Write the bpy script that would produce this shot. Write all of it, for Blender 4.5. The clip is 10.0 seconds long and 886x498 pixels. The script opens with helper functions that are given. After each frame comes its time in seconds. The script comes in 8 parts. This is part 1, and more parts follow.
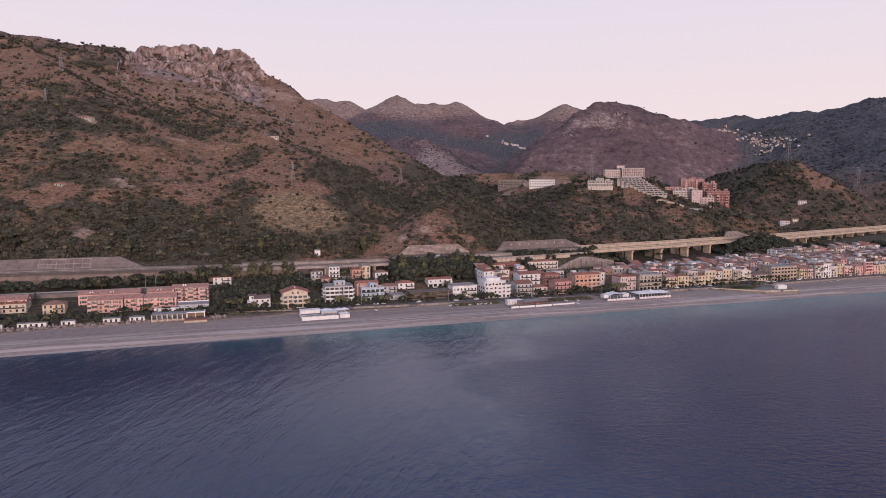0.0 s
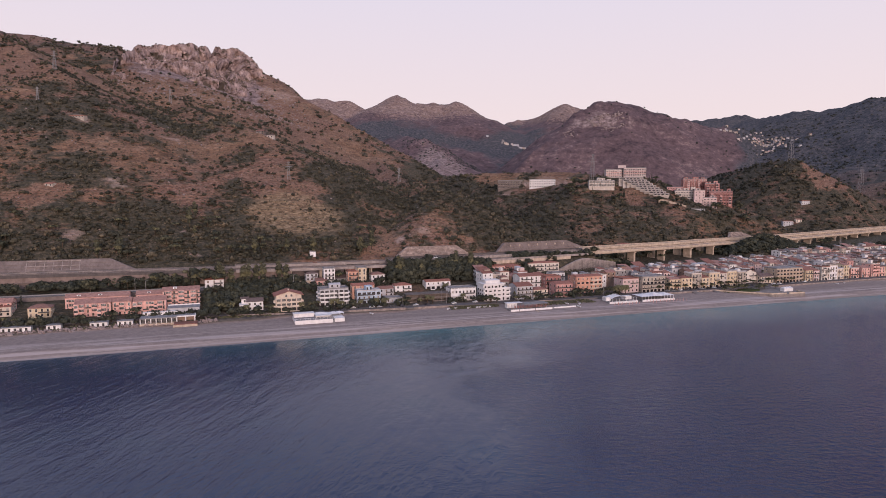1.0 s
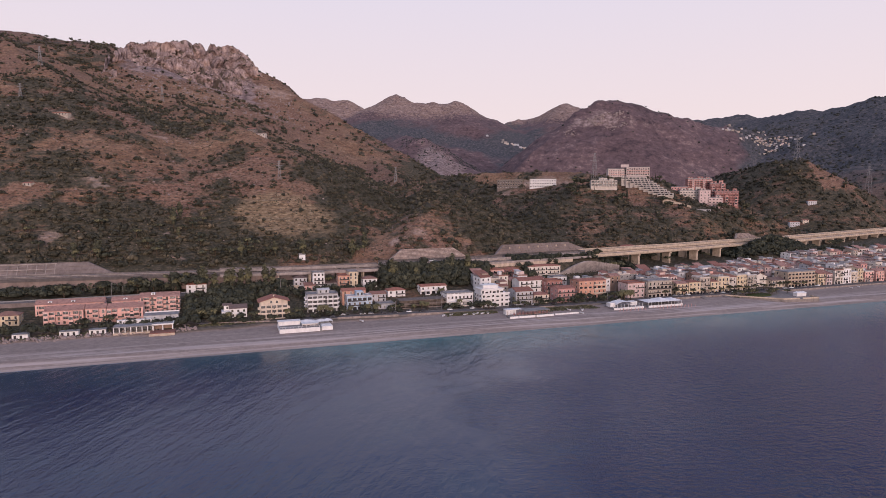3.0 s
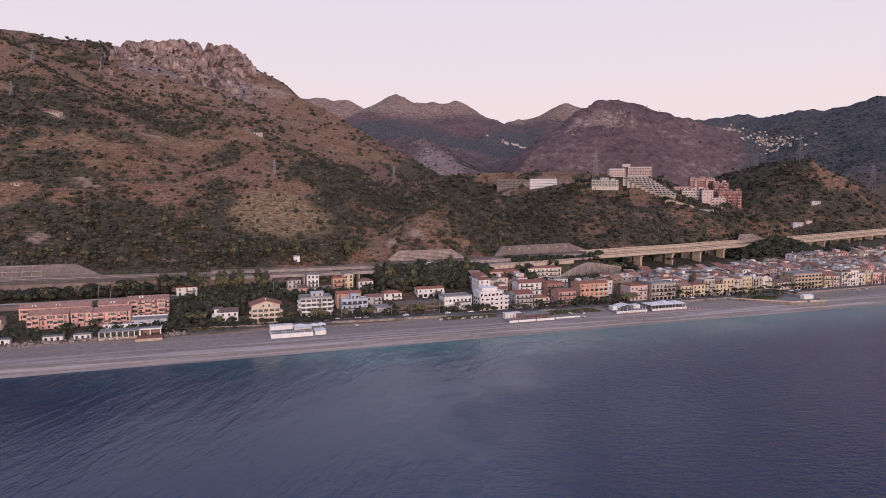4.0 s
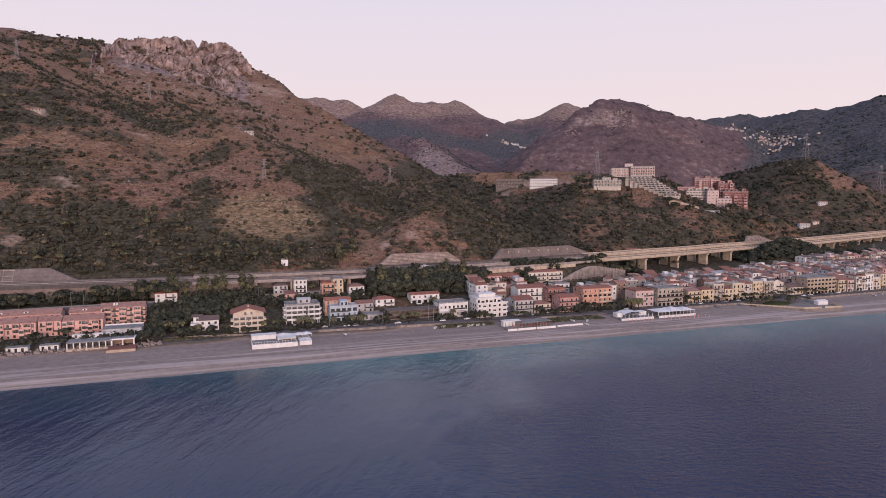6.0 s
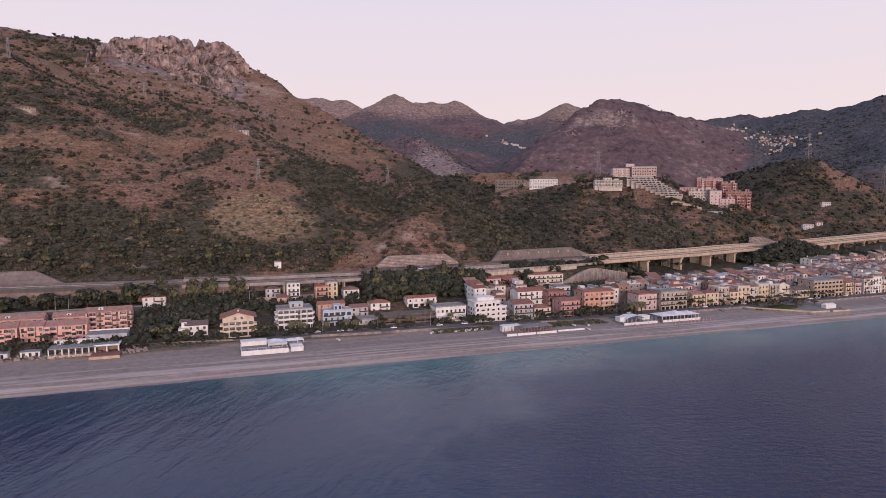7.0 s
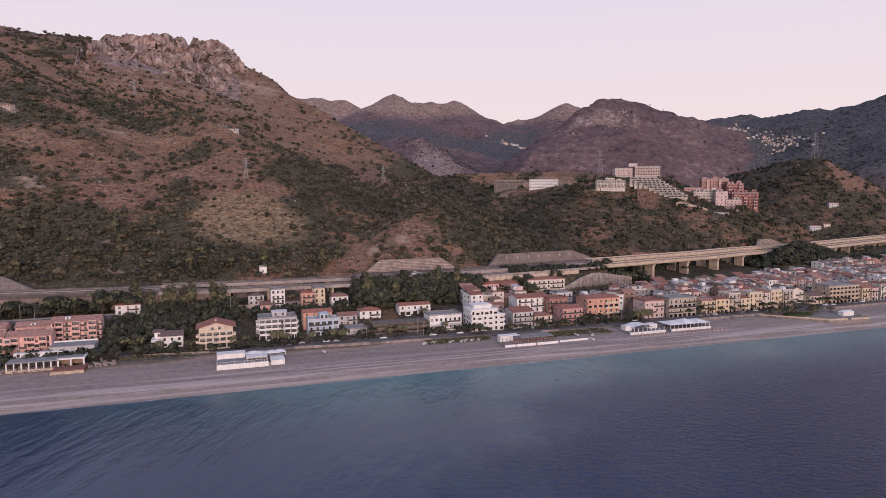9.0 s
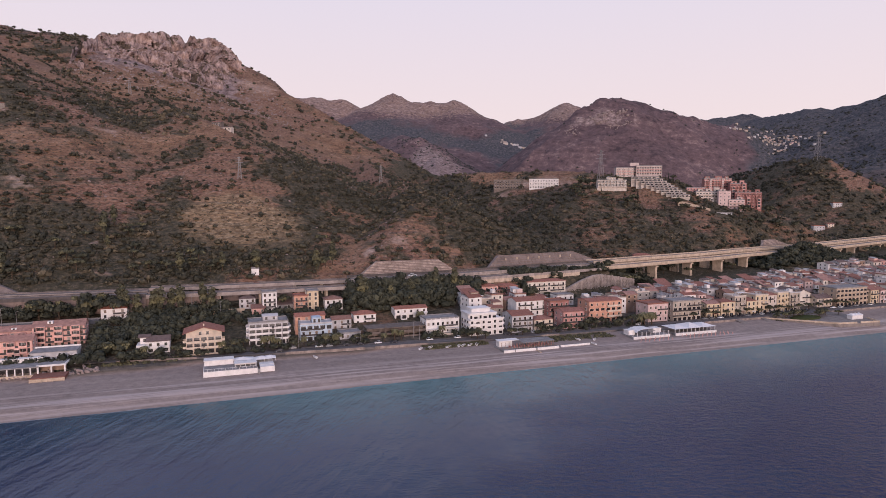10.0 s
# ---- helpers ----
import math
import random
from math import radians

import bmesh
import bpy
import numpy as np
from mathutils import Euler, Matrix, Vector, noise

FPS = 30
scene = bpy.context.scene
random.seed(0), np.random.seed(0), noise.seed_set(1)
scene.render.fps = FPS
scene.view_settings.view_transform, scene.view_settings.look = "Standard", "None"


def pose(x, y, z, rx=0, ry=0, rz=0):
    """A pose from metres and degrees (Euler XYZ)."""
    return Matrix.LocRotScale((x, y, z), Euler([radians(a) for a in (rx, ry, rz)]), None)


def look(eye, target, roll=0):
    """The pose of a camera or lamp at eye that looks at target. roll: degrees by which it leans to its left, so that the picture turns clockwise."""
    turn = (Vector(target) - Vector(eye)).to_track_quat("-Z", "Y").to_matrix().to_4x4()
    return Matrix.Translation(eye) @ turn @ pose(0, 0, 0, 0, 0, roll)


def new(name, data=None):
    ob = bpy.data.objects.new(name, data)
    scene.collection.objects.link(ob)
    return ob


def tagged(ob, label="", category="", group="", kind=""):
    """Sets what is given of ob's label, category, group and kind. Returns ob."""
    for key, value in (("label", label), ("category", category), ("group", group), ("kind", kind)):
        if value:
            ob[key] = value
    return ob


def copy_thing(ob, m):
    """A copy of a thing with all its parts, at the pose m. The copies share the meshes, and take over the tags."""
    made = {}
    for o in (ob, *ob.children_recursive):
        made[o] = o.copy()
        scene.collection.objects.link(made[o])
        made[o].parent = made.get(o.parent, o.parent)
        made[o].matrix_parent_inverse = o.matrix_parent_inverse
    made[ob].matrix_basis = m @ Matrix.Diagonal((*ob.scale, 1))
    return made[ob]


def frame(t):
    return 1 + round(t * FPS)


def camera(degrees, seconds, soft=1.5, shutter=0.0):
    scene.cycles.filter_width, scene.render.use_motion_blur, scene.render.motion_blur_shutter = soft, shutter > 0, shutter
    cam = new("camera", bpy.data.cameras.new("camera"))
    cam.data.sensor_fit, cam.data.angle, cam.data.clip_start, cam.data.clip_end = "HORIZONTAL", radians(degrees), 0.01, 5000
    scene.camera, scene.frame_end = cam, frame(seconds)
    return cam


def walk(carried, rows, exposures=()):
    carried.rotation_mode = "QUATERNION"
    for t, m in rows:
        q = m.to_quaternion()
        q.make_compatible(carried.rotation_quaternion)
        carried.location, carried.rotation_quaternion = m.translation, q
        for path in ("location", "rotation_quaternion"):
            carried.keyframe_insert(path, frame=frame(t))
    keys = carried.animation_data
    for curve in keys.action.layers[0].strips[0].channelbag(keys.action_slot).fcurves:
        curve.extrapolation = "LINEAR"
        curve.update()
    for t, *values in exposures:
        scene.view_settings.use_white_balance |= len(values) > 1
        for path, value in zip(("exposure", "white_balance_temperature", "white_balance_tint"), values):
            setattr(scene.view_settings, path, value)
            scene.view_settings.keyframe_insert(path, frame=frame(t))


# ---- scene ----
# ---------------------------------------------------------------- camera
cam = camera(70.0, 10.0, soft=0.75)
EYE = 90.4
walk(cam, [
    (0.0, pose(0, 0.0, EYE, 84.83, 0, 7.98)),
    (1.25, pose(0, 16.2, EYE, 84.84, 0, 8.00)),
    (2.5, pose(0, 32.4, EYE, 84.83, 0, 8.01)),
    (3.75, pose(0, 48.7, EYE, 84.84, 0, 8.03)),
    (5.0, pose(0, 64.9, EYE, 84.84, 0, 8.04)),
    (6.25, pose(0, 81.1, EYE, 84.87, 0, 8.03)),
    (7.5, pose(0, 97.4, EYE, 84.93, 0, 8.02)),
    (8.75, pose(0, 113.8, EYE, 84.96, 0, 8.02)),
    (10.0, pose(0, 130.0, EYE, 84.94, 0, 8.01)),
], exposures=[(0.0, 0.0), (10.0, 0.0)])

# ---------------------------------------------------------------- sky and light: clear dawn, before the sun clears the haze
world = bpy.data.worlds.new("dawn_sky")
scene.world = world
world.use_nodes = True
wn, wl = world.node_tree.nodes, world.node_tree.links
wn.clear()
w_out = wn.new("ShaderNodeOutputWorld")
w_bg = wn.new("ShaderNodeBackground")
w_ramp = wn.new("ShaderNodeValToRGB")
w_sep = wn.new("ShaderNodeSeparateXYZ")
w_tc = wn.new("ShaderNodeTexCoord")
w_asin = wn.new("ShaderNodeMath")
w_asin.operation = "ARCSINE"
w_scale = wn.new("ShaderNodeMath")
w_scale.operation = "DIVIDE"
w_scale.inputs[1].default_value = math.pi / 2
wl.new(w_tc.outputs["Generated"], w_sep.inputs[0])
wl.new(w_sep.outputs["Z"], w_asin.inputs[0])
wl.new(w_asin.outputs[0], w_scale.inputs[0])
wl.new(w_scale.outputs[0], w_ramp.inputs[0])
sky_stops = [(0.0, (0.88, 0.73, 0.735)), (0.07, (0.885, 0.745, 0.77)), (0.19, (0.78, 0.715, 0.83)),
             (0.34, (0.72, 0.75, 0.98)), (0.55, (0.42, 0.50, 0.78)), (1.0, (0.24, 0.31, 0.54))]
while len(w_ramp.color_ramp.elements) < len(sky_stops):
    w_ramp.color_ramp.elements.new(0.5)
for el, (at, col) in zip(w_ramp.color_ramp.elements, sky_stops):
    el.position, el.color = at, (*col, 1)
wl.new(w_ramp.outputs[0], w_bg.inputs[0])
wl.new(w_bg.outputs[0], w_out.inputs[0])

sun_data = bpy.data.lights.new("sun", "SUN")
sun_data.energy, sun_data.angle, sun_data.color = 2.6, radians(22), (1.0, 0.775, 0.715)
sun = new("sun", sun_data)
sun.matrix_world = look((400, -300, 160), (0, 600, 20))
# ---------------------------------------------------------------- materials
class Mat:
    """A small builder of node materials."""

    def __init__(self, name, rough=0.85, spec=0.3):
        self.m = bpy.data.materials.new(name)
        self.m.use_nodes = True
        self.n, self.l = self.m.node_tree.nodes, self.m.node_tree.links
        self.b = self.n["Principled BSDF"]
        self.b.inputs["Roughness"].default_value = rough
        self.b.inputs["Specular IOR Level"].default_value = spec

    def node(self, kind, **settings):
        nd = self.n.new(kind)
        for k, v in settings.items():
            nd.inputs[k].default_value = v
        return nd

    def pos(self):
        return self.n.new("ShaderNodeNewGeometry").outputs["Position"]

    def stretched(self, vec, scale, rot=0.0):
        mp = self.n.new("ShaderNodeMapping")
        mp.inputs["Scale"].default_value, mp.inputs["Rotation"].default_value = scale, (0, 0, rot)
        self.l.new(vec, mp.inputs["Vector"])
        return mp.outputs[0]

    def noise(self, vec, scale, detail=4, rough=0.55):
        nd = self.node("ShaderNodeTexNoise", Scale=scale, Detail=detail, Roughness=rough)
        self.l.new(vec, nd.inputs["Vector"])
        return nd.outputs["Fac"]

    def ramp(self, fac, stops):
        nd = self.n.new("ShaderNodeValToRGB")
        while len(nd.color_ramp.elements) < len(stops):
            nd.color_ramp.elements.new(0.5)
        for el, (at, c) in zip(nd.color_ramp.elements, stops):
            el.position = at
            el.color = (c, c, c, 1) if isinstance(c, (int, float)) else (*c, 1)
        self.l.new(fac, nd.inputs[0])
        return nd.outputs[0]

    def put(self, socket, v):
        if isinstance(v, (int, float)):
            socket.default_value = v
        elif isinstance(v, tuple):
            socket.default_value = (*v, 1)
        else:
            self.l.new(v, socket)

    def mix(self, fac, a, b, how="MIX"):
        nd = self.n.new("ShaderNodeMix")
        nd.data_type, nd.blend_type = "RGBA", how
        for s, v in ((nd.inputs[0], fac), (nd.inputs[6], a), (nd.inputs[7], b)):
            self.put(s, v)
        return nd.outputs[2]

    def math(self, op, a, b=0.0, clamp=False):
        nd = self.n.new("ShaderNodeMath")
        nd.operation, nd.use_clamp = op, clamp
        self.put(nd.inputs[0], a)
        self.put(nd.inputs[1], b)
        return nd.outputs[0]

    def attr(self, name):
        nd = self.n.new("ShaderNodeAttribute")
        nd.attribute_name = name
        return nd.outputs["Fac"]

    def coast(self, su, sv):
        """A vector that runs along and across the shore, scaled."""
        nd = self.n.new("ShaderNodeCombineXYZ")
        self.put(nd.inputs[0], self.math("MULTIPLY", self.attr("along"), su))
        self.put(nd.inputs[1], self.math("MULTIPLY", self.attr("inland"), sv))
        return nd.outputs[0]

    def rnd(self):
        return self.n.new("ShaderNodeObjectInfo").outputs["Random"]

    def isle(self):
        return self.n.new("ShaderNodeNewGeometry").outputs["Random Per Island"]

    def colour(self, v):
        self.put(self.b.inputs["Base Color"], v)
        return self

    def bump(self, h, strength=0.4, dist=0.1):
        nd = self.node("ShaderNodeBump", Strength=strength, Distance=dist)
        self.l.new(h, nd.inputs["Height"])
        self.l.new(nd.outputs[0], self.b.inputs["Normal"])
        return self


def plain(name, c, rough=0.8, spec=0.3, spread=0.25, scale=0.6, metal=0.0):
    """A weathered paint, stone or plaster: colour with grain and larger stains."""
    k = Mat(name, rough, spec)
    p = k.pos()
    stain = k.ramp(k.noise(p, scale, 5), [(0.3, 1 - spread), (0.7, 1 + spread * 0.4)])
    grain = k.ramp(k.noise(p, scale * 9, 3), [(0.3, 1 - spread * 0.5), (0.7, 1.0)])
    runs = k.ramp(k.noise(k.stretched(p, (1.0, 1.0, 0.3)), 0.45, 5, 0.65), [(0.30, 1 - spread * 0.8), (0.52, 1.0)])
    k.colour(k.mix(1.0, k.mix(1.0, k.mix(1.0, c, stain, "MULTIPLY"), grain, "MULTIPLY"), runs, "MULTIPLY"))
    k.b.inputs["Metallic"].default_value = metal
    k.bump(k.noise(p, scale * 14, 3), 0.25, 0.03)
    return k.m


def varied(name, stops, rough=0.85, spec=0.25, spread=0.3, scale=0.5):
    """As plain, but each object takes its own colour from the stops."""
    k = Mat(name, rough, spec)
    p = k.pos()
    c = k.ramp(k.rnd(), stops)
    stain = k.ramp(k.noise(p, scale, 5), [(0.3, 1 - spread), (0.7, 1.05)])
    k.colour(k.mix(1.0, c, stain, "MULTIPLY"))
    k.bump(k.noise(p, scale * 14, 3), 0.25, 0.03)
    return k.m


def leaf_material(name, stops):
    k = Mat(name, 0.75, 0.2)
    c = k.ramp(k.attr("tone"), stops)
    k.colour(k.mix(1.0, c, k.ramp(k.isle(), [(0.0, 0.6), (1.0, 1.35)]), "MULTIPLY"))
    k.b.inputs["Transmission Weight"].default_value = 0.0
    return k.m


def ground_material():
    k = Mat("hillside_ground", 0.95, 0.15)
    p = k.pos()
    n1, n2, n3 = k.noise(p, 0.006, 6, 0.6), k.noise(p, 0.035, 5, 0.6), k.noise(p, 0.3, 4, 0.6)
    terr = k.noise(k.stretched(p, (0.07, 0.07, 1.0)), 0.42, 4, 0.6)
    gf = k.math("ADD", k.math("ADD", k.math("MULTIPLY", n2, 0.28), k.math("MULTIPLY", k.noise(k.stretched(p, (0.4, 0.4, 1.4)), 0.5, 5, 0.7), 0.12)), k.math("ADD", k.math("MULTIPLY", terr, 0.17), k.math("MULTIPLY", k.noise(p, 0.16, 8, 0.8), 0.43)))
    grass = k.ramp(gf, [(0.40, (0.075, 0.046, 0.034)), (0.47, (0.19, 0.105, 0.065)), (0.54, (0.295, 0.174, 0.11)), (0.61, (0.41, 0.285, 0.21))])
    red = k.ramp(n3, [(0.36, (0.108, 0.052, 0.038)), (0.5, (0.215, 0.115, 0.082)), (0.66, (0.33, 0.21, 0.165))])
    grass = k.mix(k.ramp(n1, [(0.42, 0.0), (0.6, 0.8)]), grass, red)
    green = k.ramp(n3, [(0.32, (0.036, 0.033, 0.023)), (0.5, (0.070, 0.060, 0.040)), (0.68, (0.13, 0.10, 0.072))])
    scrub = k.math("ADD", k.math("MULTIPLY", k.attr("scrub"), 0.9), k.math("ADD", k.math("MULTIPLY", k.math("SUBTRACT", n2, 0.5), 1.6), k.math("MULTIPLY", k.math("SUBTRACT", terr, 0.5), 0.5)), True)
    c = k.mix(k.ramp(scrub, [(0.35, 0.0), (0.6, 1.0)]), grass, green)
    # low bushes and stones too small to stand on their own
    c = k.mix(k.ramp(k.noise(p, 0.42, 4, 0.6), [(0.54, 0.0), (0.60, 0.75)]), c, (0.058, 0.050, 0.034))
    c = k.mix(k.ramp(k.noise(k.stretched(p, (1, 1, 1.7)), 0.62, 3, 0.6), [(0.63, 0.0), (0.69, 0.45)]), c, (0.34, 0.255, 0.205))
    field = k.ramp(k.noise(k.stretched(p, (1, 1, 3)), 0.22, 5, 0.7), [(0.38, (0.12, 0.078, 0.048)), (0.5, (0.26, 0.172, 0.10)), (0.64, (0.42, 0.30, 0.19))])
    c = k.mix(k.ramp(k.math("ADD", k.attr("meadow"), k.math("MULTIPLY", k.math("SUBTRACT", k.noise(p, 0.05, 5, 0.7), 0.5), 1.2)), [(0.25, 0.0), (0.7, 0.8)]), c, field)
    # distant ground: rock and woods, with haze mixed into the mauve colours
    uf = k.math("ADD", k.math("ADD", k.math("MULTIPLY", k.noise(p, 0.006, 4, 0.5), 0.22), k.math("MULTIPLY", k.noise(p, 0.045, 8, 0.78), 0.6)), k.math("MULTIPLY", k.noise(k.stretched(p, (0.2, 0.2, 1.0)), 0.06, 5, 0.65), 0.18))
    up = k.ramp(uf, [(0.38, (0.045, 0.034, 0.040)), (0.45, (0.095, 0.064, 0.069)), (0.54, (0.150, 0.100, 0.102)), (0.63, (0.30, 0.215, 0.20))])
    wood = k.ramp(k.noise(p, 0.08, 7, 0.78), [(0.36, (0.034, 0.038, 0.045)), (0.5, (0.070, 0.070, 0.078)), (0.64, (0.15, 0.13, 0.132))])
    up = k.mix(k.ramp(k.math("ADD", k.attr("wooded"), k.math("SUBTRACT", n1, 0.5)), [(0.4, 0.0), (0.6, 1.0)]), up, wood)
    c = k.mix(k.attr("far_haze"), c, up)
    cr = k.noise(k.stretched(p, (1, 1, 0.8)), 0.07, 8, 0.75)
    rock = k.ramp(cr, [(0.36, (0.085, 0.06, 0.057)), (0.46, (0.185, 0.132, 0.126)), (0.56, (0.29, 0.216, 0.203)), (0.70, (0.43, 0.335, 0.31))])
    rk = k.math("ADD", k.attr("rocky"), k.math("MULTIPLY", k.math("SUBTRACT", n2, 0.5), 0.9), True)
    c = k.mix(k.ramp(rk, [(0.4, 0.0), (0.6, 1.0)]), c, rock)
    soil = k.ramp(gf, [(0.40, (0.15, 0.095, 0.073)), (0.49, (0.31, 0.21, 0.165)), (0.58, (0.48, 0.36, 0.30))])
    c = k.mix(k.ramp(k.math("ADD", k.attr("bare"), k.math("MULTIPLY", k.math("SUBTRACT", k.noise(p, 0.06, 6, 0.7), 0.5), 2.4)), [(0.5, 0.0), (0.95, 0.75)]), c, soil)
    earth = k.ramp(n3, [(0.3, (0.075, 0.062, 0.05)), (0.7, (0.15, 0.125, 0.105))])
    c = k.mix(k.attr("town"), c, earth)
    sn = k.noise(k.coast(0.008, 0.11), 1.0, 5, 0.55)
    sand = k.ramp(sn, [(0.3, (0.225, 0.175, 0.157)), (0.55, (0.26, 0.205, 0.184)), (0.75, (0.30, 0.24, 0.217))])
    sand = k.mix(1.0, sand, k.ramp(k.noise(p, 0.25, 7, 0.75), [(0.36, 0.82), (0.62, 1.14)]), "MULTIPLY")
    sand = k.mix(k.ramp(k.noise(k.coast(0.03, 0.16), 1.0, 5, 0.7), [(0.58, 0.0), (0.72, 0.35)]), sand, (0.17, 0.133, 0.118))
    c = k.mix(k.attr("sand"), c, sand)
    pale = k.ramp(k.noise(k.coast(0.008, 0.30), 1.0, 5, 0.6), [(0.47, 0.0), (0.57, 0.8)])
    c = k.mix(k.math("MULTIPLY", k.attr("swash"), pale), c, (0.44, 0.365, 0.345))
    k.colour(c)
    k.bump(k.math("MULTIPLY", k.math("SUBTRACT", 1.0, k.math("MULTIPLY", k.attr("sand"), 0.85)), k.math("ADD", k.math("ADD", n3, k.math("MULTIPLY", terr, 1.6)), k.math("MULTIPLY", n2, 4.0))), 0.9, 2.2)
    return k.m


def cliff_material():
    k = Mat("limestone_cliff", 0.95, 0.1)
    p = k.pos()
    crack = k.noise(k.stretched(p, (1, 1, 0.65)), 0.085, 8, 0.72)
    band = k.noise(k.stretched(p, (0.5, 0.5, 1.5)), 0.03, 4, 0.6)
    c = k.ramp(crack, [(0.35, (0.065, 0.048, 0.047)), (0.43, (0.21, 0.152, 0.146)), (0.55, (0.35, 0.265, 0.25)), (0.70, (0.54, 0.425, 0.395))])
    c = k.mix(k.ramp(band, [(0.50, 0.0), (0.64, 0.6)]), c, k.ramp(crack, [(0.35, (0.19, 0.115, 0.09)), (0.65, (0.52, 0.36, 0.29))]))
    moss = k.noise(p, 0.035, 6, 0.66)
    c = k.mix(k.ramp(moss, [(0.53, 0.0), (0.58, 0.9)]), c, (0.07, 0.056, 0.042))
    sx = k.n.new("ShaderNodeSeparateXYZ")
    k.l.new(k.n.new("ShaderNodeNewGeometry").outputs["Normal"], sx.inputs[0])
    turf = k.ramp(k.noise(p, 0.15, 5, 0.7), [(0.35, (0.10, 0.068, 0.05)), (0.65, (0.28, 0.185, 0.13))])
    c = k.mix(k.ramp(k.math("ADD", sx.outputs[2], k.math("MULTIPLY", k.math("SUBTRACT", crack, 0.5), 0.9)), [(0.58, 0.0), (0.8, 0.85)]), c, turf)
    k.colour(c)
    k.bump(k.noise(p, 0.35, 6, 0.7), 0.8, 2.2)
    return k.m


def sea_material():
    k = Mat("sea_water", 0.08, 0.5)
    k.b.inputs["IOR"].default_value = 1.33
    p = k.pos()
    deep = k.ramp(k.noise(p, 0.008, 4), [(0.3, (0.004, 0.016, 0.056)), (0.7, (0.006, 0.022, 0.072))])
    shelf = k.math("ADD", k.attr("shallow_shade"), k.math("MULTIPLY", k.math("SUBTRACT", k.noise(p, 0.03, 4), 0.5), 0.4), True)
    # darker, bluer water colour painted in under the breeze mask to offset bright reflections
    deep = k.mix(k.math("MULTIPLY", k.ramp(k.attr("breeze"), [(0.2, 0.0), (0.9, 1.0)]), 0.6), deep, (0.003, 0.014, 0.066))
    water = k.mix(shelf, deep, (0.03, 0.125, 0.145))
    edge = k.math("ADD", k.attr("shore_edge"), k.math("MULTIPLY", k.math("SUBTRACT", k.noise(k.coast(0.06, 0.5), 1.0, 5, 0.65), 0.5), 1.1), True)
    k.colour(k.mix(k.ramp(edge, [(0.6, 0.0), (0.9, 0.8)]), water, (0.52, 0.50, 0.50)))
    # wavelets whose crests run north, a finer cross chop, and gusts that roughen or calm the surface
    swell = k.noise(k.stretched(p, (0.17, 0.05, 1.0), 0.12), 1.0, 2, 0.5)
    chop = k.noise(k.stretched(p, (0.62, 0.17, 1.0), 0.2), 1.0, 3, 0.6)
    cross = k.noise(k.stretched(p, (0.45, 0.8, 1.0), -0.35), 1.0, 4, 0.65)
    gust = k.ramp(k.noise(k.stretched(p, (1.0, 0.55, 1.0), 0.5), 0.011, 4, 0.55), [(0.36, 0.25), (0.64, 1.0)])
    # a breeze from the east ruffles the water beyond the town; the lee under the mountain lies calmer
    breeze = k.ramp(k.math("ADD", k.attr("breeze"), k.math("MULTIPLY", k.math("SUBTRACT", k.noise(p, 0.012, 4, 0.6), 0.5), 0.7)), [(0.25, 0.0), (0.75, 1.0)])
    calm = k.math("MULTIPLY", k.math("MULTIPLY", k.math("SUBTRACT", 1.0, k.math("MULTIPLY", breeze, 0.55)), k.math("SUBTRACT", 1.0, k.math("MULTIPLY", k.attr("lee"), 0.7))), gust)
    h = k.math("ADD", k.math("MULTIPLY", swell, k.math("SUBTRACT", 1.0, k.math("ADD", k.math("MULTIPLY", breeze, 0.5), k.math("MULTIPLY", k.attr("lee"), 0.45)))), k.math("MULTIPLY", chop, k.math("MULTIPLY", calm, 0.85)))
    wind = k.noise(k.stretched(p, (0.26, 0.44, 1.0), -0.3), 1.0, 4, 0.66)
    h = k.math("ADD", h, k.math("MULTIPLY", cross, k.math("ADD", 0.12, k.math("MULTIPLY", breeze, 1.1))))
    h = k.math("ADD", h, k.math("MULTIPLY", wind, k.math("MULTIPLY", breeze, 2.8)))
    k.bump(h, 0.6, 1.0)
    return k.m


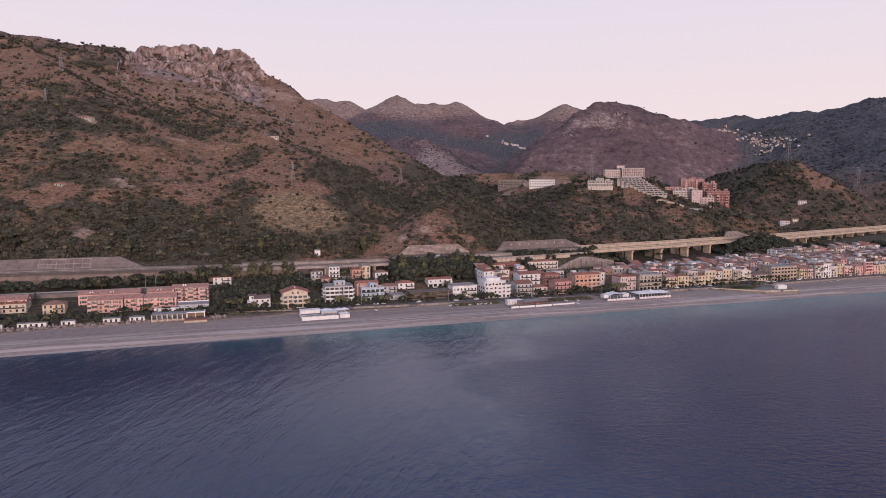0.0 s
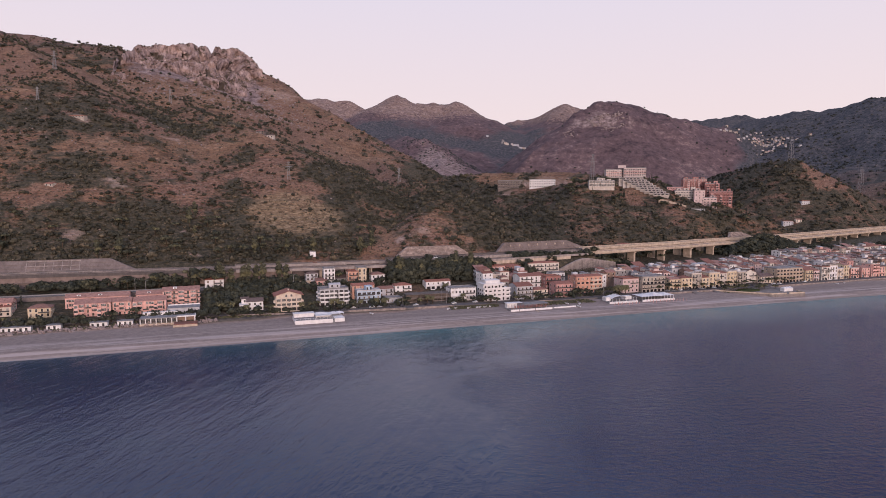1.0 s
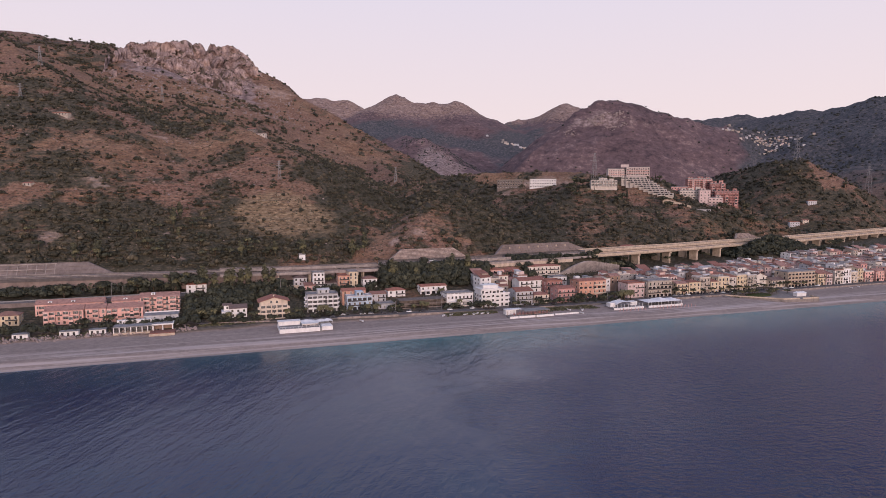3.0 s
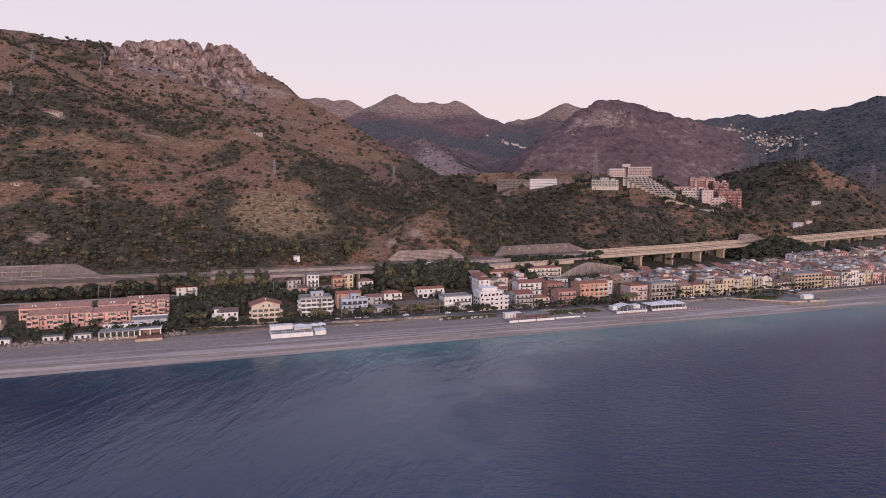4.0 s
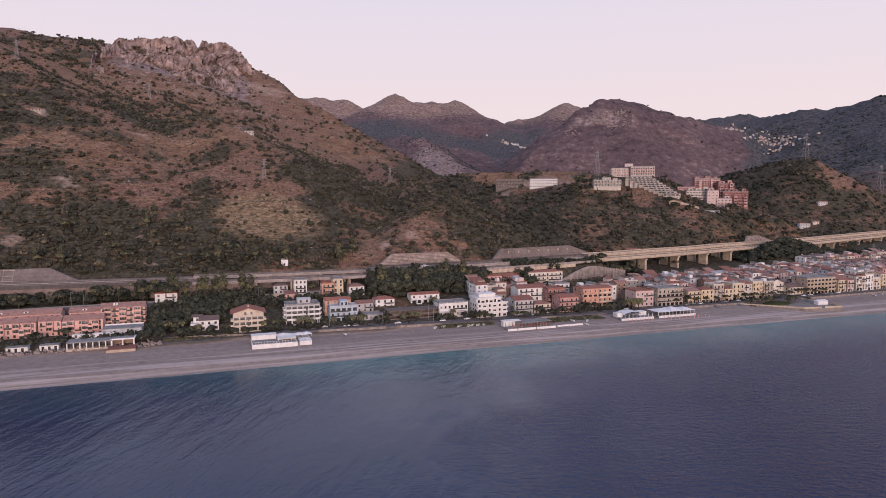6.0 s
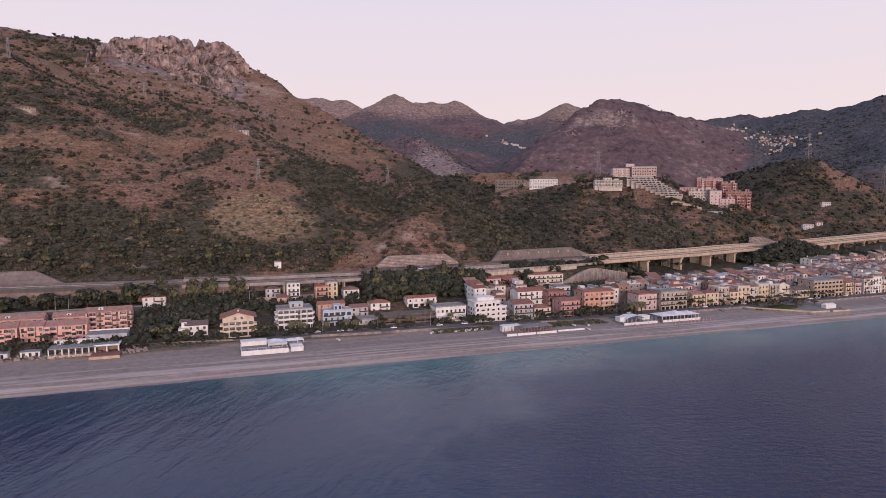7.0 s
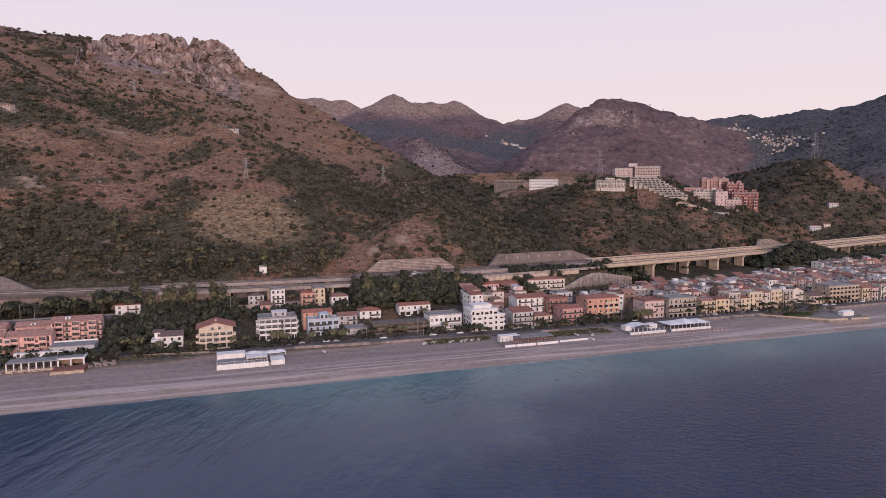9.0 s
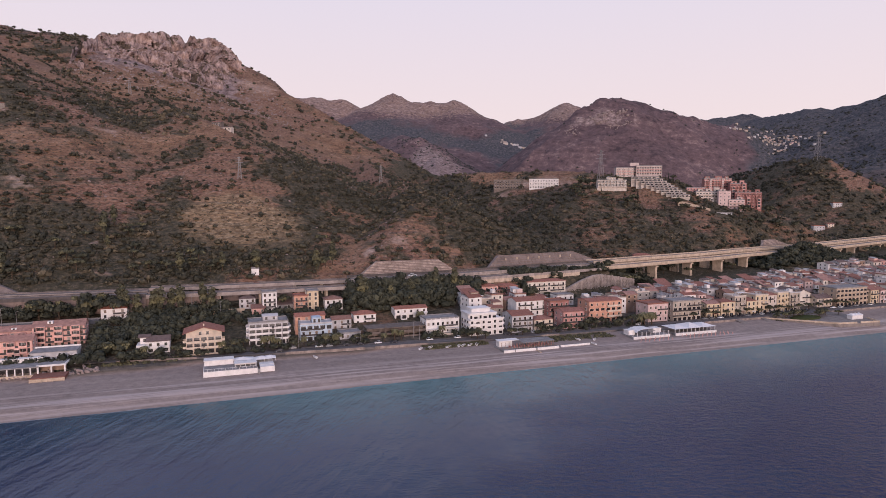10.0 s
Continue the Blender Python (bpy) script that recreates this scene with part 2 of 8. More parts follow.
COAST = radians(27.5)
M = {
    "ground": ground_material(),
    "sea": sea_material(),
    "cliff": cliff_material(),
    "scrub": leaf_material("scrub_leaves", [(0.0, (0.026, 0.026, 0.019)), (0.5, (0.050, 0.047, 0.032)), (0.8, (0.090, 0.076, 0.050)), (1.0, (0.15, 0.115, 0.075))]),
    "leaf": leaf_material("tree_leaves", [(0.0, (0.031, 0.034, 0.025)), (0.5, (0.058, 0.059, 0.039)), (0.85, (0.10, 0.094, 0.056)), (1.0, (0.145, 0.13, 0.066))]),
    "far_leaf": leaf_material("distant_leaves", [(0.0, (0.028, 0.031, 0.03)), (0.5, (0.05, 0.052, 0.045)), (1.0, (0.10, 0.085, 0.07))]),
    "bark": plain("grey_brown_bark", (0.10, 0.07, 0.05), 0.95, 0.1, 0.3, 2.0),
    "canvas": plain("white_canvas", (0.72, 0.69, 0.69), 0.8, 0.2, 0.12, 0.4),
    "concrete": plain("pale_concrete", (0.54, 0.425, 0.33), 0.9, 0.2, 0.3, 0.25),
    "wall_brown": plain("brown_retaining_wall", (0.25, 0.185, 0.16), 0.95, 0.15, 0.3, 0.2),
    "wall_slope": plain("weathered_slope_wall", (0.23, 0.183, 0.168), 0.95, 0.15, 0.35, 0.15),
    "wall_banded": plain("pale_banded_wall", (0.46, 0.355, 0.30), 0.95, 0.15, 0.5, 0.3),
    "arch_grey": plain("grey_arch_concrete", (0.37, 0.31, 0.285), 0.95, 0.15, 0.35, 0.25),
    "ballast": plain("railway_ballast", (0.15, 0.14, 0.145), 0.95, 0.1, 0.3, 0.8),
    "sea_wall": plain("weathered_sea_wall", (0.33, 0.265, 0.235), 0.95, 0.15, 0.45, 0.35),
    "asphalt": plain("asphalt", (0.155, 0.135, 0.13), 0.9, 0.2, 0.25, 0.3),
    "asphalt_pale": plain("worn_pale_asphalt", (0.24, 0.20, 0.185), 0.9, 0.2, 0.2, 0.3),
    "barrier": plain("grey_barrier", (0.12, 0.10, 0.095), 0.8, 0.3, 0.3, 0.5),
    "tile": varied("terracotta_tiles", [(0.0, (0.24, 0.11, 0.085)), (0.5, (0.31, 0.14, 0.11)), (1.0, (0.27, 0.15, 0.12))], 0.9, 0.2, 0.35, 0.8),
    "pane": plain("dark_window", (0.025, 0.022, 0.024), 0.25, 0.5, 0.2, 0.8),
    "shutter": varied("shutters", [(0.0, (0.08, 0.045, 0.035)), (0.3, (0.05, 0.06, 0.045)), (0.6, (0.18, 0.12, 0.09)), (1.0, (0.36, 0.32, 0.29))]),
    "white": plain("white_plaster", (0.74, 0.70, 0.68), 0.85, 0.25, 0.15, 0.3),
    "grey_white": plain("grey_white_plaster", (0.50, 0.48, 0.49), 0.85, 0.25, 0.25, 0.3),
    "pink": plain("salmon_plaster", (0.73, 0.43, 0.37), 0.85, 0.25, 0.18, 0.3),
    "yellow": plain("ochre_plaster", (0.63, 0.50, 0.35), 0.85, 0.25, 0.2, 0.3),
    "cream": plain("cream_plaster", (0.64, 0.53, 0.43), 0.85, 0.25, 0.2, 0.3),
    "orange": plain("orange_plaster", (0.60, 0.335, 0.245), 0.85, 0.25, 0.2, 0.3),
    "hotel": plain("pinkish_hotel_plaster", (0.60, 0.48, 0.45), 0.85, 0.25, 0.2, 0.3),
    "red": plain("brick_red_plaster", (0.36, 0.175, 0.155), 0.85, 0.25, 0.22, 0.3),
    "blue": plain("pale_blue_plaster", (0.45, 0.53, 0.62), 0.85, 0.25, 0.2, 0.3),
    "white_warm": plain("warm_white_plaster", (0.58, 0.50, 0.44), 0.85, 0.25, 0.2, 0.3),
    "pink_white": plain("pinkish_white_plaster", (0.62, 0.46, 0.43), 0.85, 0.25, 0.18, 0.3),
    "boulder": plain("pale_limestone_rubble", (0.34, 0.265, 0.245), 0.95, 0.15, 0.35, 0.6),
    "quay": plain("grey_quay_concrete", (0.26, 0.22, 0.20), 0.9, 0.2, 0.3, 0.3),
    "lawn": plain("lawn_grass", (0.06, 0.07, 0.025), 0.95, 0.1, 0.35, 0.8),
    "car_white": plain("white_car_paint", (0.7, 0.7, 0.7), 0.25, 0.5, 0.05, 1.0),
    "car_dark": plain("dark_grey_car_paint", (0.04, 0.04, 0.05), 0.25, 0.5, 0.05, 1.0),
    "car_silver": plain("silver_car_paint", (0.35, 0.35, 0.36), 0.3, 0.5, 0.05, 1.0, 0.5),
    "rose": plain("rose_plaster", (0.55, 0.30, 0.27), 0.85, 0.25, 0.2, 0.3),
    "grey_cream": plain("grey_cream_plaster", (0.44, 0.37, 0.31), 0.85, 0.25, 0.25, 0.3),
    "cream_pale": plain("pale_cream_plaster", (0.66, 0.59, 0.52), 0.85, 0.25, 0.2, 0.3),
    "ochre_dark": plain("faded_ochre_plaster", (0.48, 0.37, 0.28), 0.85, 0.25, 0.25, 0.3),
    "brown": plain("brown_plaster", (0.30, 0.20, 0.15), 0.85, 0.25, 0.25, 0.3),
    "grey": plain("grey_cement", (0.27, 0.25, 0.245), 0.9, 0.2, 0.3, 0.3),
    "raw": plain("raw_concrete_frame", (0.20, 0.16, 0.14), 0.95, 0.15, 0.35, 0.4),
    "metal_dark": plain("dark_iron", (0.05, 0.04, 0.04), 0.6, 0.4, 0.2, 1.0),
    "tarmac_roof": plain("grey_roofing_felt", (0.30, 0.28, 0.28), 0.9, 0.2, 0.35, 0.5),
    "slate_tile": plain("grey_brown_roof_tiles", (0.17, 0.12, 0.11), 0.9, 0.2, 0.3, 0.6),
    "bright_tile": plain("orange_red_roof_tiles", (0.36, 0.155, 0.115), 0.9, 0.2, 0.3, 0.8),
    "rose_tile": plain("faded_pink_roof_tiles", (0.40, 0.225, 0.187), 0.9, 0.2, 0.35, 0.7),
    "terrace_tile": plain("red_terrace_tiles", (0.30, 0.165, 0.135), 0.85, 0.25, 0.3, 0.5),
    "metal": plain("galvanised_steel", (0.27, 0.25, 0.245), 0.55, 0.5, 0.2, 1.0, 0.15),
}
# ---------------------------------------------------------------- the lie of the land
# u runs along the shore, v inland from the waterline; the shore crosses x = 0 at y = 453.
CU, SU = math.cos(COAST), math.sin(COAST)


def xy(u, v):
    return u * CU - v * SU, 453.0 + u * SU + v * CU


def uv(x, y):
    return x * CU + (y - 453.0) * SU, -x * SU + (y - 453.0) * CU


def lattice(ix, iy, seed):
    h = (ix * 374761393 + iy * 668265263 + seed * 974711) & 0x7FFFFFFF
    h = ((h ^ (h >> 13)) * 1274126177) & 0x7FFFFFFF
    return ((h ^ (h >> 16)) & 0xFFFF) / 65535.0


def soft_noise(x, y, seed):
    fx, fy = np.floor(x), np.floor(y)
    ix, iy = fx.astype(np.int64), fy.astype(np.int64)
    tx, ty = x - fx, y - fy
    tx, ty = tx * tx * (3 - 2 * tx), ty * ty * (3 - 2 * ty)
    a = lattice(ix, iy, seed) * (1 - tx) + lattice(ix + 1, iy, seed) * tx
    b = lattice(ix, iy + 1, seed) * (1 - tx) + lattice(ix + 1, iy + 1, seed) * tx
    return (a * (1 - ty) + b * ty) * 2 - 1


def fractal(x, y, size, octaves, seed, ridged=False):
    out, amp, total = np.zeros_like(x), 1.0, 0.0
    for o in range(octaves):
        s = size / 2**o
        n = soft_noise(x / s + 13.7 * o, y / s - 7.1 * o, seed + o)
        out += amp * ((1 - 2 * np.abs(n)) if ridged else n)
        total += amp
        amp *= 0.5
    return out / total


def crest(x, y, line, slope, far=0.0, beyond=600.0):
    """Land that falls away from a crest line of (x, y, z) at a slope, more steeply past a distance."""
    best = np.full_like(x, -1e9)
    for (ax, ay, az), (bx, by, bz) in zip(line[:-1], line[1:]):
        dx, dy = bx - ax, by - ay
        t = np.clip(((x - ax) * dx + (y - ay) * dy) / (dx * dx + dy * dy), 0, 1)
        d = np.hypot(x - ax - t * dx, y - ay - t * dy)
        best = np.maximum(best, az + t * (bz - az) - slope * d - far * np.maximum(d - beyond, 0))
    return best


# Crest lines of the hills, from the near spur to the far ranges.
NEAR_SPUR = [(-1750, 1050, 570), (-1180, 1330, 447), (-1080, 1358, 434), (-960, 1390, 425), (-750, 1255, 290), (-560, 1010, 226),
             (-420, 860, 186), (-340, 790, 155), (-280, 700, 110)]
WEST_SPUR = [(-1300, 1200, 455), (-900, 1010, 355), (-641, 812, 254), (-525, 718, 166), (-430, 655, 106)]
CRAG_FOOT = [(-900, 1360, 330), (-780, 1450, 350), (-712, 1600, 408), (-640, 1560, 355), (-550, 1470, 298),
             (-460, 1440, 244), (-369, 1413, 186), (-290, 1200, 146), (-213, 1015, 112), (-140, 840, 94), (-85, 690, 86), (-62, 615, 60)]
CRAG = [(-812, 1160, 322), (-846, 1238, 364), (-850, 1310, 408), (-800, 1400, 420), (-745, 1560, 426), (-722, 1600, 432), (-694, 1650, 388)]
HOTEL_HILL = [(-300, 1340, 132), (-230, 1310, 126), (-150, 1240, 116), (-100, 1130, 103), (-30, 1060, 97), (20, 1050, 97), (74, 955, 97), (106, 957, 97), (110, 1005, 111), (165, 1005, 112),
              (200, 985, 92), (240, 1000, 89), (275, 985, 73), (320, 980, 58), (390, 970, 30)]
BACK_TERRACE = [(-190, 1275, 118), (-130, 1255, 120), (-82, 1240, 124), (70, 1235, 125), (125, 1200, 120)]
TERRACE_SPUR = [(150, 968, 104), (182, 936, 86), (205, 905, 60)]
MOUND = [(248, 792, 28), (278, 830, 35), (312, 866, 29)]
RED_HILL = [(430, 1600, 130), (500, 1380, 154), (512, 1345, 154), (575, 1310, 108), (660, 1290, 66)]
EAST_HILL = [(760, 1900, 150), (850, 1560, 128), (1000, 1400, 140), (1300, 1300, 170)]
EAST_RANGE = [(860, 3500, 330), (1000, 3250, 395), (1137, 3000, 425), (1270, 2900, 430), (1361, 2800, 424), (1800, 2500, 470)]
DOME = [(-40, 2250, 175), (20, 2330, 235), (92, 2420, 306), (158, 2500, 392), (240, 2530, 420), (330, 2550, 430), (490, 2550, 382), (665, 2600, 360), (900, 2750, 330)]
GREY_SPUR = [(-700, 3300, 390), (-394, 2640, 232), (-330, 2350, 150)]
TWIN_PEAKS = [(-1500, 4200, 560), (-1090, 4250, 585), (-900, 4200, 722), (-790, 4200, 664), (-655, 4200, 666), (-507, 4200, 656), (-400, 4200, 604), (-341, 4200, 556), (-250, 4300, 420)]
BACK_RANGE = [(-2300, 4350, 700), (-1500, 4500, 735), (-1340, 4550, 730), (-1200, 4600, 640)]
NOTCH_RANGE = [(-330, 4640, 440), (-202, 4600, 500), (-140, 4600, 560), (-96, 4600, 602), (60, 4600, 635), (156, 4600, 686), (205, 4600, 700), (255, 4600, 655), (500, 4500, 600)]
EAST_BACK = [(900, 4500, 540), (1200, 4500, 560), (1404, 4560, 585), (1500, 4500, 520), (2300, 4000, 520)]

WEST_V = [-400, -60, -10, 0, 9, 22, 50, 62, 80, 100, 120, 175, 260, 5000]
WEST_Z = [-40, -8, -1.2, 0, 2.6, 3.6, 4.8, 6.0, 9.0, 14.0, 18.5, 24, 34, 120]
TOWN_V = [-400, -60, -10, 0, 9, 22, 38, 60, 100, 160, 220, 300, 700, 1500, 3000, 4200, 6000]
TOWN_Z = [-40, -8, -1.2, 0, 2.4, 3.4, 4.4, 5.5, 9, 15, 19, 23, 38, 80, 160, 330, 420]


def step(a, b, t):
    t = np.clip((t - a) / (b - a), 0, 1)
    return t * t * (3 - 2 * t)


def road_v(u):
    """Inland distance of the motorway's seaward edge."""
    return np.interp(u, [-900, -330, -150, -72, 0, 60, 120, 173, 207, 288, 340, 475, 595, 700, 1200], [160, 140, 124, 124, 126, 137, 148, 156, 164, 180, 196, 222, 258, 290, 430])


def land(x, y):
    """Height of the ground."""
    x, y = np.asarray(x, float), np.asarray(y, float)
    u, v = uv(x, y)
    low = np.where(True, np.interp(v, WEST_V, WEST_Z), 0)
    town = np.interp(v, TOWN_V, TOWN_Z)
    k = step(-20, 130, u)
    base = low * (1 - k) + town * k
    rough = fractal(x, y, 260, 5, 3)
    gully = fractal(x, y, 170, 4, 21, True)
    far_rough = fractal(x, y, 900, 6, 40, True)
    hills = crest(x, y, NEAR_SPUR, 0.42)
    hills = np.maximum(hills, crest(x, y, WEST_SPUR, 0.46))
    hills = np.maximum(hills, crest(x, y, CRAG_FOOT, 0.46) - 0.75 * np.maximum(y - (1470 - 0.5 * (x + 480)), 0) * step(-650, -500, x))
    hills = np.maximum(hills, crest(x, y, HOTEL_HILL, 0.45))
    hills = np.maximum(hills, crest(x, y, BACK_TERRACE, 0.45))
    hills = np.maximum(hills, crest(x, y, TERRACE_SPUR, 0.5))
    hills = np.maximum(hills, crest(x, y, RED_HILL, 0.62))
    hills = np.maximum(hills, crest(x, y, EAST_HILL, 0.4))
    foot = road_v(u) + 36
    start = 30 - 11 * step(100, 200, u)
    hills = np.minimum(hills, start + (0.56 + 0.34 * step(100, 250, u)) * (v - foot))
    fade = np.clip((hills - base) / 40, 0, 1)
    hills = hills + fade * (7 * rough + 6 * gully)
    rag = fractal(x, y, 90, 5, 77, True)
    hills = np.maximum(hills, crest(x, y, [(a, b, c - 40) for a, b, c in CRAG], 0.8) + 10 * rag)
    far = crest(x, y, EAST_RANGE, 0.36)
    for line, slope in ((DOME, 0.78), (GREY_SPUR, 0.4), (TWIN_PEAKS, 0.5), (BACK_RANGE, 0.5), (NOTCH_RANGE, 0.5), (EAST_BACK, 0.5)):
        far = np.maximum(far, crest(x, y, line, slope))
    far = far + np.clip((far - base) / 120, 0, 1) * (34 * far_rough + 20 * fractal(x, y, 330, 5, 63, True) + 16 * gully + 8 * rough)
    base = np.maximum(base, crest(x, y, MOUND, 0.42))
    # green bank below the motorway wall
    base = np.where((u > -70) & (u < 152), np.maximum(base, np.minimum(25.5 - 0.95 * (road_v(u) - v), 27)), base)
    return np.maximum(np.maximum(base, hills), far)


# Bare pale earth: a gully track and patches fitted to the camera's view (x, y, half widths).
BARE = [(-309, 545, 3.5, 12), (-283, 512, 9, 5), (-386, 496, 20, 14), (-104, 622, 9, 9), (-126, 606, 8, 9), (-424, 722, 16, 12), (-398, 575, 16, 10), (-37, 1042, 26, 20), (20, 1190, 60, 30), (-520, 690, 16, 10), (-610, 1490, 60, 50)]
# Thickets and clearings on the near slopes (x, y, half widths, and how much thicker).
THICKETS = [(-582, 748, 45, 50, 0.5), (-533, 769, 40, 50, 0.5), (-491, 793, 40, 45, 0.5), (-465, 875, 45, 55, 0.5), (-327, 725, 20, 25, 0.4), (-249, 759, 30, 35, 0.4), (-200, 690, 35, 35, 0.5),
            (-163, 754, 35, 40, 0.35), (-216, 1256, 60, 110, 0.5), (-109, 817, 35, 60, 0.5), (-78, 683, 25, 40, 0.45), (-156, 652, 20, 25, 0.4), (-34, 984, 50, 60, 0.4), (25, 860, 40, 50, 0.45), (-256, 692, 22, 26, 0.4), (-356, 1369, 60, 50, 0.25), (-60, 662, 28, 34, 0.5), (-30, 705, 28, 40, 0.55), (-443, 579, 40, 25, 0.5), (-520, 690, 50, 40, 0.4)]
CLEARINGS = [(-457, 641, 35, 30), (-432, 703, 35, 30), (-406, 736, 35, 30), (-344, 683, 30, 25), (-593, 1373, 130, 120), (-433, 1274, 90, 100), (-339, 1226, 80, 80), (-414, 607, 25, 20), (-394, 545, 14, 12), (-20, 640, 10, 12),
             (-101, 620, 14, 14), (-241, 1171, 40, 60), (-307, 724, 12, 15), (-373, 649, 25, 22)]


def cover(x, y):
    """How thickly scrub grows, 0 to 1 and over."""
    u, v = uv(x, y)
    c = 0.48 + 0.36 * fractal(x, y, 110, 4, 9) + 0.62 * fractal(x, y, 34, 3, 93)
    for a, b, wide, deep, more in THICKETS:
        c = c + 0.6 * more * np.exp(-((x - a) / wide) ** 2 - ((y - b) / deep) ** 2)
    for a, b, wide, deep in CLEARINGS:
        c = c - 0.3 * np.exp(-((x - a) / wide) ** 2 - ((y - b) / deep) ** 2)
    return c + 0.5 * (1 - step(190, 330, v)) * step(120, 180, v) * (1 - step(-130, -60, u))


def mesh_object(name, verts, faces, material, attrs=None, smooth=True):
    me = bpy.data.meshes.new(name)
    me.from_pydata(verts, [], faces)
    if material:
        me.materials.append(material)
    for key, values in (attrs or {}).items():
        me.attributes.new(key, "FLOAT", "POINT").data.foreach_set("value", np.asarray(values, np.float32))
    if smooth:
        me.polygons.foreach_set("use_smooth", np.ones(len(me.polygons), bool))
    me.update()
    return new(name, me)


def grid_faces(rows, cols):
    i = np.arange(rows - 1)[:, None] * cols + np.arange(cols - 1)[None]
    return np.stack([i, i + 1, i + cols + 1, i + cols], -1).reshape(-1, 4).tolist()


def build_ground():
    """One sheet from the sea bed to the far ranges, finer towards the shore."""
    rows, inner = 420, 720
    reach = 330 * (6300 / 330) ** (np.linspace(0, 1, rows) ** 1.15)
    turn = np.radians(np.concatenate([np.linspace(-100, -51, 30), np.linspace(-50, 37, inner), np.linspace(38, 100, 30)]))
    cols = len(turn)
    r, a = np.meshgrid(reach, turn, indexing="ij")
    x, y = r * np.sin(a), -60 + r * np.cos(a)
    z = land(x, y)
    u, v = uv(x, y)
    dzr = np.gradient(z, axis=0) / np.gradient(r, axis=0)
    dza = np.gradient(z, axis=1) / (r * np.gradient(turn)[None])
    steep = np.hypot(dzr, dza)
    crag = crest(x, y, CRAG[2:], 0.9)
    rocky = np.clip((steep - 0.75) * 1.2, 0, 0.4) * step(250, 500, v) + 0.9 * np.clip((crag - z + 20) / 60, 0, 1) + 0.5 * np.clip((crest(x, y, [(a + 55, b - 75, c - 75) for a, b, c in CRAG[2:5]], 0.55) - z + 48) / 60, 0, 1)
    scrub = cover(x, y) + 0.5 * step(55, 75, v) * (1 - step(120, 160, v)) * (1 - step(-20, 20, u))
    scrub = np.where((crest(x, y, HOTEL_HILL, 0.45) > z - 14) & (u > 60), np.where(x < -60, 0.8, 0.6) + 0.5 * fractal(x, y, 60, 4, 19), scrub)
    scrub = np.where(crest(x, y, RED_HILL, 0.6) > z - 16, np.where((x > 512) & (z > 95), 0.25, 0.7), scrub)
    high = step(150, 290, z) * step(-960, -820, x) * (1 - step(-200, -100, x)) * (1 - step(1700, 1900, y))
    scrub = scrub - 0.2 * high
    scrub = np.where((v > 118) & (v < road_v(u) + 44) & (u > 90), 1.0, scrub)
    dist = np.hypot(x, y)
    bare = np.zeros_like(x)
    for bx, by, wide, deep in BARE:
        bare = np.maximum(bare, np.exp(-((x - bx) / wide) ** 2 - ((y - by) / deep) ** 2))
    # far summits: bare ground, with their lit look put into the paler colour
    bare = np.maximum(bare, 0.85 * step(440, 640, z + 60 * fractal(x, y, 300, 4, 35)) * step(3300, 3700, y) * (1 - step(300, 700, x)))
    # distance haze, put into the colour of the far ground
    far_haze = step(1500, 2100, dist)
    wooded = 0.30 + 0.4 * fractal(x, y, 500, 4, 61) + 0.55 * step(620, 950, x) - 0.45 * np.clip((crest(x, y, DOME, 0.5) - z + 60) / 80, 0, 1) * (1 - step(650, 850, x)) + 0.5 * (1 - step(120, 260, z))
    wooded = wooded + 0.5 * step(3000, 3500, y) * (1 - step(100, 300, x)) * (step(240, 360, z + 90 * fractal(x, y, 420, 4, 33)) - 1.6 * step(400, 620, z + 150 * fractal(x, y, 420, 4, 33)))
    # outcrops on the dome and grey cliffs of the valley
    for a, b, wide, deep, more in ((272, 2431, 70, 40, 0.5), (190, 2440, 70, 30, 0.5), (120, 2400, 50, 40, 0.4), (-380, 2600, 130, 200, 0.95), (-300, 2350, 110, 120, 0.9)):
        rocky = rocky + more * np.exp(-((x - a) / wide) ** 2 - ((y - b) / deep) ** 2)
    meadow = np.exp(-(((x + 232) / 52) ** 2 + ((y - 612) / 42) ** 2) ** 2) * 0.9
    sand = step(-30, -12, v) * (1 - step(44, 52, v + 3 * rough_edge(u)) * (1 - 0) )
    town = step(44, 52, v + 3 * rough_edge(u)) * (1 - step(112, 140, v)) * np.maximum(step(-25, 10, u), 1 - step(66, 74, v))
    swash = step(-2, 4, v) * (1 - step(16, 28, v))
    attrs = {"rocky": rocky, "scrub": scrub, "meadow": meadow, "sand": sand, "town": town, "swash": swash, "along": u, "inland": v, "far_haze": far_haze, "bare": bare, "wooded": np.clip(wooded, 0, 1)}
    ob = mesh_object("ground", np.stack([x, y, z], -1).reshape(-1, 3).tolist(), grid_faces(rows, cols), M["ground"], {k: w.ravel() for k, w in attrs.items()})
    return tagged(ob, "dry scrubby hillsides, crags, plain and grey shingle beach", "ground", kind="structure")


def rough_edge(u):
    return np.interp(np.sin(u * 0.05) + 0.5 * np.sin(u * 0.13), [-1.5, 1.5], [-1.0, 1.0])


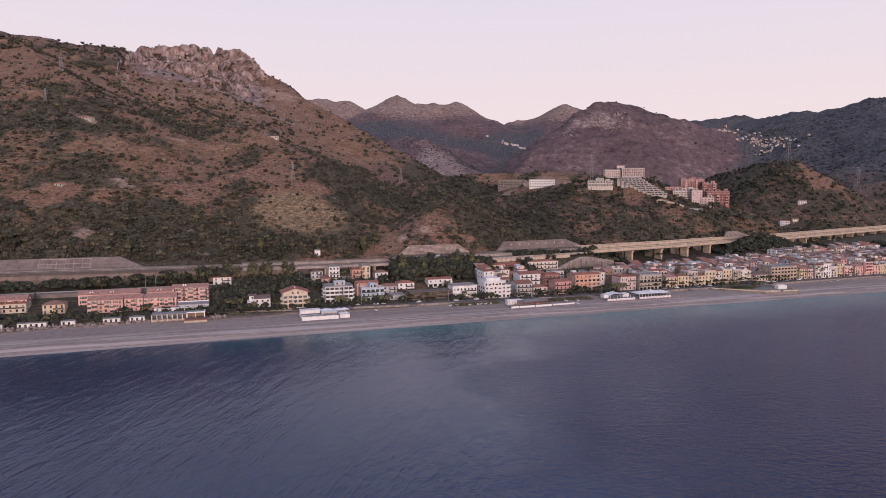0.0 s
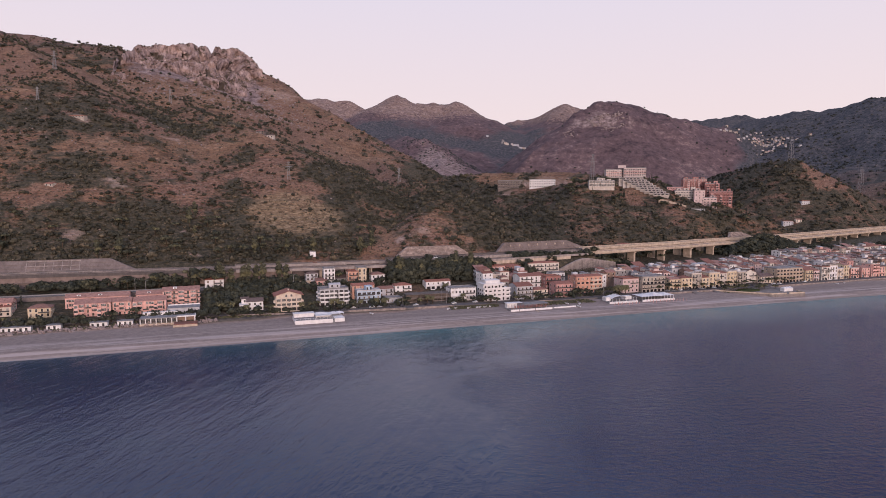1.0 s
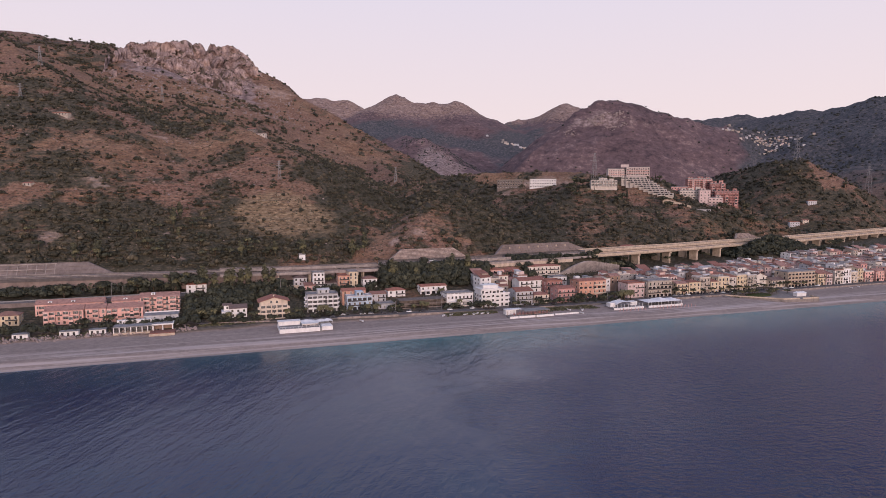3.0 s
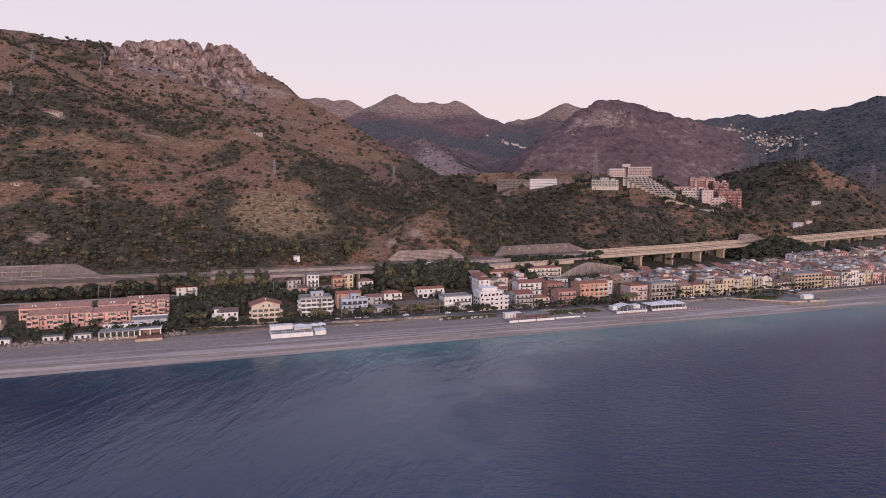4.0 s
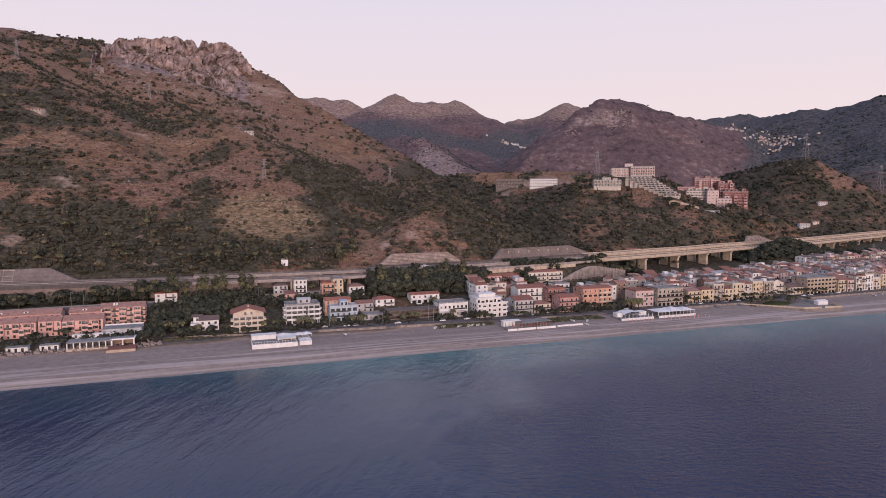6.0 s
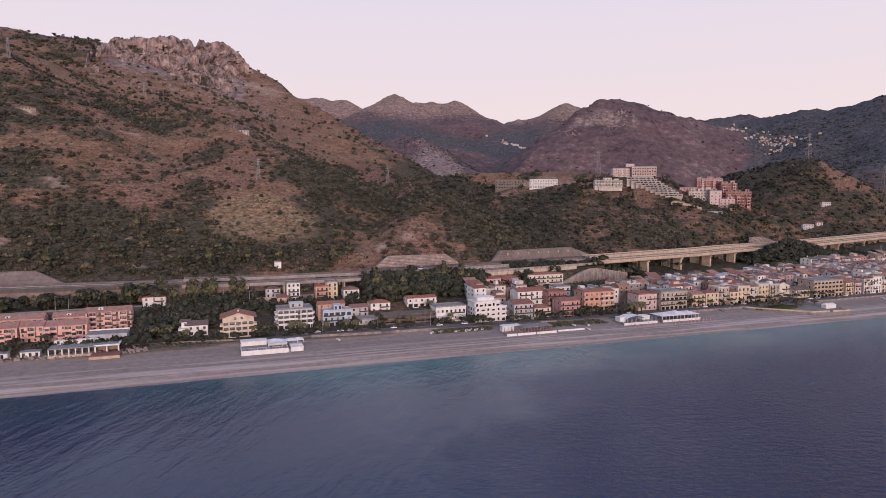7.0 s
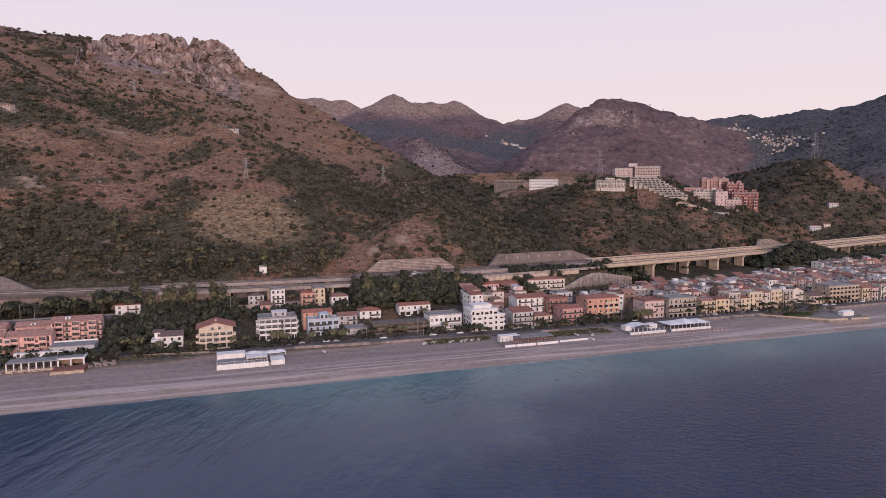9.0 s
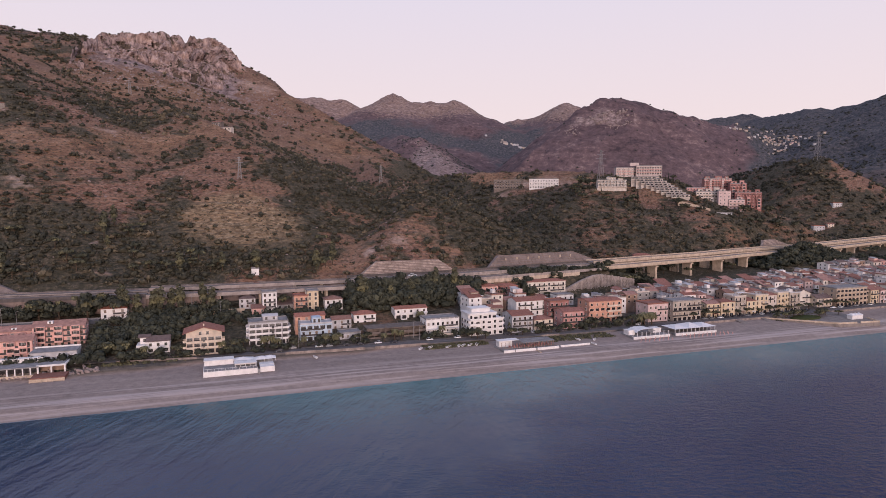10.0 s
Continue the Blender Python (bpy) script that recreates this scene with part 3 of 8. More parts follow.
def build_sea():
    us = np.concatenate([np.linspace(-9000, -700, 8), np.linspace(-600, 900, 160), np.linspace(1000, 9000, 8)])
    vs = np.concatenate([np.linspace(-9000, -300, 10), np.linspace(-250, -12, 60), np.linspace(-11, 12, 24)])
    u, v = np.meshgrid(us, vs, indexing="ij")
    x, y = xy(u, v)
    # teal thinned in the west to paint in the mountain's dark reflection
    shallow_shade = np.clip(1 + (v - 2) / 80, 0, 1) ** 1.5 * (0.3 + 0.7 * step(-230, -90, u))
    edge = np.exp(-((v - 1.0) / 2.6) ** 2)
    ob = mesh_object("water", np.stack([x, y, 0 * x], -1).reshape(-1, 3).tolist(), grid_faces(len(us), len(vs)), M["sea"], {"shallow_shade": shallow_shade.ravel(), "shore_edge": edge.ravel(), "lee": ((1 - step(-190, 20, u)) * step(-260, -90, v)).ravel(), "breeze": step(-150, 210, x + 0.12 * (y - 300)).ravel() * (1 - 0.55 * step(-120, -15, v).ravel()), "along": u.ravel(), "inland": v.ravel()})
    return tagged(ob, "calm dark blue sea with light ripples at dawn", "sea", kind="structure")


build_ground()
build_sea()
# ---------------------------------------------------------------- the limestone crag on the near mountain
def build_crag(name, line, tops, reach, drop, seed, label):
    """A broken rock wall along a crest: a sheet from its seaward foot over the top to its back, roughened by noise."""
    pts = [Vector((a, b, 0)) for a, b, _ in line]
    lens = [0.0]
    for a, b in zip(pts[:-1], pts[1:]):
        lens.append(lens[-1] + (b - a).length)
    ns, nh = 220, 110
    verts = []
    for i in range(ns):
        s = lens[-1] * i / (ns - 1)
        x, y = (float(np.interp(s, lens, [p[k] for p in pts])) for k in (0, 1))
        top = float(np.interp(s, lens, tops)) + 7.0 * noise.fractal(Vector((s * 0.03, seed, 0.3)), 0.8, 2.0, 4) - 13.0 * math.exp(-((s - 0.655 * lens[-1]) / 8.0) ** 2)
        end = min(1.0, 11 * min(i, ns - 1 - i) / ns + 0.12)
        for j in range(nh):
            h = j / (nh - 1) * 2 - 1
            side = 1.0 if h < 0 else -1.0
            q = abs(h)
            # cliffs and ledges below a rounded brow
            wide = reach * float(np.interp(i / ns, [0, 0.6, 0.8, 1], [1.0, 1.0, 0.6, 0.22]))
            fall = drop * float(np.interp(i / ns, [0, 0.25, 0.6, 0.8, 1], [0.6, 1.0, 0.95, 0.55, 0.35])) * (1.0 if h < 0 else 0.8)
            t = q * 3.2 + 0.55 * noise.noise(Vector((s * 0.016, 7.7, seed))) + 0.25 * noise.noise(Vector((s * 0.05, 2.1, seed)))
            g = t - math.floor(t)
            stair_z = (math.floor(t) + min(1.0, g / 0.55)) / 3.2
            stair_o = (math.floor(t) + max(0.0, (g - 0.45) / 0.55)) / 3.2
            out = wide * (0.05 * min(1.0, q * 5) + 0.95 * max(0.0, 0.5 * max(0.0, q - 0.08) ** 1.2 + 0.5 * (stair_o - 0.06)))
            z = top - fall * max(0.0, 0.45 * max(0.0, q - 0.05) ** 0.85 + 0.55 * min(1.0, stair_z) * min(1.0, q * 12)) - (1 - end) * drop * 0.25
            nx, ny = 0.82, -0.57
            p = Vector((x + side * out * nx, y + side * out * ny, z))
            shove = 1.6 * noise.noise(Vector((p.x * 0.011, p.y * 0.011, p.z * 0.012))) * 9.0
            for size, push in ((52.0, 12.0), (21.0, 5.0), (9.0, 1.6)):
                near, cells = noise.voronoi(p / size + Vector((seed, 0.3 * seed, 0)))
                shove += push * (noise.noise(cells[0] * 3.7) * 1.4 - max(0.0, 0.14 - (near[1] - near[0])) * 5.0)
            n2 = noise.fractal(Vector((p.x * 0.09, p.y * 0.09, p.z * 0.08)), 0.8, 2.0, 4)
            amp = min(1.0, q * 4 + 0.25) * end
            verts.append((p.x + nx * side * amp * (shove + 1.5 * n2), p.y + ny * side * amp * (shove + 1.5 * n2), p.z + amp * 3.0 * n2 + 0.16 * shove * min(1, q * 6 + 0.3)))
    # the foot, the back and both ends run into the slope
    v = np.array(verts).reshape(ns, nh, 3)
    q = np.abs(np.linspace(-1, 1, nh))[None, :]
    tip = np.minimum(np.arange(ns), np.arange(ns)[::-1])[:, None] / (ns * 0.05)
    bury = np.maximum(step(0.72, 1.0, q) + 0 * tip, 1 - step(0.0, 1.0, tip) + 0 * q)
    under = land(v[..., 0], v[..., 1]) - 7.0
    v[..., 2] = np.where(v[..., 2] > under, v[..., 2] * (1 - bury) + under * bury, v[..., 2])
    verts = v.reshape(-1, 3).tolist()
    ob = mesh_object(name, verts, grid_faces(ns, nh), M["cliff"], smooth=False)
    tagged(ob, label, "cliff", kind="structure")
    # ledges flat enough for bushes to root on
    lift = np.gradient(v, axis=0), np.gradient(v, axis=1)
    up = np.cross(lift[0], lift[1])
    flat = np.abs(up[..., 2]) / (np.linalg.norm(up, axis=-1) + 1e-9)
    return v[(flat > 0.62) & (bury < 0.5)]


LEDGES = build_crag("rock", CRAG, [326, 368, 404, 428, 449, 438, 388], 180, 145, 3.0, "pale pinkish limestone crag with dark clefts above the scrub")
# ---------------------------------------------------------------- building tools
rng = random.Random(11)


def part(name, bm, material, parent, label="", at=None):
    """Links a bmesh as one mesh object under a thing or a part."""
    me = bpy.data.meshes.new(name)
    bm.to_mesh(me)
    bm.free()
    for m in material if isinstance(material, (list, tuple)) else [material]:
        me.materials.append(m)
    ob = new(name, me)
    ob.parent = parent
    if at is not None:
        ob.matrix_basis = at
    return tagged(ob, label)


def share(name, me, parent, at):
    """One more part on a mesh that others use too."""
    ob = new(name, me)
    ob.parent, ob.matrix_basis = parent, at
    return ob


def block(bm, x0, x1, y0, y1, z0, z1, mat=0, bevel=0.0):
    vs = [bm.verts.new(p) for p in ((x0, y0, z0), (x1, y0, z0), (x1, y1, z0), (x0, y1, z0), (x0, y0, z1), (x1, y0, z1), (x1, y1, z1), (x0, y1, z1))]
    fs = [bm.faces.new([vs[i] for i in q]) for q in ((3, 2, 1, 0), (4, 5, 6, 7), (0, 1, 5, 4), (1, 2, 6, 5), (2, 3, 7, 6), (3, 0, 4, 7))]
    for fc in fs:
        fc.material_index = mat
    if bevel:
        es = {e for fc in fs for e in fc.edges}
        bmesh.ops.bevel(bm, geom=list(es), offset=bevel, segments=1, affect="EDGES")


def hull(bm, points, quads, mat=0):
    vs = [bm.verts.new(p) for p in points]
    for q in quads:
        bm.faces.new([vs[i] for i in q]).material_index = mat


def tube(bm, a, b, r0, r1, sides=6, mat=0):
    """A tapered bar from a to b."""
    a, b = Vector(a), Vector(b)
    q = (b - a).to_track_quat("Z", "Y")
    rings = []
    for p, r in ((a, r0), (b, r1)):
        rings.append([bm.verts.new(p + q @ Vector((r * math.cos(t), r * math.sin(t), 0))) for t in (2 * math.pi * i / sides for i in range(sides))])
    for i in range(sides):
        bm.faces.new([rings[0][i], rings[0][(i + 1) % sides], rings[1][(i + 1) % sides], rings[1][i]]).material_index = mat
    bm.faces.new(rings[0][::-1]).material_index = mat
    bm.faces.new(rings[1]).material_index = mat


def ground_z(u, v):
    x, y = xy(u, v)
    return float(land(np.array([x]), np.array([y]))[0])


def thing(name, x, y, z, turn, label, category, group="", kind=""):
    ob = new(name)
    ob.empty_display_size = 0.5
    ob.matrix_basis = pose(x, y, z, 0, 0, turn)
    return tagged(ob, label, category, group, kind)


def on_shore(name, u, v, label, category, group="", turn=0.0, z=None, kind=""):
    """A thing whose front stands at u, v and whose x runs along the shore, y inland."""
    x, y = xy(u, v)
    return thing(name, x, y, ground_z(u, v) if z is None else z, 27.5 + turn, label, category, group, kind)


def window_mesh(name, w, h, depth=0.10, fill="pane"):
    """A window in a facade that faces -y: a proud surround with the dark pane sunk into it, all one piece."""
    bm = bmesh.new()
    t, s = 0.055, 0.05
    ring = lambda g, y, drop=0.0: [bm.verts.new(p) for p in ((-w / 2 - g, y, -g - drop), (w / 2 + g, y, -g - drop), (w / 2 + g, y, h + g), (-w / 2 - g, y, h + g))]
    back, rim, lip, inner = ring(t, 0.02, s), ring(t, -depth, s), ring(0, -depth), ring(0, -0.03)
    for a, b in ((back, rim), (rim, lip), (lip, inner)):
        for i in range(4):
            bm.faces.new([a[i], a[(i + 1) % 4], b[(i + 1) % 4], b[i]])
    bm.faces.new(inner).material_index = 1
    bmesh.ops.recalc_face_normals(bm, faces=bm.faces)
    me = bpy.data.meshes.new(name)
    bm.to_mesh(me)
    bm.free()
    for m in (M["white"], M[fill]):
        me.materials.append(m)
    return me


# the wide glass panes also paint in the shade of balcony recesses
WIN = {"window": window_mesh("window", 1.3, 1.7), "shuttered": window_mesh("tall_window", 1.2, 1.9), "door": window_mesh("balcony_door", 1.3, 2.2),
       "wide": window_mesh("wide_window", 2.2, 1.6), "small": window_mesh("small_window", 0.9, 1.2), "glass": window_mesh("glazed_door", 2.7, 2.25)}
SHUT = {"window": window_mesh("window", 1.3, 1.7, fill="shutter"), "shuttered": window_mesh("tall_window", 1.2, 1.9, fill="shutter"), "door": window_mesh("balcony_door", 1.3, 2.2, fill="shutter"),
        "wide": WIN["wide"], "small": WIN["small"], "glass": WIN["glass"]}
shut_rng = random.Random(41)


def some_window(kind):
    """A window of this kind, its shutters closed more often than not."""
    return (SHUT if shut_rng.random() < 0.55 else WIN)[kind]


LOGGIAS = {}


def loggia(parent, x, z, w, h, wall, deep=1.5, y=0.0, turn=0.0):
    """A roofed balcony framed by side walls, with dark glazing at its back."""
    key = (round(w, 1), round(h, 1), wall, deep)
    if key not in LOGGIAS:
        bm = bmesh.new()
        ring = lambda g, y, lo: [bm.verts.new(q) for q in ((-w / 2 + g, y, lo), (w / 2 - g, y, lo), (w / 2 - g, y, h - g), (-w / 2 + g, y, h - g))]
        rings = ring(0, 0.02, 0.0), ring(0, -deep, 0.0), ring(0.25, -deep, 0.95), ring(0.25, -deep + 0.15, 0.95), ring(0.25, -deep + 0.15, 0.2), ring(0.25, -0.06, 0.2)
        for p, q in zip(rings[:-1], rings[1:]):
            for k in range(4):
                if k == 0 or rings.index(p) != 3:
                    bm.faces.new([p[k], p[(k + 1) % 4], q[(k + 1) % 4], q[k]])
        bm.faces.new(rings[-1]).material_index = 1
        bmesh.ops.remove_doubles(bm, verts=bm.verts, dist=0.001)
        bmesh.ops.recalc_face_normals(bm, faces=bm.faces)
        me = bpy.data.meshes.new("loggia")
        bm.to_mesh(me)
        bm.free()
        me.materials.append(M[wall])
        me.materials.append(M["pane"])
        LOGGIAS[key] = me
    return share("loggia", LOGGIAS[key], parent, pose(x, y, z, 0, 0, turn))


def rail_mesh(name, w, deep, solid):
    """A balcony towards -y, in one piece: a slab whose upstand runs round its three free sides."""
    bm = bmesh.new()
    th, h = (0.12, 0.95) if solid else (0.05, 0.9)
    out = [(-w / 2, 0.0), (-w / 2, -deep), (w / 2, -deep), (w / 2, 0.0)]
    inn = [(-w / 2 + th, 0.0), (-w / 2 + th, -deep + th), (w / 2 - th, -deep + th), (w / 2 - th, 0.0)]
    lo = [bm.verts.new((x, y, -0.22)) for x, y in out]
    mid = [bm.verts.new((x, y, 0.0)) for x, y in out]
    up = [bm.verts.new((x, y, h)) for x, y in out]
    iu = [bm.verts.new((x, y, h)) for x, y in inn]
    fl = [bm.verts.new((x, y, 0.0)) for x, y in inn]
    bm.faces.new(lo)
    for i in range(3):
        bm.faces.new([lo[i], lo[i + 1], mid[i + 1], mid[i]])
        for a, b in ((mid, up), (up, iu), (iu, fl)):
            bm.faces.new([a[i], a[i + 1], b[i + 1], b[i]]).material_index = 1
    bm.faces.new(fl[::-1])
    bmesh.ops.recalc_face_normals(bm, faces=bm.faces)
    me = bpy.data.meshes.new(name)
    bm.to_mesh(me)
    bm.free()
    return me


RAILS = {}


def balcony(parent, x, y, z, w, deep, solid, wall, turn=0.0, rail="metal_dark"):
    key = (round(w, 1), round(deep, 1), solid, wall, rail)
    if key not in RAILS:
        me = rail_mesh("balcony", key[0], key[1], solid)
        me.materials.append(M[wall])
        me.materials.append(M[wall] if solid else M[rail])
        RAILS[key] = me
    return share("balcony", RAILS[key], parent, pose(x, y, z, 0, 0, turn))


def roof_part(parent, kind, w, d, h, over, pitch, material, ends=None):
    """A roof over a body of width w (x) and depth d (y) with its eaves at h. Returns the part."""
    bm = bmesh.new()
    x, y0, y1, t = w / 2 + over, -over, d + over, 0.22
    if kind == "flat":
        block(bm, -w / 2 - 0.15, w / 2 + 0.15, -0.15, d + 0.15, h, h + 0.25)
        for a, b, c, e in ((-w / 2 - 0.1, w / 2 + 0.1, -0.1, 0.15), (-w / 2 - 0.1, w / 2 + 0.1, d - 0.15, d + 0.1), (-w / 2 - 0.1, -w / 2 + 0.15, 0.15, d - 0.15), (w / 2 - 0.15, w / 2 + 0.1, 0.15, d - 0.15)):
            block(bm, a, b, c, e, h + 0.25, h + 0.85)
        return part("flat_roof", bm, material, parent)
    rise = pitch * (y1 - y0) / 2
    ym = (y0 + y1) / 2
    if kind == "hip":
        k = min(x * 0.8, (y1 - y0) / 2)
        pts = [(-x, y0, h), (x, y0, h), (x, y1, h), (-x, y1, h), (-x + k, ym, h + rise), (x - k, ym, h + rise)]
        low = [(px, py, h - t) for px, py, _ in pts[:4]]
        hull(bm, pts + low, [(0, 1, 5, 4), (1, 2, 5), (2, 3, 4, 5), (3, 0, 4), (9, 8, 7, 6), (6, 7, 1, 0), (7, 8, 2, 1), (8, 9, 3, 2), (9, 6, 0, 3)])
    elif kind == "gable":
        pts = [(-x, y0, h), (x, y0, h), (x, y1, h), (-x, y1, h), (-x, ym, h + rise), (x, ym, h + rise)]
        low = [(px, py, pz - t) for px, py, pz in pts]
        hull(bm, pts + low, [(0, 1, 5, 4), (2, 3, 4, 5), (6, 7, 1, 0), (8, 9, 3, 2), (10, 11, 7, 6), (11, 10, 9, 8), (0, 4, 10, 6), (4, 3, 9, 10), (1, 7, 11, 5), (5, 11, 8, 2)])
    elif kind == "front_gable":
        rise = pitch * x
        pts = [(-x, y0, h), (x, y0, h), (x, y1, h), (-x, y1, h), (0, y0, h + rise), (0, y1, h + rise)]
        low = [(px, py, pz - t) for px, py, pz in pts]
        hull(bm, pts + low, [(0, 4, 5, 3), (4, 1, 2, 5), (6, 9, 11, 10), (10, 11, 8, 7), (0, 6, 10, 4), (4, 10, 7, 1), (3, 5, 11, 9), (5, 2, 8, 11), (0, 3, 9, 6), (1, 7, 8, 2)])
    elif kind == "lean":
        rise = pitch * (y1 - y0)
        pts = [(-x, y0, h), (x, y0, h), (x, y1, h + rise), (-x, y1, h + rise)]
        low = [(px, py, pz - t) for px, py, pz in pts]
        hull(bm, pts + low, [(0, 1, 2, 3), (7, 6, 5, 4), (4, 5, 1, 0), (5, 6, 2, 1), (6, 7, 3, 2), (7, 4, 0, 3)])
    bmesh.ops.recalc_face_normals(bm, faces=bm.faces)
    # rows of tiles: fine courses down the slopes
    return part("roof", bm, material, parent)


def body_part(parent, w, d, h, wall, roof, over=0.4, pitch=0.4, sink=3.0):
    bm = bmesh.new()
    block(bm, -w / 2, w / 2, 0, d, -sink, h)
    if roof == "gable":
        rise = pitch * (d / 2 + over)
        hull(bm, [(-w / 2, 0, h), (-w / 2, d, h), (-w / 2, d / 2, h + rise - 0.22 - pitch * 0.1), (w / 2, 0, h), (w / 2, d, h), (w / 2, d / 2, h + rise - 0.22 - pitch * 0.1)],
             [(0, 2, 1), (3, 4, 5), (0, 3, 5, 2), (1, 2, 5, 4)])
    if roof == "front_gable":
        rise = pitch * (w / 2 + over) - 0.25
        hull(bm, [(-w / 2, 0, h), (w / 2, 0, h), (0, 0, h + rise), (-w / 2, d, h), (w / 2, d, h), (0, d, h + rise)], [(0, 1, 2), (4, 3, 5), (0, 2, 5, 3), (2, 1, 4, 5)])
    return part("wall", bm, M[wall] if isinstance(wall, str) else wall, parent)


def windows_on(parent, w, d, floors, fh, bays, kinds, side="front", base=0.9, skip=(), low=0):
    """Rows of windows on one side of a body."""
    span = w if side == "front" else d
    for f in range(low, floors):
        for b in range(bays):
            if (f, b) in skip:
                continue
            kind = kinds[(f + b * 2) % len(kinds)]
            s = -span / 2 + span * (b + 0.5) / bays
            z = f * fh + (0.15 if kind in ("door", "glass") else base)
            if side == "front":
                m = pose(s, 0, z)
            elif side == "right":
                m = pose(w / 2, d / 2 + s, z, 0, 0, 90)
            else:
                m = pose(-w / 2, d / 2 + s, z, 0, 0, -90)
            share("window", some_window(kind), parent, m)


def windows_joined(parent, w, d, floors, fh, bays, low):
    """The small windows of a back-row house, in one piece of stuff."""
    bm = bmesh.new()
    spots = [(0, -w / 2 + w * (b + 0.5) / bays, f) for f in range(low, floors) for b in range(bays)] + [(1, d * k, f) for f in range(low, floors) for k in (0.3, 0.7)]
    for side, s, f in spots:
        z = f * fh + 0.8
        if side == 0:
            block(bm, s - 0.55, s + 0.55, -0.06, 0.02, z, z + 1.6, 0)
            block(bm, s - 0.65, s + 0.65, -0.12, -0.06, z - 0.12, z, 1)
            block(bm, s - 0.65, s + 0.65, -0.12, -0.06, z + 1.6, z + 1.72, 1)
        else:
            block(bm, -w / 2 - 0.06, -w / 2 + 0.02, s - 0.5, s + 0.5, z, z + 1.5, 0)
    return tagged(part("glazing", bm, [M["pane"], M["white"]], parent), kind="stuff")


def house(name, label, u, v, w, d, floors, wall, roof="hip", tile="tile", fh=3.1, bays=None, side_bays=2, kinds=("window",), balconies=(), solid=False,
          pitch=0.38, over=0.45, turn=0.0, z=None, group="", category="house", rail="metal_dark", attic=0.0, deep=1.2, sides=("left", "right"), low=0, joined=False):
    e = on_shore(name, u, v, label, category, group, turn, z)
    h = floors * fh + 0.3 + attic
    body_part(e, w, d, h, wall, roof, over, pitch)
    roof_part(e, roof, w, d, h, over, pitch, M[tile])
    bays = bays or max(2, round(w / 3.4))
    if joined:
        windows_joined(e, w, d, floors, fh, bays, low)
    else:
        windows_on(e, w, d, floors, fh, bays, kinds, low=low)
        for s in sides:
            windows_on(e, w, d, floors, fh, side_bays, ("window",), s, low=low)
    if not joined and floors > 1:
        for f in range(1, floors):
            bm = bmesh.new()
            block(bm, -w / 2 - 0.08, w / 2 + 0.08, -0.09, d * 0.98, f * fh - 0.02, f * fh + 0.14)
            part("string_course", bm, M[wall] if isinstance(wall, str) else wall, e)
    if not joined and floors > 1 and not balconies and w > 8:
        balconies = [(f, -0.42, 0.05) if (f + int(w)) % 2 else (f, -0.02, 0.44) for f in range(1, floors)]
    for f, x0, x1 in balconies:
        balcony(e, (x0 + x1) / 2 * w, 0, f * fh + 0.1, (x1 - x0) * w, deep, solid, wall if isinstance(wall, str) else "white", 0, rail)
    return e
# ---------------------------------------------------------------- motorway and viaduct
def sweep(name, parent, us, profile, material, edge=road_v, label=""):
    """A bar that follows the road: a closed profile of (distance inland from the road's edge, height)."""
    bm = bmesh.new()
    rings = []
    for u in us:
        v0 = float(edge(u))
        rings.append([bm.verts.new((*xy(u, v0 + dv), z)) for dv, z in profile])
    n = len(profile)
    for a, b in zip(rings[:-1], rings[1:]):
        for i in range(n):
            bm.faces.new([a[i], b[i], b[(i + 1) % n], a[(i + 1) % n]])
    bm.faces.new(rings[0][::-1])
    bm.faces.new(rings[-1])
    bmesh.ops.recalc_face_normals(bm, faces=bm.faces)
    return part(name, bm, M[material], parent, label)


def span(a, b, step_u=12.0):
    return np.linspace(a, b, max(2, int(abs(b - a) / step_u) + 1))


def box_profile(v0, v1, z0, z1):
    return [(v0, z0), (v1, z0), (v1, z1), (v0, z1)]


def carriageway(parent, us, v0, v1, z, thick, edge="arch_grey"):
    sweep("roadway", parent, us, box_profile(v0 + 0.35, v1 - 0.35, z - thick, z), "asphalt_pale")
    sweep("parapet", parent, us, box_profile(v0, v0 + 0.35, z - thick - 0.15, z + 0.8), edge)
    sweep("parapet", parent, us, box_profile(v1 - 0.35, v1, z - thick - 0.15, z + 0.8), edge)
    for dv in (v0 + 1.1, v1 - 1.1):
        sweep("guard_rail", parent, us, box_profile(dv, dv + 0.12, z + 0.45, z + 0.8), "barrier")


motorway = tagged(new("road"), "pale motorway on retaining walls above the coastal town", "motorway", kind="structure")
# western stretch on one level, held by a tall brown wall
W1 = span(-620, -192)
carriageway(motorway, W1, 0, 12, 29.0, 1.0)
carriageway(motorway, W1, 12.5, 24, 29.4, 1.0)
sweep("retaining_wall", motorway, W1, [(-1.6, 14.0), (22, 14.0), (22, 27.9), (0.3, 27.9), (-0.2, 27.9)], "wall_brown", label="tall brown stone retaining wall")
sweep("wall_ledge", motorway, W1, box_profile(-1.3, 0.3, 24.2, 24.7), "wall_slope")
# dark strip added in place of a hedge line and its shade
sweep("hedge_shadow_wall", motorway, W1, box_profile(-0.5, -0.05, 27.95, 30.2), "barrier", label="dark strip along the road for a hedge and its shade")
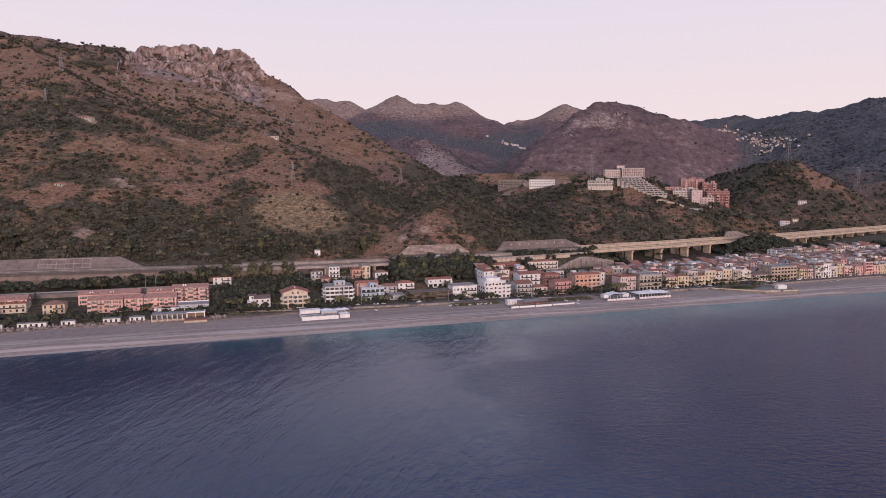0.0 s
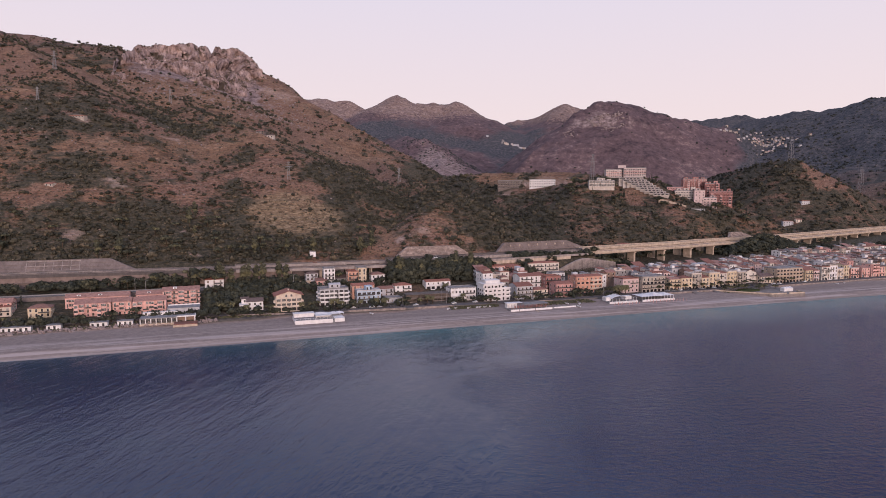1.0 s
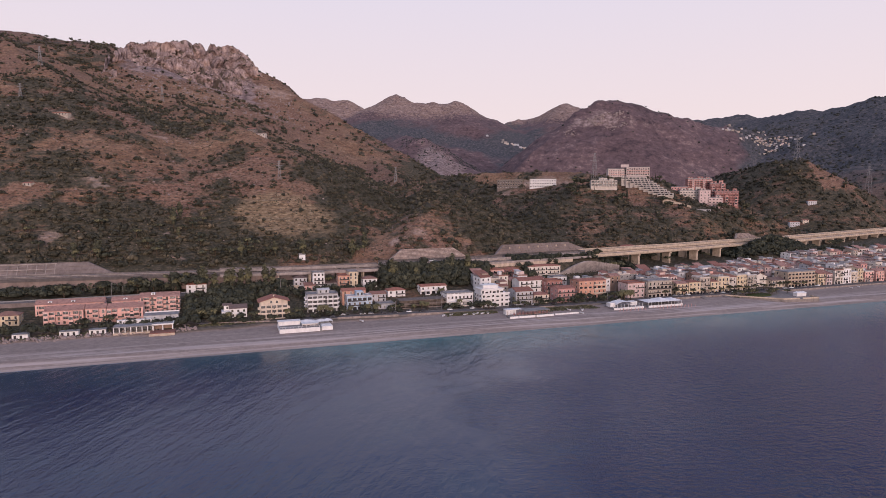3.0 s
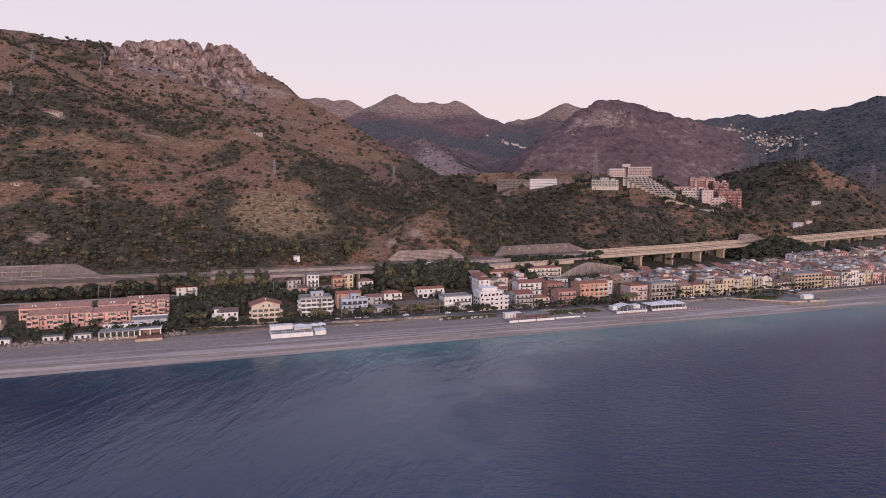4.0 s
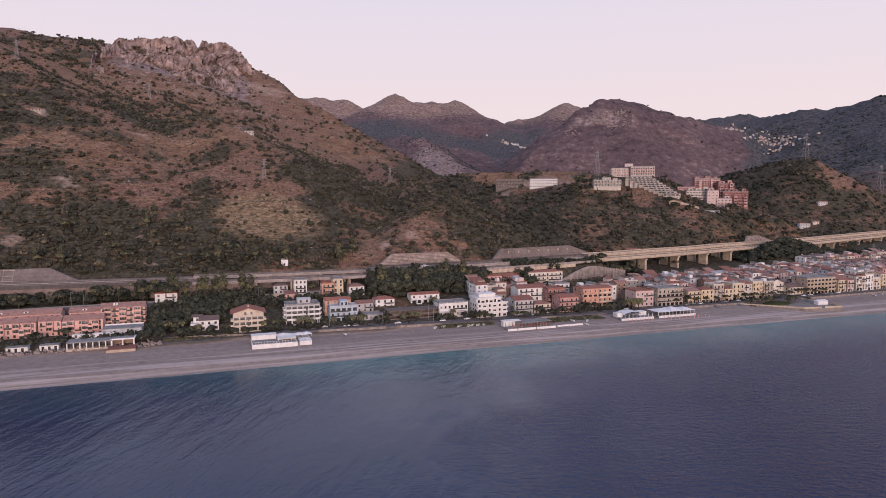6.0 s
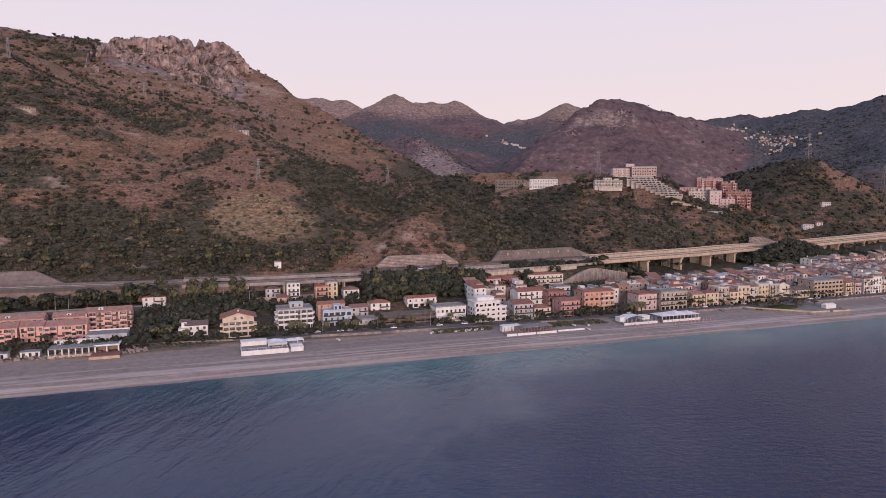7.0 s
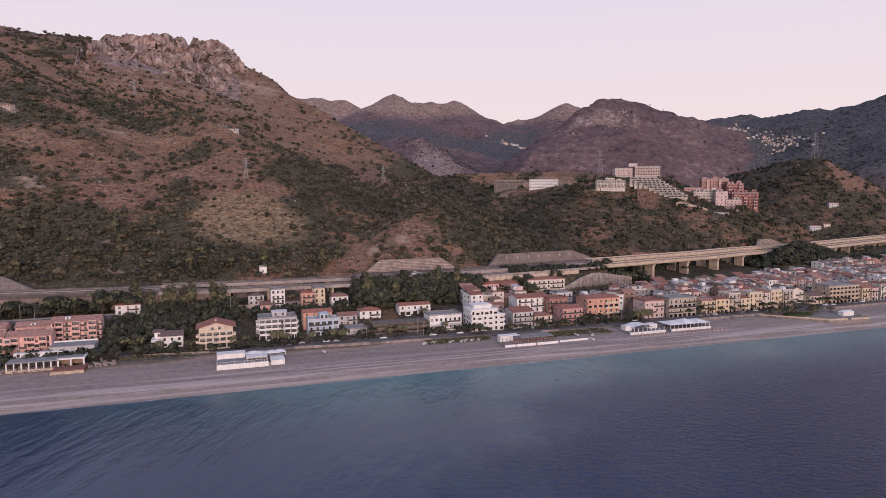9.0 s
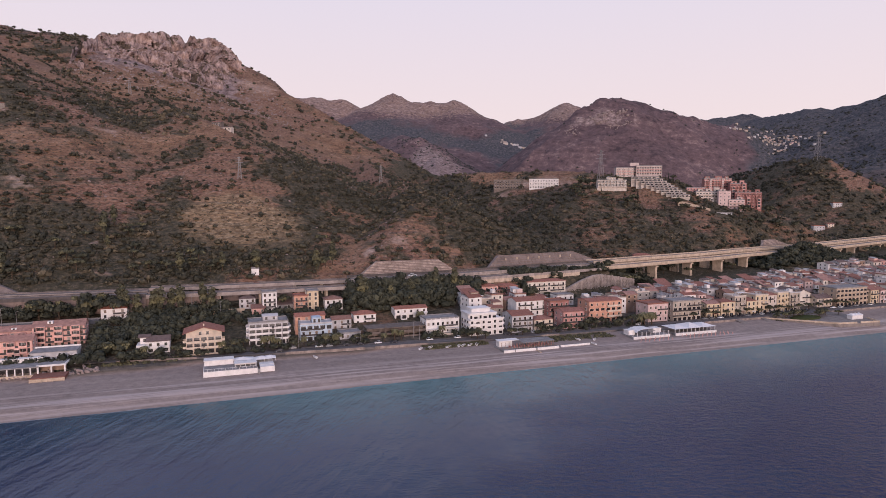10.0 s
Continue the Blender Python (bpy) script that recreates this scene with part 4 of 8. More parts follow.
# two levels on short spans
W2 = span(-192, -66)
carriageway(motorway, W2, 0, 11, 28.4, 1.2)
carriageway(motorway, W2, 20, 31, 29.9, 1.2)
for a, b in ((-192, -178), (-148, -104)):
    sweep("retaining_wall", motorway, span(a, b), box_profile(18.5, 30, 16.0, 28.6), "wall_brown", label="brown stone abutment between two road levels")
sweep("abutment", motorway, span(-192, -150), box_profile(1.0, 10.5, 13.0, 27.1), "wall_brown")
for u in (-176, -150, -126, -102, -84, -70):
    for dv, z in ((2, 27.2), (22, 28.7)):
        bm = bmesh.new()
        for s in (0, 6):
            x, y = xy(u, float(road_v(u)) + dv + s)
            tube(bm, (x, y, 10), (x, y, z), 0.7, 0.7, 8)
        part("pier", bm, M["concrete"], motorway)
# embankment past the banded slope
W3 = span(-66, 148)
carriageway(motorway, W3, 0, 11.5, 29.0, 1.0)
carriageway(motorway, W3, 14, 26, 31.0, 1.0)
sweep("retaining_wall", motorway, span(-66, 120), [(-0.6, 12.0), (24, 12.0), (24, 29.9), (14.2, 29.9), (11.4, 27.9), (0.3, 27.9), (-0.1, 27.9)], "concrete", label="pale concrete retaining wall under the road")
sweep("screen", motorway, span(-66, 148), box_profile(26.2, 26.6, 29.9, 33.0), "barrier", label="dark screen along the inner lane")

viaduct = thing("viaduct", *xy(420, 230), 0, 0, "pale concrete motorway viaduct on square piers above the town", "viaduct")
vx, vy = xy(420, 230)


def to_viaduct(ob):
    ob.matrix_basis = Matrix.Translation((-vx, -vy, 0))


for ob_us, v0, v1, z in ((span(146, 980), 0, 12, 30.0), (span(146, 980), 17, 29, 32.5)):
    for nm, prof, mt in (("roadway", box_profile(v0 + 0.35, v1 - 0.35, z - 0.6, z), "asphalt_pale"), ("girder", [(v0 + 1.2, z - 2.1), (v1 - 1.2, z - 2.1), (v1 - 0.4, z - 0.64), (v0 + 0.4, z - 0.64)], "concrete"),
                         ("parapet", box_profile(v0, v0 + 0.34, z - 1.3, z + 1.1), "concrete"), ("parapet", box_profile(v1 - 0.34, v1, z - 1.3, z + 1.1), "concrete"), ("guard_rail", box_profile(v0 + 1.2, v0 + 1.32, z + 0.4, z + 0.8), "barrier")):
        to_viaduct(sweep(nm, viaduct, ob_us, prof, mt))
PIERS = [207, 252, 296, 340, 476, 512, 548, 584, 620, 656, 692, 728, 770, 812, 854, 896, 940]
for u in PIERS:
    v = float(road_v(u))
    slope = math.degrees(math.atan2(float(road_v(u + 5)) - float(road_v(u - 5)), 10))
    for dv, z in ((1.5, 27.6), (18.5, 30.1)):
        bm = bmesh.new()
        g = ground_z(u, v + dv) - 2
        block(bm, -1.3, 1.3, 0, 9.0, g, z - 1.4, 0, 0.12)
        hull(bm, [(-1.6, -1.0, z - 1.1), (1.6, -1.0, z - 1.1), (1.6, 10.0, z - 1.1), (-1.6, 10.0, z - 1.1), (-1.3, 0.6, z - 1.5), (1.3, 0.6, z - 1.5), (1.3, 8.4, z - 1.5), (-1.3, 8.4, z - 1.5),
                  (-1.6, -1.0, z), (1.6, -1.0, z), (1.6, 10.0, z), (-1.6, 10.0, z)],
             [(4, 7, 6, 5), (0, 4, 5, 1), (1, 5, 6, 2), (2, 6, 7, 3), (3, 7, 4, 0), (0, 1, 9, 8), (1, 2, 10, 9), (2, 3, 11, 10), (3, 0, 8, 11), (8, 9, 10, 11)])
        x, y = xy(u, v + dv)
        part("pier", bm, M["concrete"], viaduct, at=Matrix.Translation((x - vx, y - vy, 0)) @ pose(0, 0, 0, 0, 0, 27.5 + slope))


def revetment(u0, u1, top0, top1, v, z0, z1, lean, material, label, ribs=4, posts=0, plates=0, rib_mat="concrete"):
    """A leaning trapezoid wall that holds the cut slope above the road, with courses and ribs."""
    e = on_shore("revetment", u0, v, label, "retaining wall", z=z0)
    w, a, b, h = u1 - u0, top0 - u0, top1 - u0, z1 - z0
    bm = bmesh.new()
    hull(bm, [(0, 0, -3), (w, 0, -3), (w, 0, 0), (0, 0, 0), (a, lean, h), (b, lean, h), (0, 3, -3), (w, 3, -3), (w, 3, 0), (0, 3, 0), (a, lean + 3, h), (b, lean + 3, h)],
         [(0, 1, 2, 3), (3, 2, 5, 4), (4, 5, 11, 10), (9, 10, 11, 8), (7, 6, 9, 8), (0, 3, 9, 6), (3, 4, 10, 9), (1, 7, 8, 2), (2, 8, 11, 5)])
    part("slope_wall", bm, M[material], e)
    for i in range(ribs + 1):
        k = i / max(1, ribs)
        bm = bmesh.new()
        x0, x1 = a * k, w + (b - w) * k
        block(bm, x0, x1, lean * k - 0.3, lean * k + 0.25, h * k - 0.18, h * k + 0.18)
        part("course", bm, M[rib_mat], e)
    for i in range(posts):
        x = w * (i + 0.5) / posts
        k = min(1.0, x / a if a > 0.1 else 1.0, (w - x) / (w - b) if w - b > 0.1 else 1.0)
        bm = bmesh.new()
        tube(bm, (x, -0.1, 0), (x, lean * k - 0.1, h * k), 0.22, 0.22, 5)
        part("rib", bm, M[rib_mat], e)
    for i in range(plates):
        bm = bmesh.new()
        x = a + (b - a) * (i + 0.5) / plates
        block(bm, x - 0.7, x + 0.7, lean * 0.62 - 0.35, lean * 0.62 + 0.3, h * 0.55, h * 0.8, 0, 0.1)
        part("anchor_plate", bm, M["concrete"], e)
    return e
revetment(-425, -268, -425, -286, 165, 29.3, 37.5, 7.0, "wall_slope", "long grey-brown sloping wall with a ribbed concrete panel", 3, 0, 0, "wall_slope")
panel = on_shore("ribbed_panel", -343, 165.5, "pale concrete grid panel set into a sloping wall", "retaining wall", z=29.3)
for i in range(7):
    bm = bmesh.new()
    tube(bm, (i * 6.0, -0.5, 0.4), (i * 6.0, 5.6, 7.6), 0.3, 0.3, 4)
    part("rib", bm, M["arch_grey"], panel)
for k in (0.05, 0.5, 0.97):
    bm = bmesh.new()
    block(bm, -0.6, 36.6, 6.4 * k - 0.85, 6.4 * k - 0.2, 7.6 * k, 7.6 * k + 0.6)
    part("beam", bm, M["arch_grey"], panel)
revetment(-57, 19, -42, 6, 154, 31.0, 40.5, 8.0, "wall_banded", "pale banded concrete slope wall above the motorway", 9, 0, 0, "wall_brown")
rv = revetment(0, 116, 14, 92, 0, 31.3, 40.5, 6.0, "wall_slope", "grey sloping wall with a row of anchor plates", 5, 9, 7, "wall_brown")
rv.matrix_basis = pose(*xy(47, 163.5), 31.3, 0, 0, 27.5 + 10)
rv4 = revetment(0, 46, 9, 30, 0, 33.0, 38.5, 5.0, "wall_banded", "small pale slope wall beside the viaduct", 5, 0, 0, "wall_brown")
rv4.matrix_basis = pose(*xy(410, 246), 33.0, 0, 0, 27.5 + 12)


def arch_wall():
    """A stepped concrete wall of blind arches that climbs behind the roofs and falls again."""
    e = on_shore("arched_wall", 88, 132, "grey concrete retaining wall of stepped blind arches", "retaining wall", turn=10, z=12)
    n = 12
    for i in range(n):
        x0 = i * 7.0
        tops = (0.8, 3.4, 6.0, 8.6, 11.0, 13.0, 14.2, 14.0, 13.0, 11.8, 10.6, 9.4, 8.2)
        top, after = tops[i], tops[i + 1]
        bm = bmesh.new()
        w = 7.0
        # front with an arched recess
        outer, inner = [], []
        seg = 8
        cx, r, spring = x0 + w / 2, w * 0.36, max(0.2, min(top, after) - 3.6)
        arc = [(cx - r, -3.0)] + [(cx - r * math.cos(math.pi * k / seg), spring + r * math.sin(math.pi * k / seg)) for k in range(seg + 1)] + [(cx + r, -3.0)]
        rim = [(x0, -3.0)] + [(x0 + w * k / seg, top + (after - top) * k / seg) for k in range(seg + 1)] + [(x0 + w, -3.0)]
        a = [bm.verts.new((px, 0, pz)) for px, pz in arc]
        b = [bm.verts.new((px, 0, pz)) for px, pz in rim]
        c = [bm.verts.new((px, 0.6, pz)) for px, pz in arc]
        d = [bm.verts.new((px, 2.0, pz)) for px, pz in rim]
        for k in range(len(arc) - 1):
            bm.faces.new([a[k], b[k], b[k + 1], a[k + 1]])
            bm.faces.new([c[k], a[k], a[k + 1], c[k + 1]])
            bm.faces.new([b[k], d[k], d[k + 1], b[k + 1]])
        bm.faces.new(c[::-1])
        bmesh.ops.recalc_face_normals(bm, faces=bm.faces)
        part("arch", bm, M["arch_grey"], e)
    rib = bmesh.new()
    rows_of = []
    for k in range(9):
        a = math.pi * k / 8
        rows_of.append([rib.verts.new((q * math.cos(a), y, q * math.sin(a) * 1.15)) for q, y in ((1.7, 0.02), (1.7, -0.45), (1.25, -0.45), (1.25, 0.02))])
    for p, q in zip(rows_of[:-1], rows_of[1:]):
        for k in range(3):
            rib.faces.new([p[k], p[k + 1], q[k + 1], q[k]])
    bmesh.ops.recalc_face_normals(rib, faces=rib.faces)
    me = bpy.data.meshes.new("arch_rib")
    rib.to_mesh(me)
    rib.free()
    me.materials.append(M["arch_grey"])
    for i in range(23):
        x = 3.0 + 3.5 * i
        high = float(np.interp(x / 7.0, range(13), (0.8, 3.4, 6.0, 8.6, 11.0, 13.0, 14.2, 14.0, 13.0, 11.8, 10.6, 9.4, 8.2)))
        for k in range(4):
            z = high - 1.6 - 3.1 * k - (1.5 if i % 2 else 0.0)
            if z > -1.0:
                share("arch_rib", me, e, pose(x, 0, z))
    return e


arch_wall()

# railway bank and lane behind the western houses
lane = tagged(new("road_1"), "grey railway bed behind the houses", "railway", kind="structure")
RAIL_V = lambda u: np.interp(u, [-700, -300, -240, -160, -60], [113, 113, 116, 116, 114])
sweep("ballast", lane, span(-640, -215), [(-4, 12), (4, 12), (4, 18.3), (3.2, 18.7), (-3.2, 18.7), (-4, 18.3)], "ballast", RAIL_V)
for dv in (-1.9, -0.5, 0.9, 2.3):
    sweep("rail", lane, span(-640, -215), box_profile(dv, dv + 0.15, 18.75, 18.95), "metal", RAIL_V)
sweep("platform_wall", lane, span(-640, -240), box_profile(-6.0, -5.6, 12, 18.3), "wall_slope", RAIL_V)
sweep("garden_wall", lane, span(-172, -136), box_profile(-2, -1.5, 12, 20.4), "concrete", RAIL_V)

# promenade: carriageway, kerb, sea wall
prom = tagged(new("pavement"), "grey asphalt promenade with a low pale sea wall", "promenade", kind="structure")


def prom_v(u):
    return np.interp(u, [-420, -210, -150, -90, -30, 20, 60, 130, 200, 260, 420, 900], [64, 62, 55, 50, 47, 45, 43, 43, 43, 44, 48, 62])


def prom_z(u):
    return float(np.interp(u, [-420, -200, -90, 0, 900], [6.4, 6.2, 5.9, 5.7, 5.6]))


bm = bmesh.new()
rings = []
for u in span(-215, 880, 8):
    v, z = float(prom_v(u)), prom_z(u)
    rings.append([bm.verts.new((*xy(u, v + dv), z + dz)) for dv, dz in ((0, -4), (0, 0), (1.5, 0), (1.5, -0.15), (8.5, -0.15), (8.5, 0.02), (10.0, 0.02), (10.0, -4))])
for a, b in zip(rings[:-1], rings[1:]):
    for i in range(7):
        bm.faces.new([a[i], b[i], b[i + 1], a[i + 1]])
bmesh.ops.recalc_face_normals(bm, faces=bm.faces)
part("roadway", bm, M["asphalt"], prom)
for a, b in ((-200, -162), (-118, -76), (-70, -40), (30, 42), (150, 205), (262, 420)):
    bm = bmesh.new()
    rings = []
    for u in span(a, b, 8):
        v, z = float(prom_v(u)), prom_z(u)
        rings.append([bm.verts.new((*xy(u, v + dv), z + dz)) for dv, dz in ((-0.5, -3.5), (-0.3, 0.4), (-0.02, 0.4), (-0.02, -3.5))])
    for p, q in zip(rings[:-1], rings[1:]):
        for i in range(3):
            bm.faces.new([p[i], q[i], q[i + 1], p[i + 1]])
    bm.faces.new(rings[0][::-1])
    bm.faces.new(rings[-1])
    bmesh.ops.recalc_face_normals(bm, faces=bm.faces)
    part("sea_wall", bm, M["sea_wall"], prom)
# ---------------------------------------------------------------- western houses along the beach
def slab_part(name, e, mat, *boxes, label=""):
    bm = bmesh.new()
    for bx in boxes:
        block(bm, *bx)
    return part(name, bm, M[mat], e, label)


def chimney(parent, x, y, z):
    bm = bmesh.new()
    block(bm, x - 0.35, x + 0.35, y - 0.35, y + 0.35, z - 1.0, z + 0.9)
    stack = part("chimney", bm, M["cream"], parent)
    bm = bmesh.new()
    block(bm, x - 0.5, x + 0.5, y - 0.5, y + 0.5, z + 0.9, z + 1.05)
    part("cap", bm, M["tile"], stack)


def dormer(parent, x, y, z, w=2.4):
    bm = bmesh.new()
    block(bm, x - w / 2, x + w / 2, y, y + 2.6, z, z + 1.3)
    box_ob = part("dormer", bm, M["white"], parent)
    share("window", WIN["small"], box_ob, pose(x, y, z + 0.15))


def bays_out(e, w, h, wall, spots, floors, deep=1.5):
    """Bays that stand out from a facade, with glazing on each floor."""
    for x, wide, up in spots:
        bm = bmesh.new()
        block(bm, x - wide / 2, x + wide / 2, -deep, 0.1, -2.0, h * up)
        block(bm, x - wide / 2 - 0.15, x + wide / 2 + 0.15, -deep - 0.15, 0.1, h * up, h * up + 0.2)
        bay = part("bay", bm, M[wall], e)
        for f in range(max(1, int(floors * up + 0.2))):
            share("window", WIN["wide" if wide < 3.4 else "glass"], bay, pose(x, -deep, f * h / floors + 0.6))


def roof_rooms(e, rooms, h, wall, tile):
    """Small rooms on a roof: x, y, half width, half depth and height of each."""
    for x, y, a, b, up in rooms:
        bm = bmesh.new()
        block(bm, x - a, x + a, y - b, y + b, h, h + up)
        room = part("roof_room", bm, M[wall], e)
        bm = bmesh.new()
        block(bm, x - a - 0.3, x + a + 0.3, y - b - 0.4, y + b + 0.3, h + up, h + up + 0.22)
        part("roof_slab", bm, M[tile], room)
        share("window", WIN["wide"], room, pose(x, y - b, h + 0.5))


PINK_GROUP = "salmon holiday blocks"
PINK_LABEL = "salmon-pink three-storey terrace with terracotta roof and balconies"
for u, v, w, d, fl in ((-347, 86, 30, 11, 3), (-283.5, 76, 21, 10, 3), (-266.3, 77, 11.4, 9.5, 3), (-249, 75, 20, 10, 3)):
    e = house("terrace_house", PINK_LABEL, u, v, w, d, fl, "pink", "gable", tile="rose_tile", bays=max(3, round(w / 3.2)), kinds=("window", "small", "door"), group=PINK_GROUP, z=7.9 if v < 80 else 9.5, fh=3.0, pitch=0.42)
    for f in (1, 2):
        for k in (-0.31, 0.05, 0.31) if w > 15 else (0.0,):
            loggia(e, k * w, f * 3.0 + 0.05, 3.6, 2.85, "pink")
    if w > 15:
        bays_out(e, w, 9.0, "pink", ((-0.46 * w, 2.6, 0.98), (0.185 * w, 2.4, 0.66)), 3, 1.9)
        chimney(e, 0.2 * w, d * 0.6, 10.6)
for u, v, w, d, fl in ((-283, 91, 39, 10, 3), (-250, 90.5, 18, 10, 3), (-230, 88, 24, 11, 4)):
    e = house("terrace_house", PINK_LABEL, u, v, w, d, fl, "pink", "gable", tile="rose_tile", bays=round(w / 3.0), kinds=("window", "door"), group=PINK_GROUP, z=9.6, fh=2.95, pitch=0.42, attic=0.4 if fl == 3 else -0.8, side_bays=3)
    for f in range(1, fl):
        for k in range(int(w // 8)):
            loggia(e, -w / 2 + 4 + 8 * k, f * 2.95 + 0.05, 4.0, 2.8, "pink")
            balcony(e, -w / 2 + 7.6 + 8 * k, 0, f * 2.95 + 0.1, 2.6, 1.1, False, "pink")
    for k in range(int(w // 14)):
        dormer(e, -w / 2 + 8 + 13 * k, 1.2, fl * 2.95 + 0.8)
house("villa", "ochre two-storey house with a terracotta hip roof behind trees", -315, 79, 13, 10, 2, "yellow", "hip", bays=4, kinds=("shuttered",))
e = house("villa", "cream villa with a railed terrace and red tile roof", -341, 84, 18, 11, 2, "cream", "gable", bays=5, kinds=("window", "door"), balconies=((1, -0.45, 0.45),))
house("villa", "white house with bright red hip roof among trees", -208, 117, 13.5, 10, 2, "white", "hip", "bright_tile", bays=3, kinds=("shuttered", "window"), z=17.6, pitch=0.32)
e = house("villa", "white villa with stepped roofs and arched terraces", -181, 69, 11, 10, 2, "white", "gable", "slate_tile", bays=3, kinds=("wide", "door"), balconies=((1, -0.5, 0.5),), solid=True, z=7.0)
bm = bmesh.new()
block(bm, -10.5, -5.5, 0.5, 9, -3, 4.6)
block(bm, -9.0, -4.5, 4, 9, 4.6, 8.2)
wing = part("wing", bm, M["white"], e)
roof_ob = roof_part(e, "gable", 5.5, 6, 0, 0.4, 0.3, M["slate_tile"])
roof_ob.matrix_basis = pose(-6.8, 3.8, 8.2)
for x, z in ((-9.0, 1.0), (-7.0, 1.0)):
    share("window", WIN["wide"], wing, pose(x, 0.5, z))
share("window", WIN["window"], wing, pose(-6.8, 4.0, 5.6))

# the big ochre condominium with a broad front gable
e = on_shore("condominium", -158.4, 62, "cream four-storey condominium with a broad terracotta gable", "house", z=6.6)
body_part(e, 17.5, 13, 11.2, "cream", "front_gable", 1.6, 0.30)
roof_part(e, "front_gable", 17.5, 13, 11.2, 1.6, 0.30, M["bright_tile"])
windows_on(e, 17.5, 13, 3, 3.1, 5, ("glass",))
for f in (1, 2, 3):
    for k, w in ((-0.255, 8.0), (0.255, 8.0)) if f < 3 else ((0.0, 8.0),):
        balcony(e, k * 17.5, 0, f * 3.1 + 0.1, w, 1.7, True, "cream")
for x in (-1.8, 1.8):
    share("window", WIN["door"], e, pose(x, 0, 9.5))
for s, t in ((-1, -90), (1, 90)):
    for f in (1, 2):
        balcony(e, s * 8.75, 3.0, f * 3.1 + 0.1, 5.0, 1.6, True, "cream", t)
windows_on(e, 17.5, 13, 3, 3.1, 3, ("door",), "left")
windows_on(e, 17.5, 13, 3, 3.1, 3, ("door",), "right")
chimney(e, 0, 3, 14.5)

# grey-white apartments, wrapped by balconies
e = house("apartment_block", "grey-white four-storey flats with wrap-round balconies", -125, 70, 21, 13, 4, "grey_white", "flat", "tarmac_roof", bays=6, kinds=("glass",), z=7.0, category="apartment building", fh=3.0)
for f in range(1, 4):
    balcony(e, -4.5, 0, f * 3.0 + 0.1, 12, 1.6, True, "white")
    balcony(e, 6.8, 0, f * 3.0 + 0.1, 8, 2.2, True, "white")
    balcony(e, -10.5, 5, f * 3.0 + 0.1, 8, 1.4, True, "white", -90)
    balcony(e, 10.5, 5, f * 3.0 + 0.1, 8, 1.4, True, "grey_white", 90)
bm = bmesh.new()
block(bm, -3, 5, 3, 9, 12.5, 15.2)
stair = part("stair_house", bm, M["grey_white"], e)
roof_ob = roof_part(e, "gable", 8, 6, 0, 0.4, 0.3, M["grey_white"])
roof_ob.matrix_basis = pose(1, 3, 15.2)
for x in (-1, 3):
    share("window", WIN["window"], stair, pose(x, 3, 13.2))

# pale blue house with an orange-roofed rear
e = house("apartment_block", "pale blue and white house with balconies and palms before it", -99, 70, 18, 9, 3, "blue", "flat", "grey_white", bays=5, kinds=("glass", "door"), z=7.0, category="house", balconies=((1, -0.48, 0.48), (2, -0.48, 0.2)))
bm = bmesh.new()
block(bm, -2, 3, 1.5, 8, 9.8, 13.0)
upper = part("upper_storey", bm, M["blue"], e)
for x in (-0.8, 1.8):
    share("window", WIN["door"], upper, pose(x, 1.5, 10.0))
house("house", "orange stuccoed house with red tiles", -101, 80, 17, 9, 4, "orange", "gable", "bright_tile", bays=4, z=7.6, fh=2.9, pitch=0.3)
house("house", "small grey house with a red roof", -82, 84, 11.5, 9, 2, "grey_white", "gable", "tile", bays=3, z=9.0, pitch=0.32)
house("house", "low grey house with a felted roof", -80, 68, 12, 10, 1, "grey_white", "flat", "tarmac_roof", bays=4, z=6.8)
house("villa", "white house with red hip roof and arched doors", -66.5, 90, 13.5, 10, 2, "white", "hip", "bright_tile", bays=3, kinds=("door", "window"), z=10.0, pitch=0.3)
house("villa", "white villa with broad terraces and a red roof", -36.5, 92, 21, 10, 2, "white", "gable", "bright_tile", bays=5, kinds=("glass", "door"), z=11.5, balconies=((1, -0.5, 0.5),), solid=True, pitch=0.22)
e = house("block_building", "plain white two-storey block with a flat roof", -24.5, 66, 21, 12, 2, "white", "flat", "tarmac_roof", bays=7, kinds=("small", "window"), z=6.6, fh=4.2, category="building")
slab_part("terrace", e, "white_warm", (-10.5, 10.5, -3.2, -0.02, -1.5, 0.5))
slab_part("awning", e, "canvas", (-9.5, -1.5, -2.6, -0.02, 3.1, 3.25), (1.5, 9.5, -2.6, -0.02, 3.1, 3.25))
for k in range(8):
    slab_part("pilaster", e, "white", (-10.4 + 2.9 * k, -10.0 + 2.9 * k, -0.25, -0.02, 0.5, 9.2))

# roof rooms and bays that break up the larger houses
for ob in [o for o in scene.objects if o.get("label") in ("white villa with broad terraces and a red roof", "grey-white four-storey flats with wrap-round balconies")]:
    bays_out(ob, 21, 6.0, "white", ((-5.2, 3.8, 0.55), (7.2, 3.8, 0.55)), 2, 2.4)

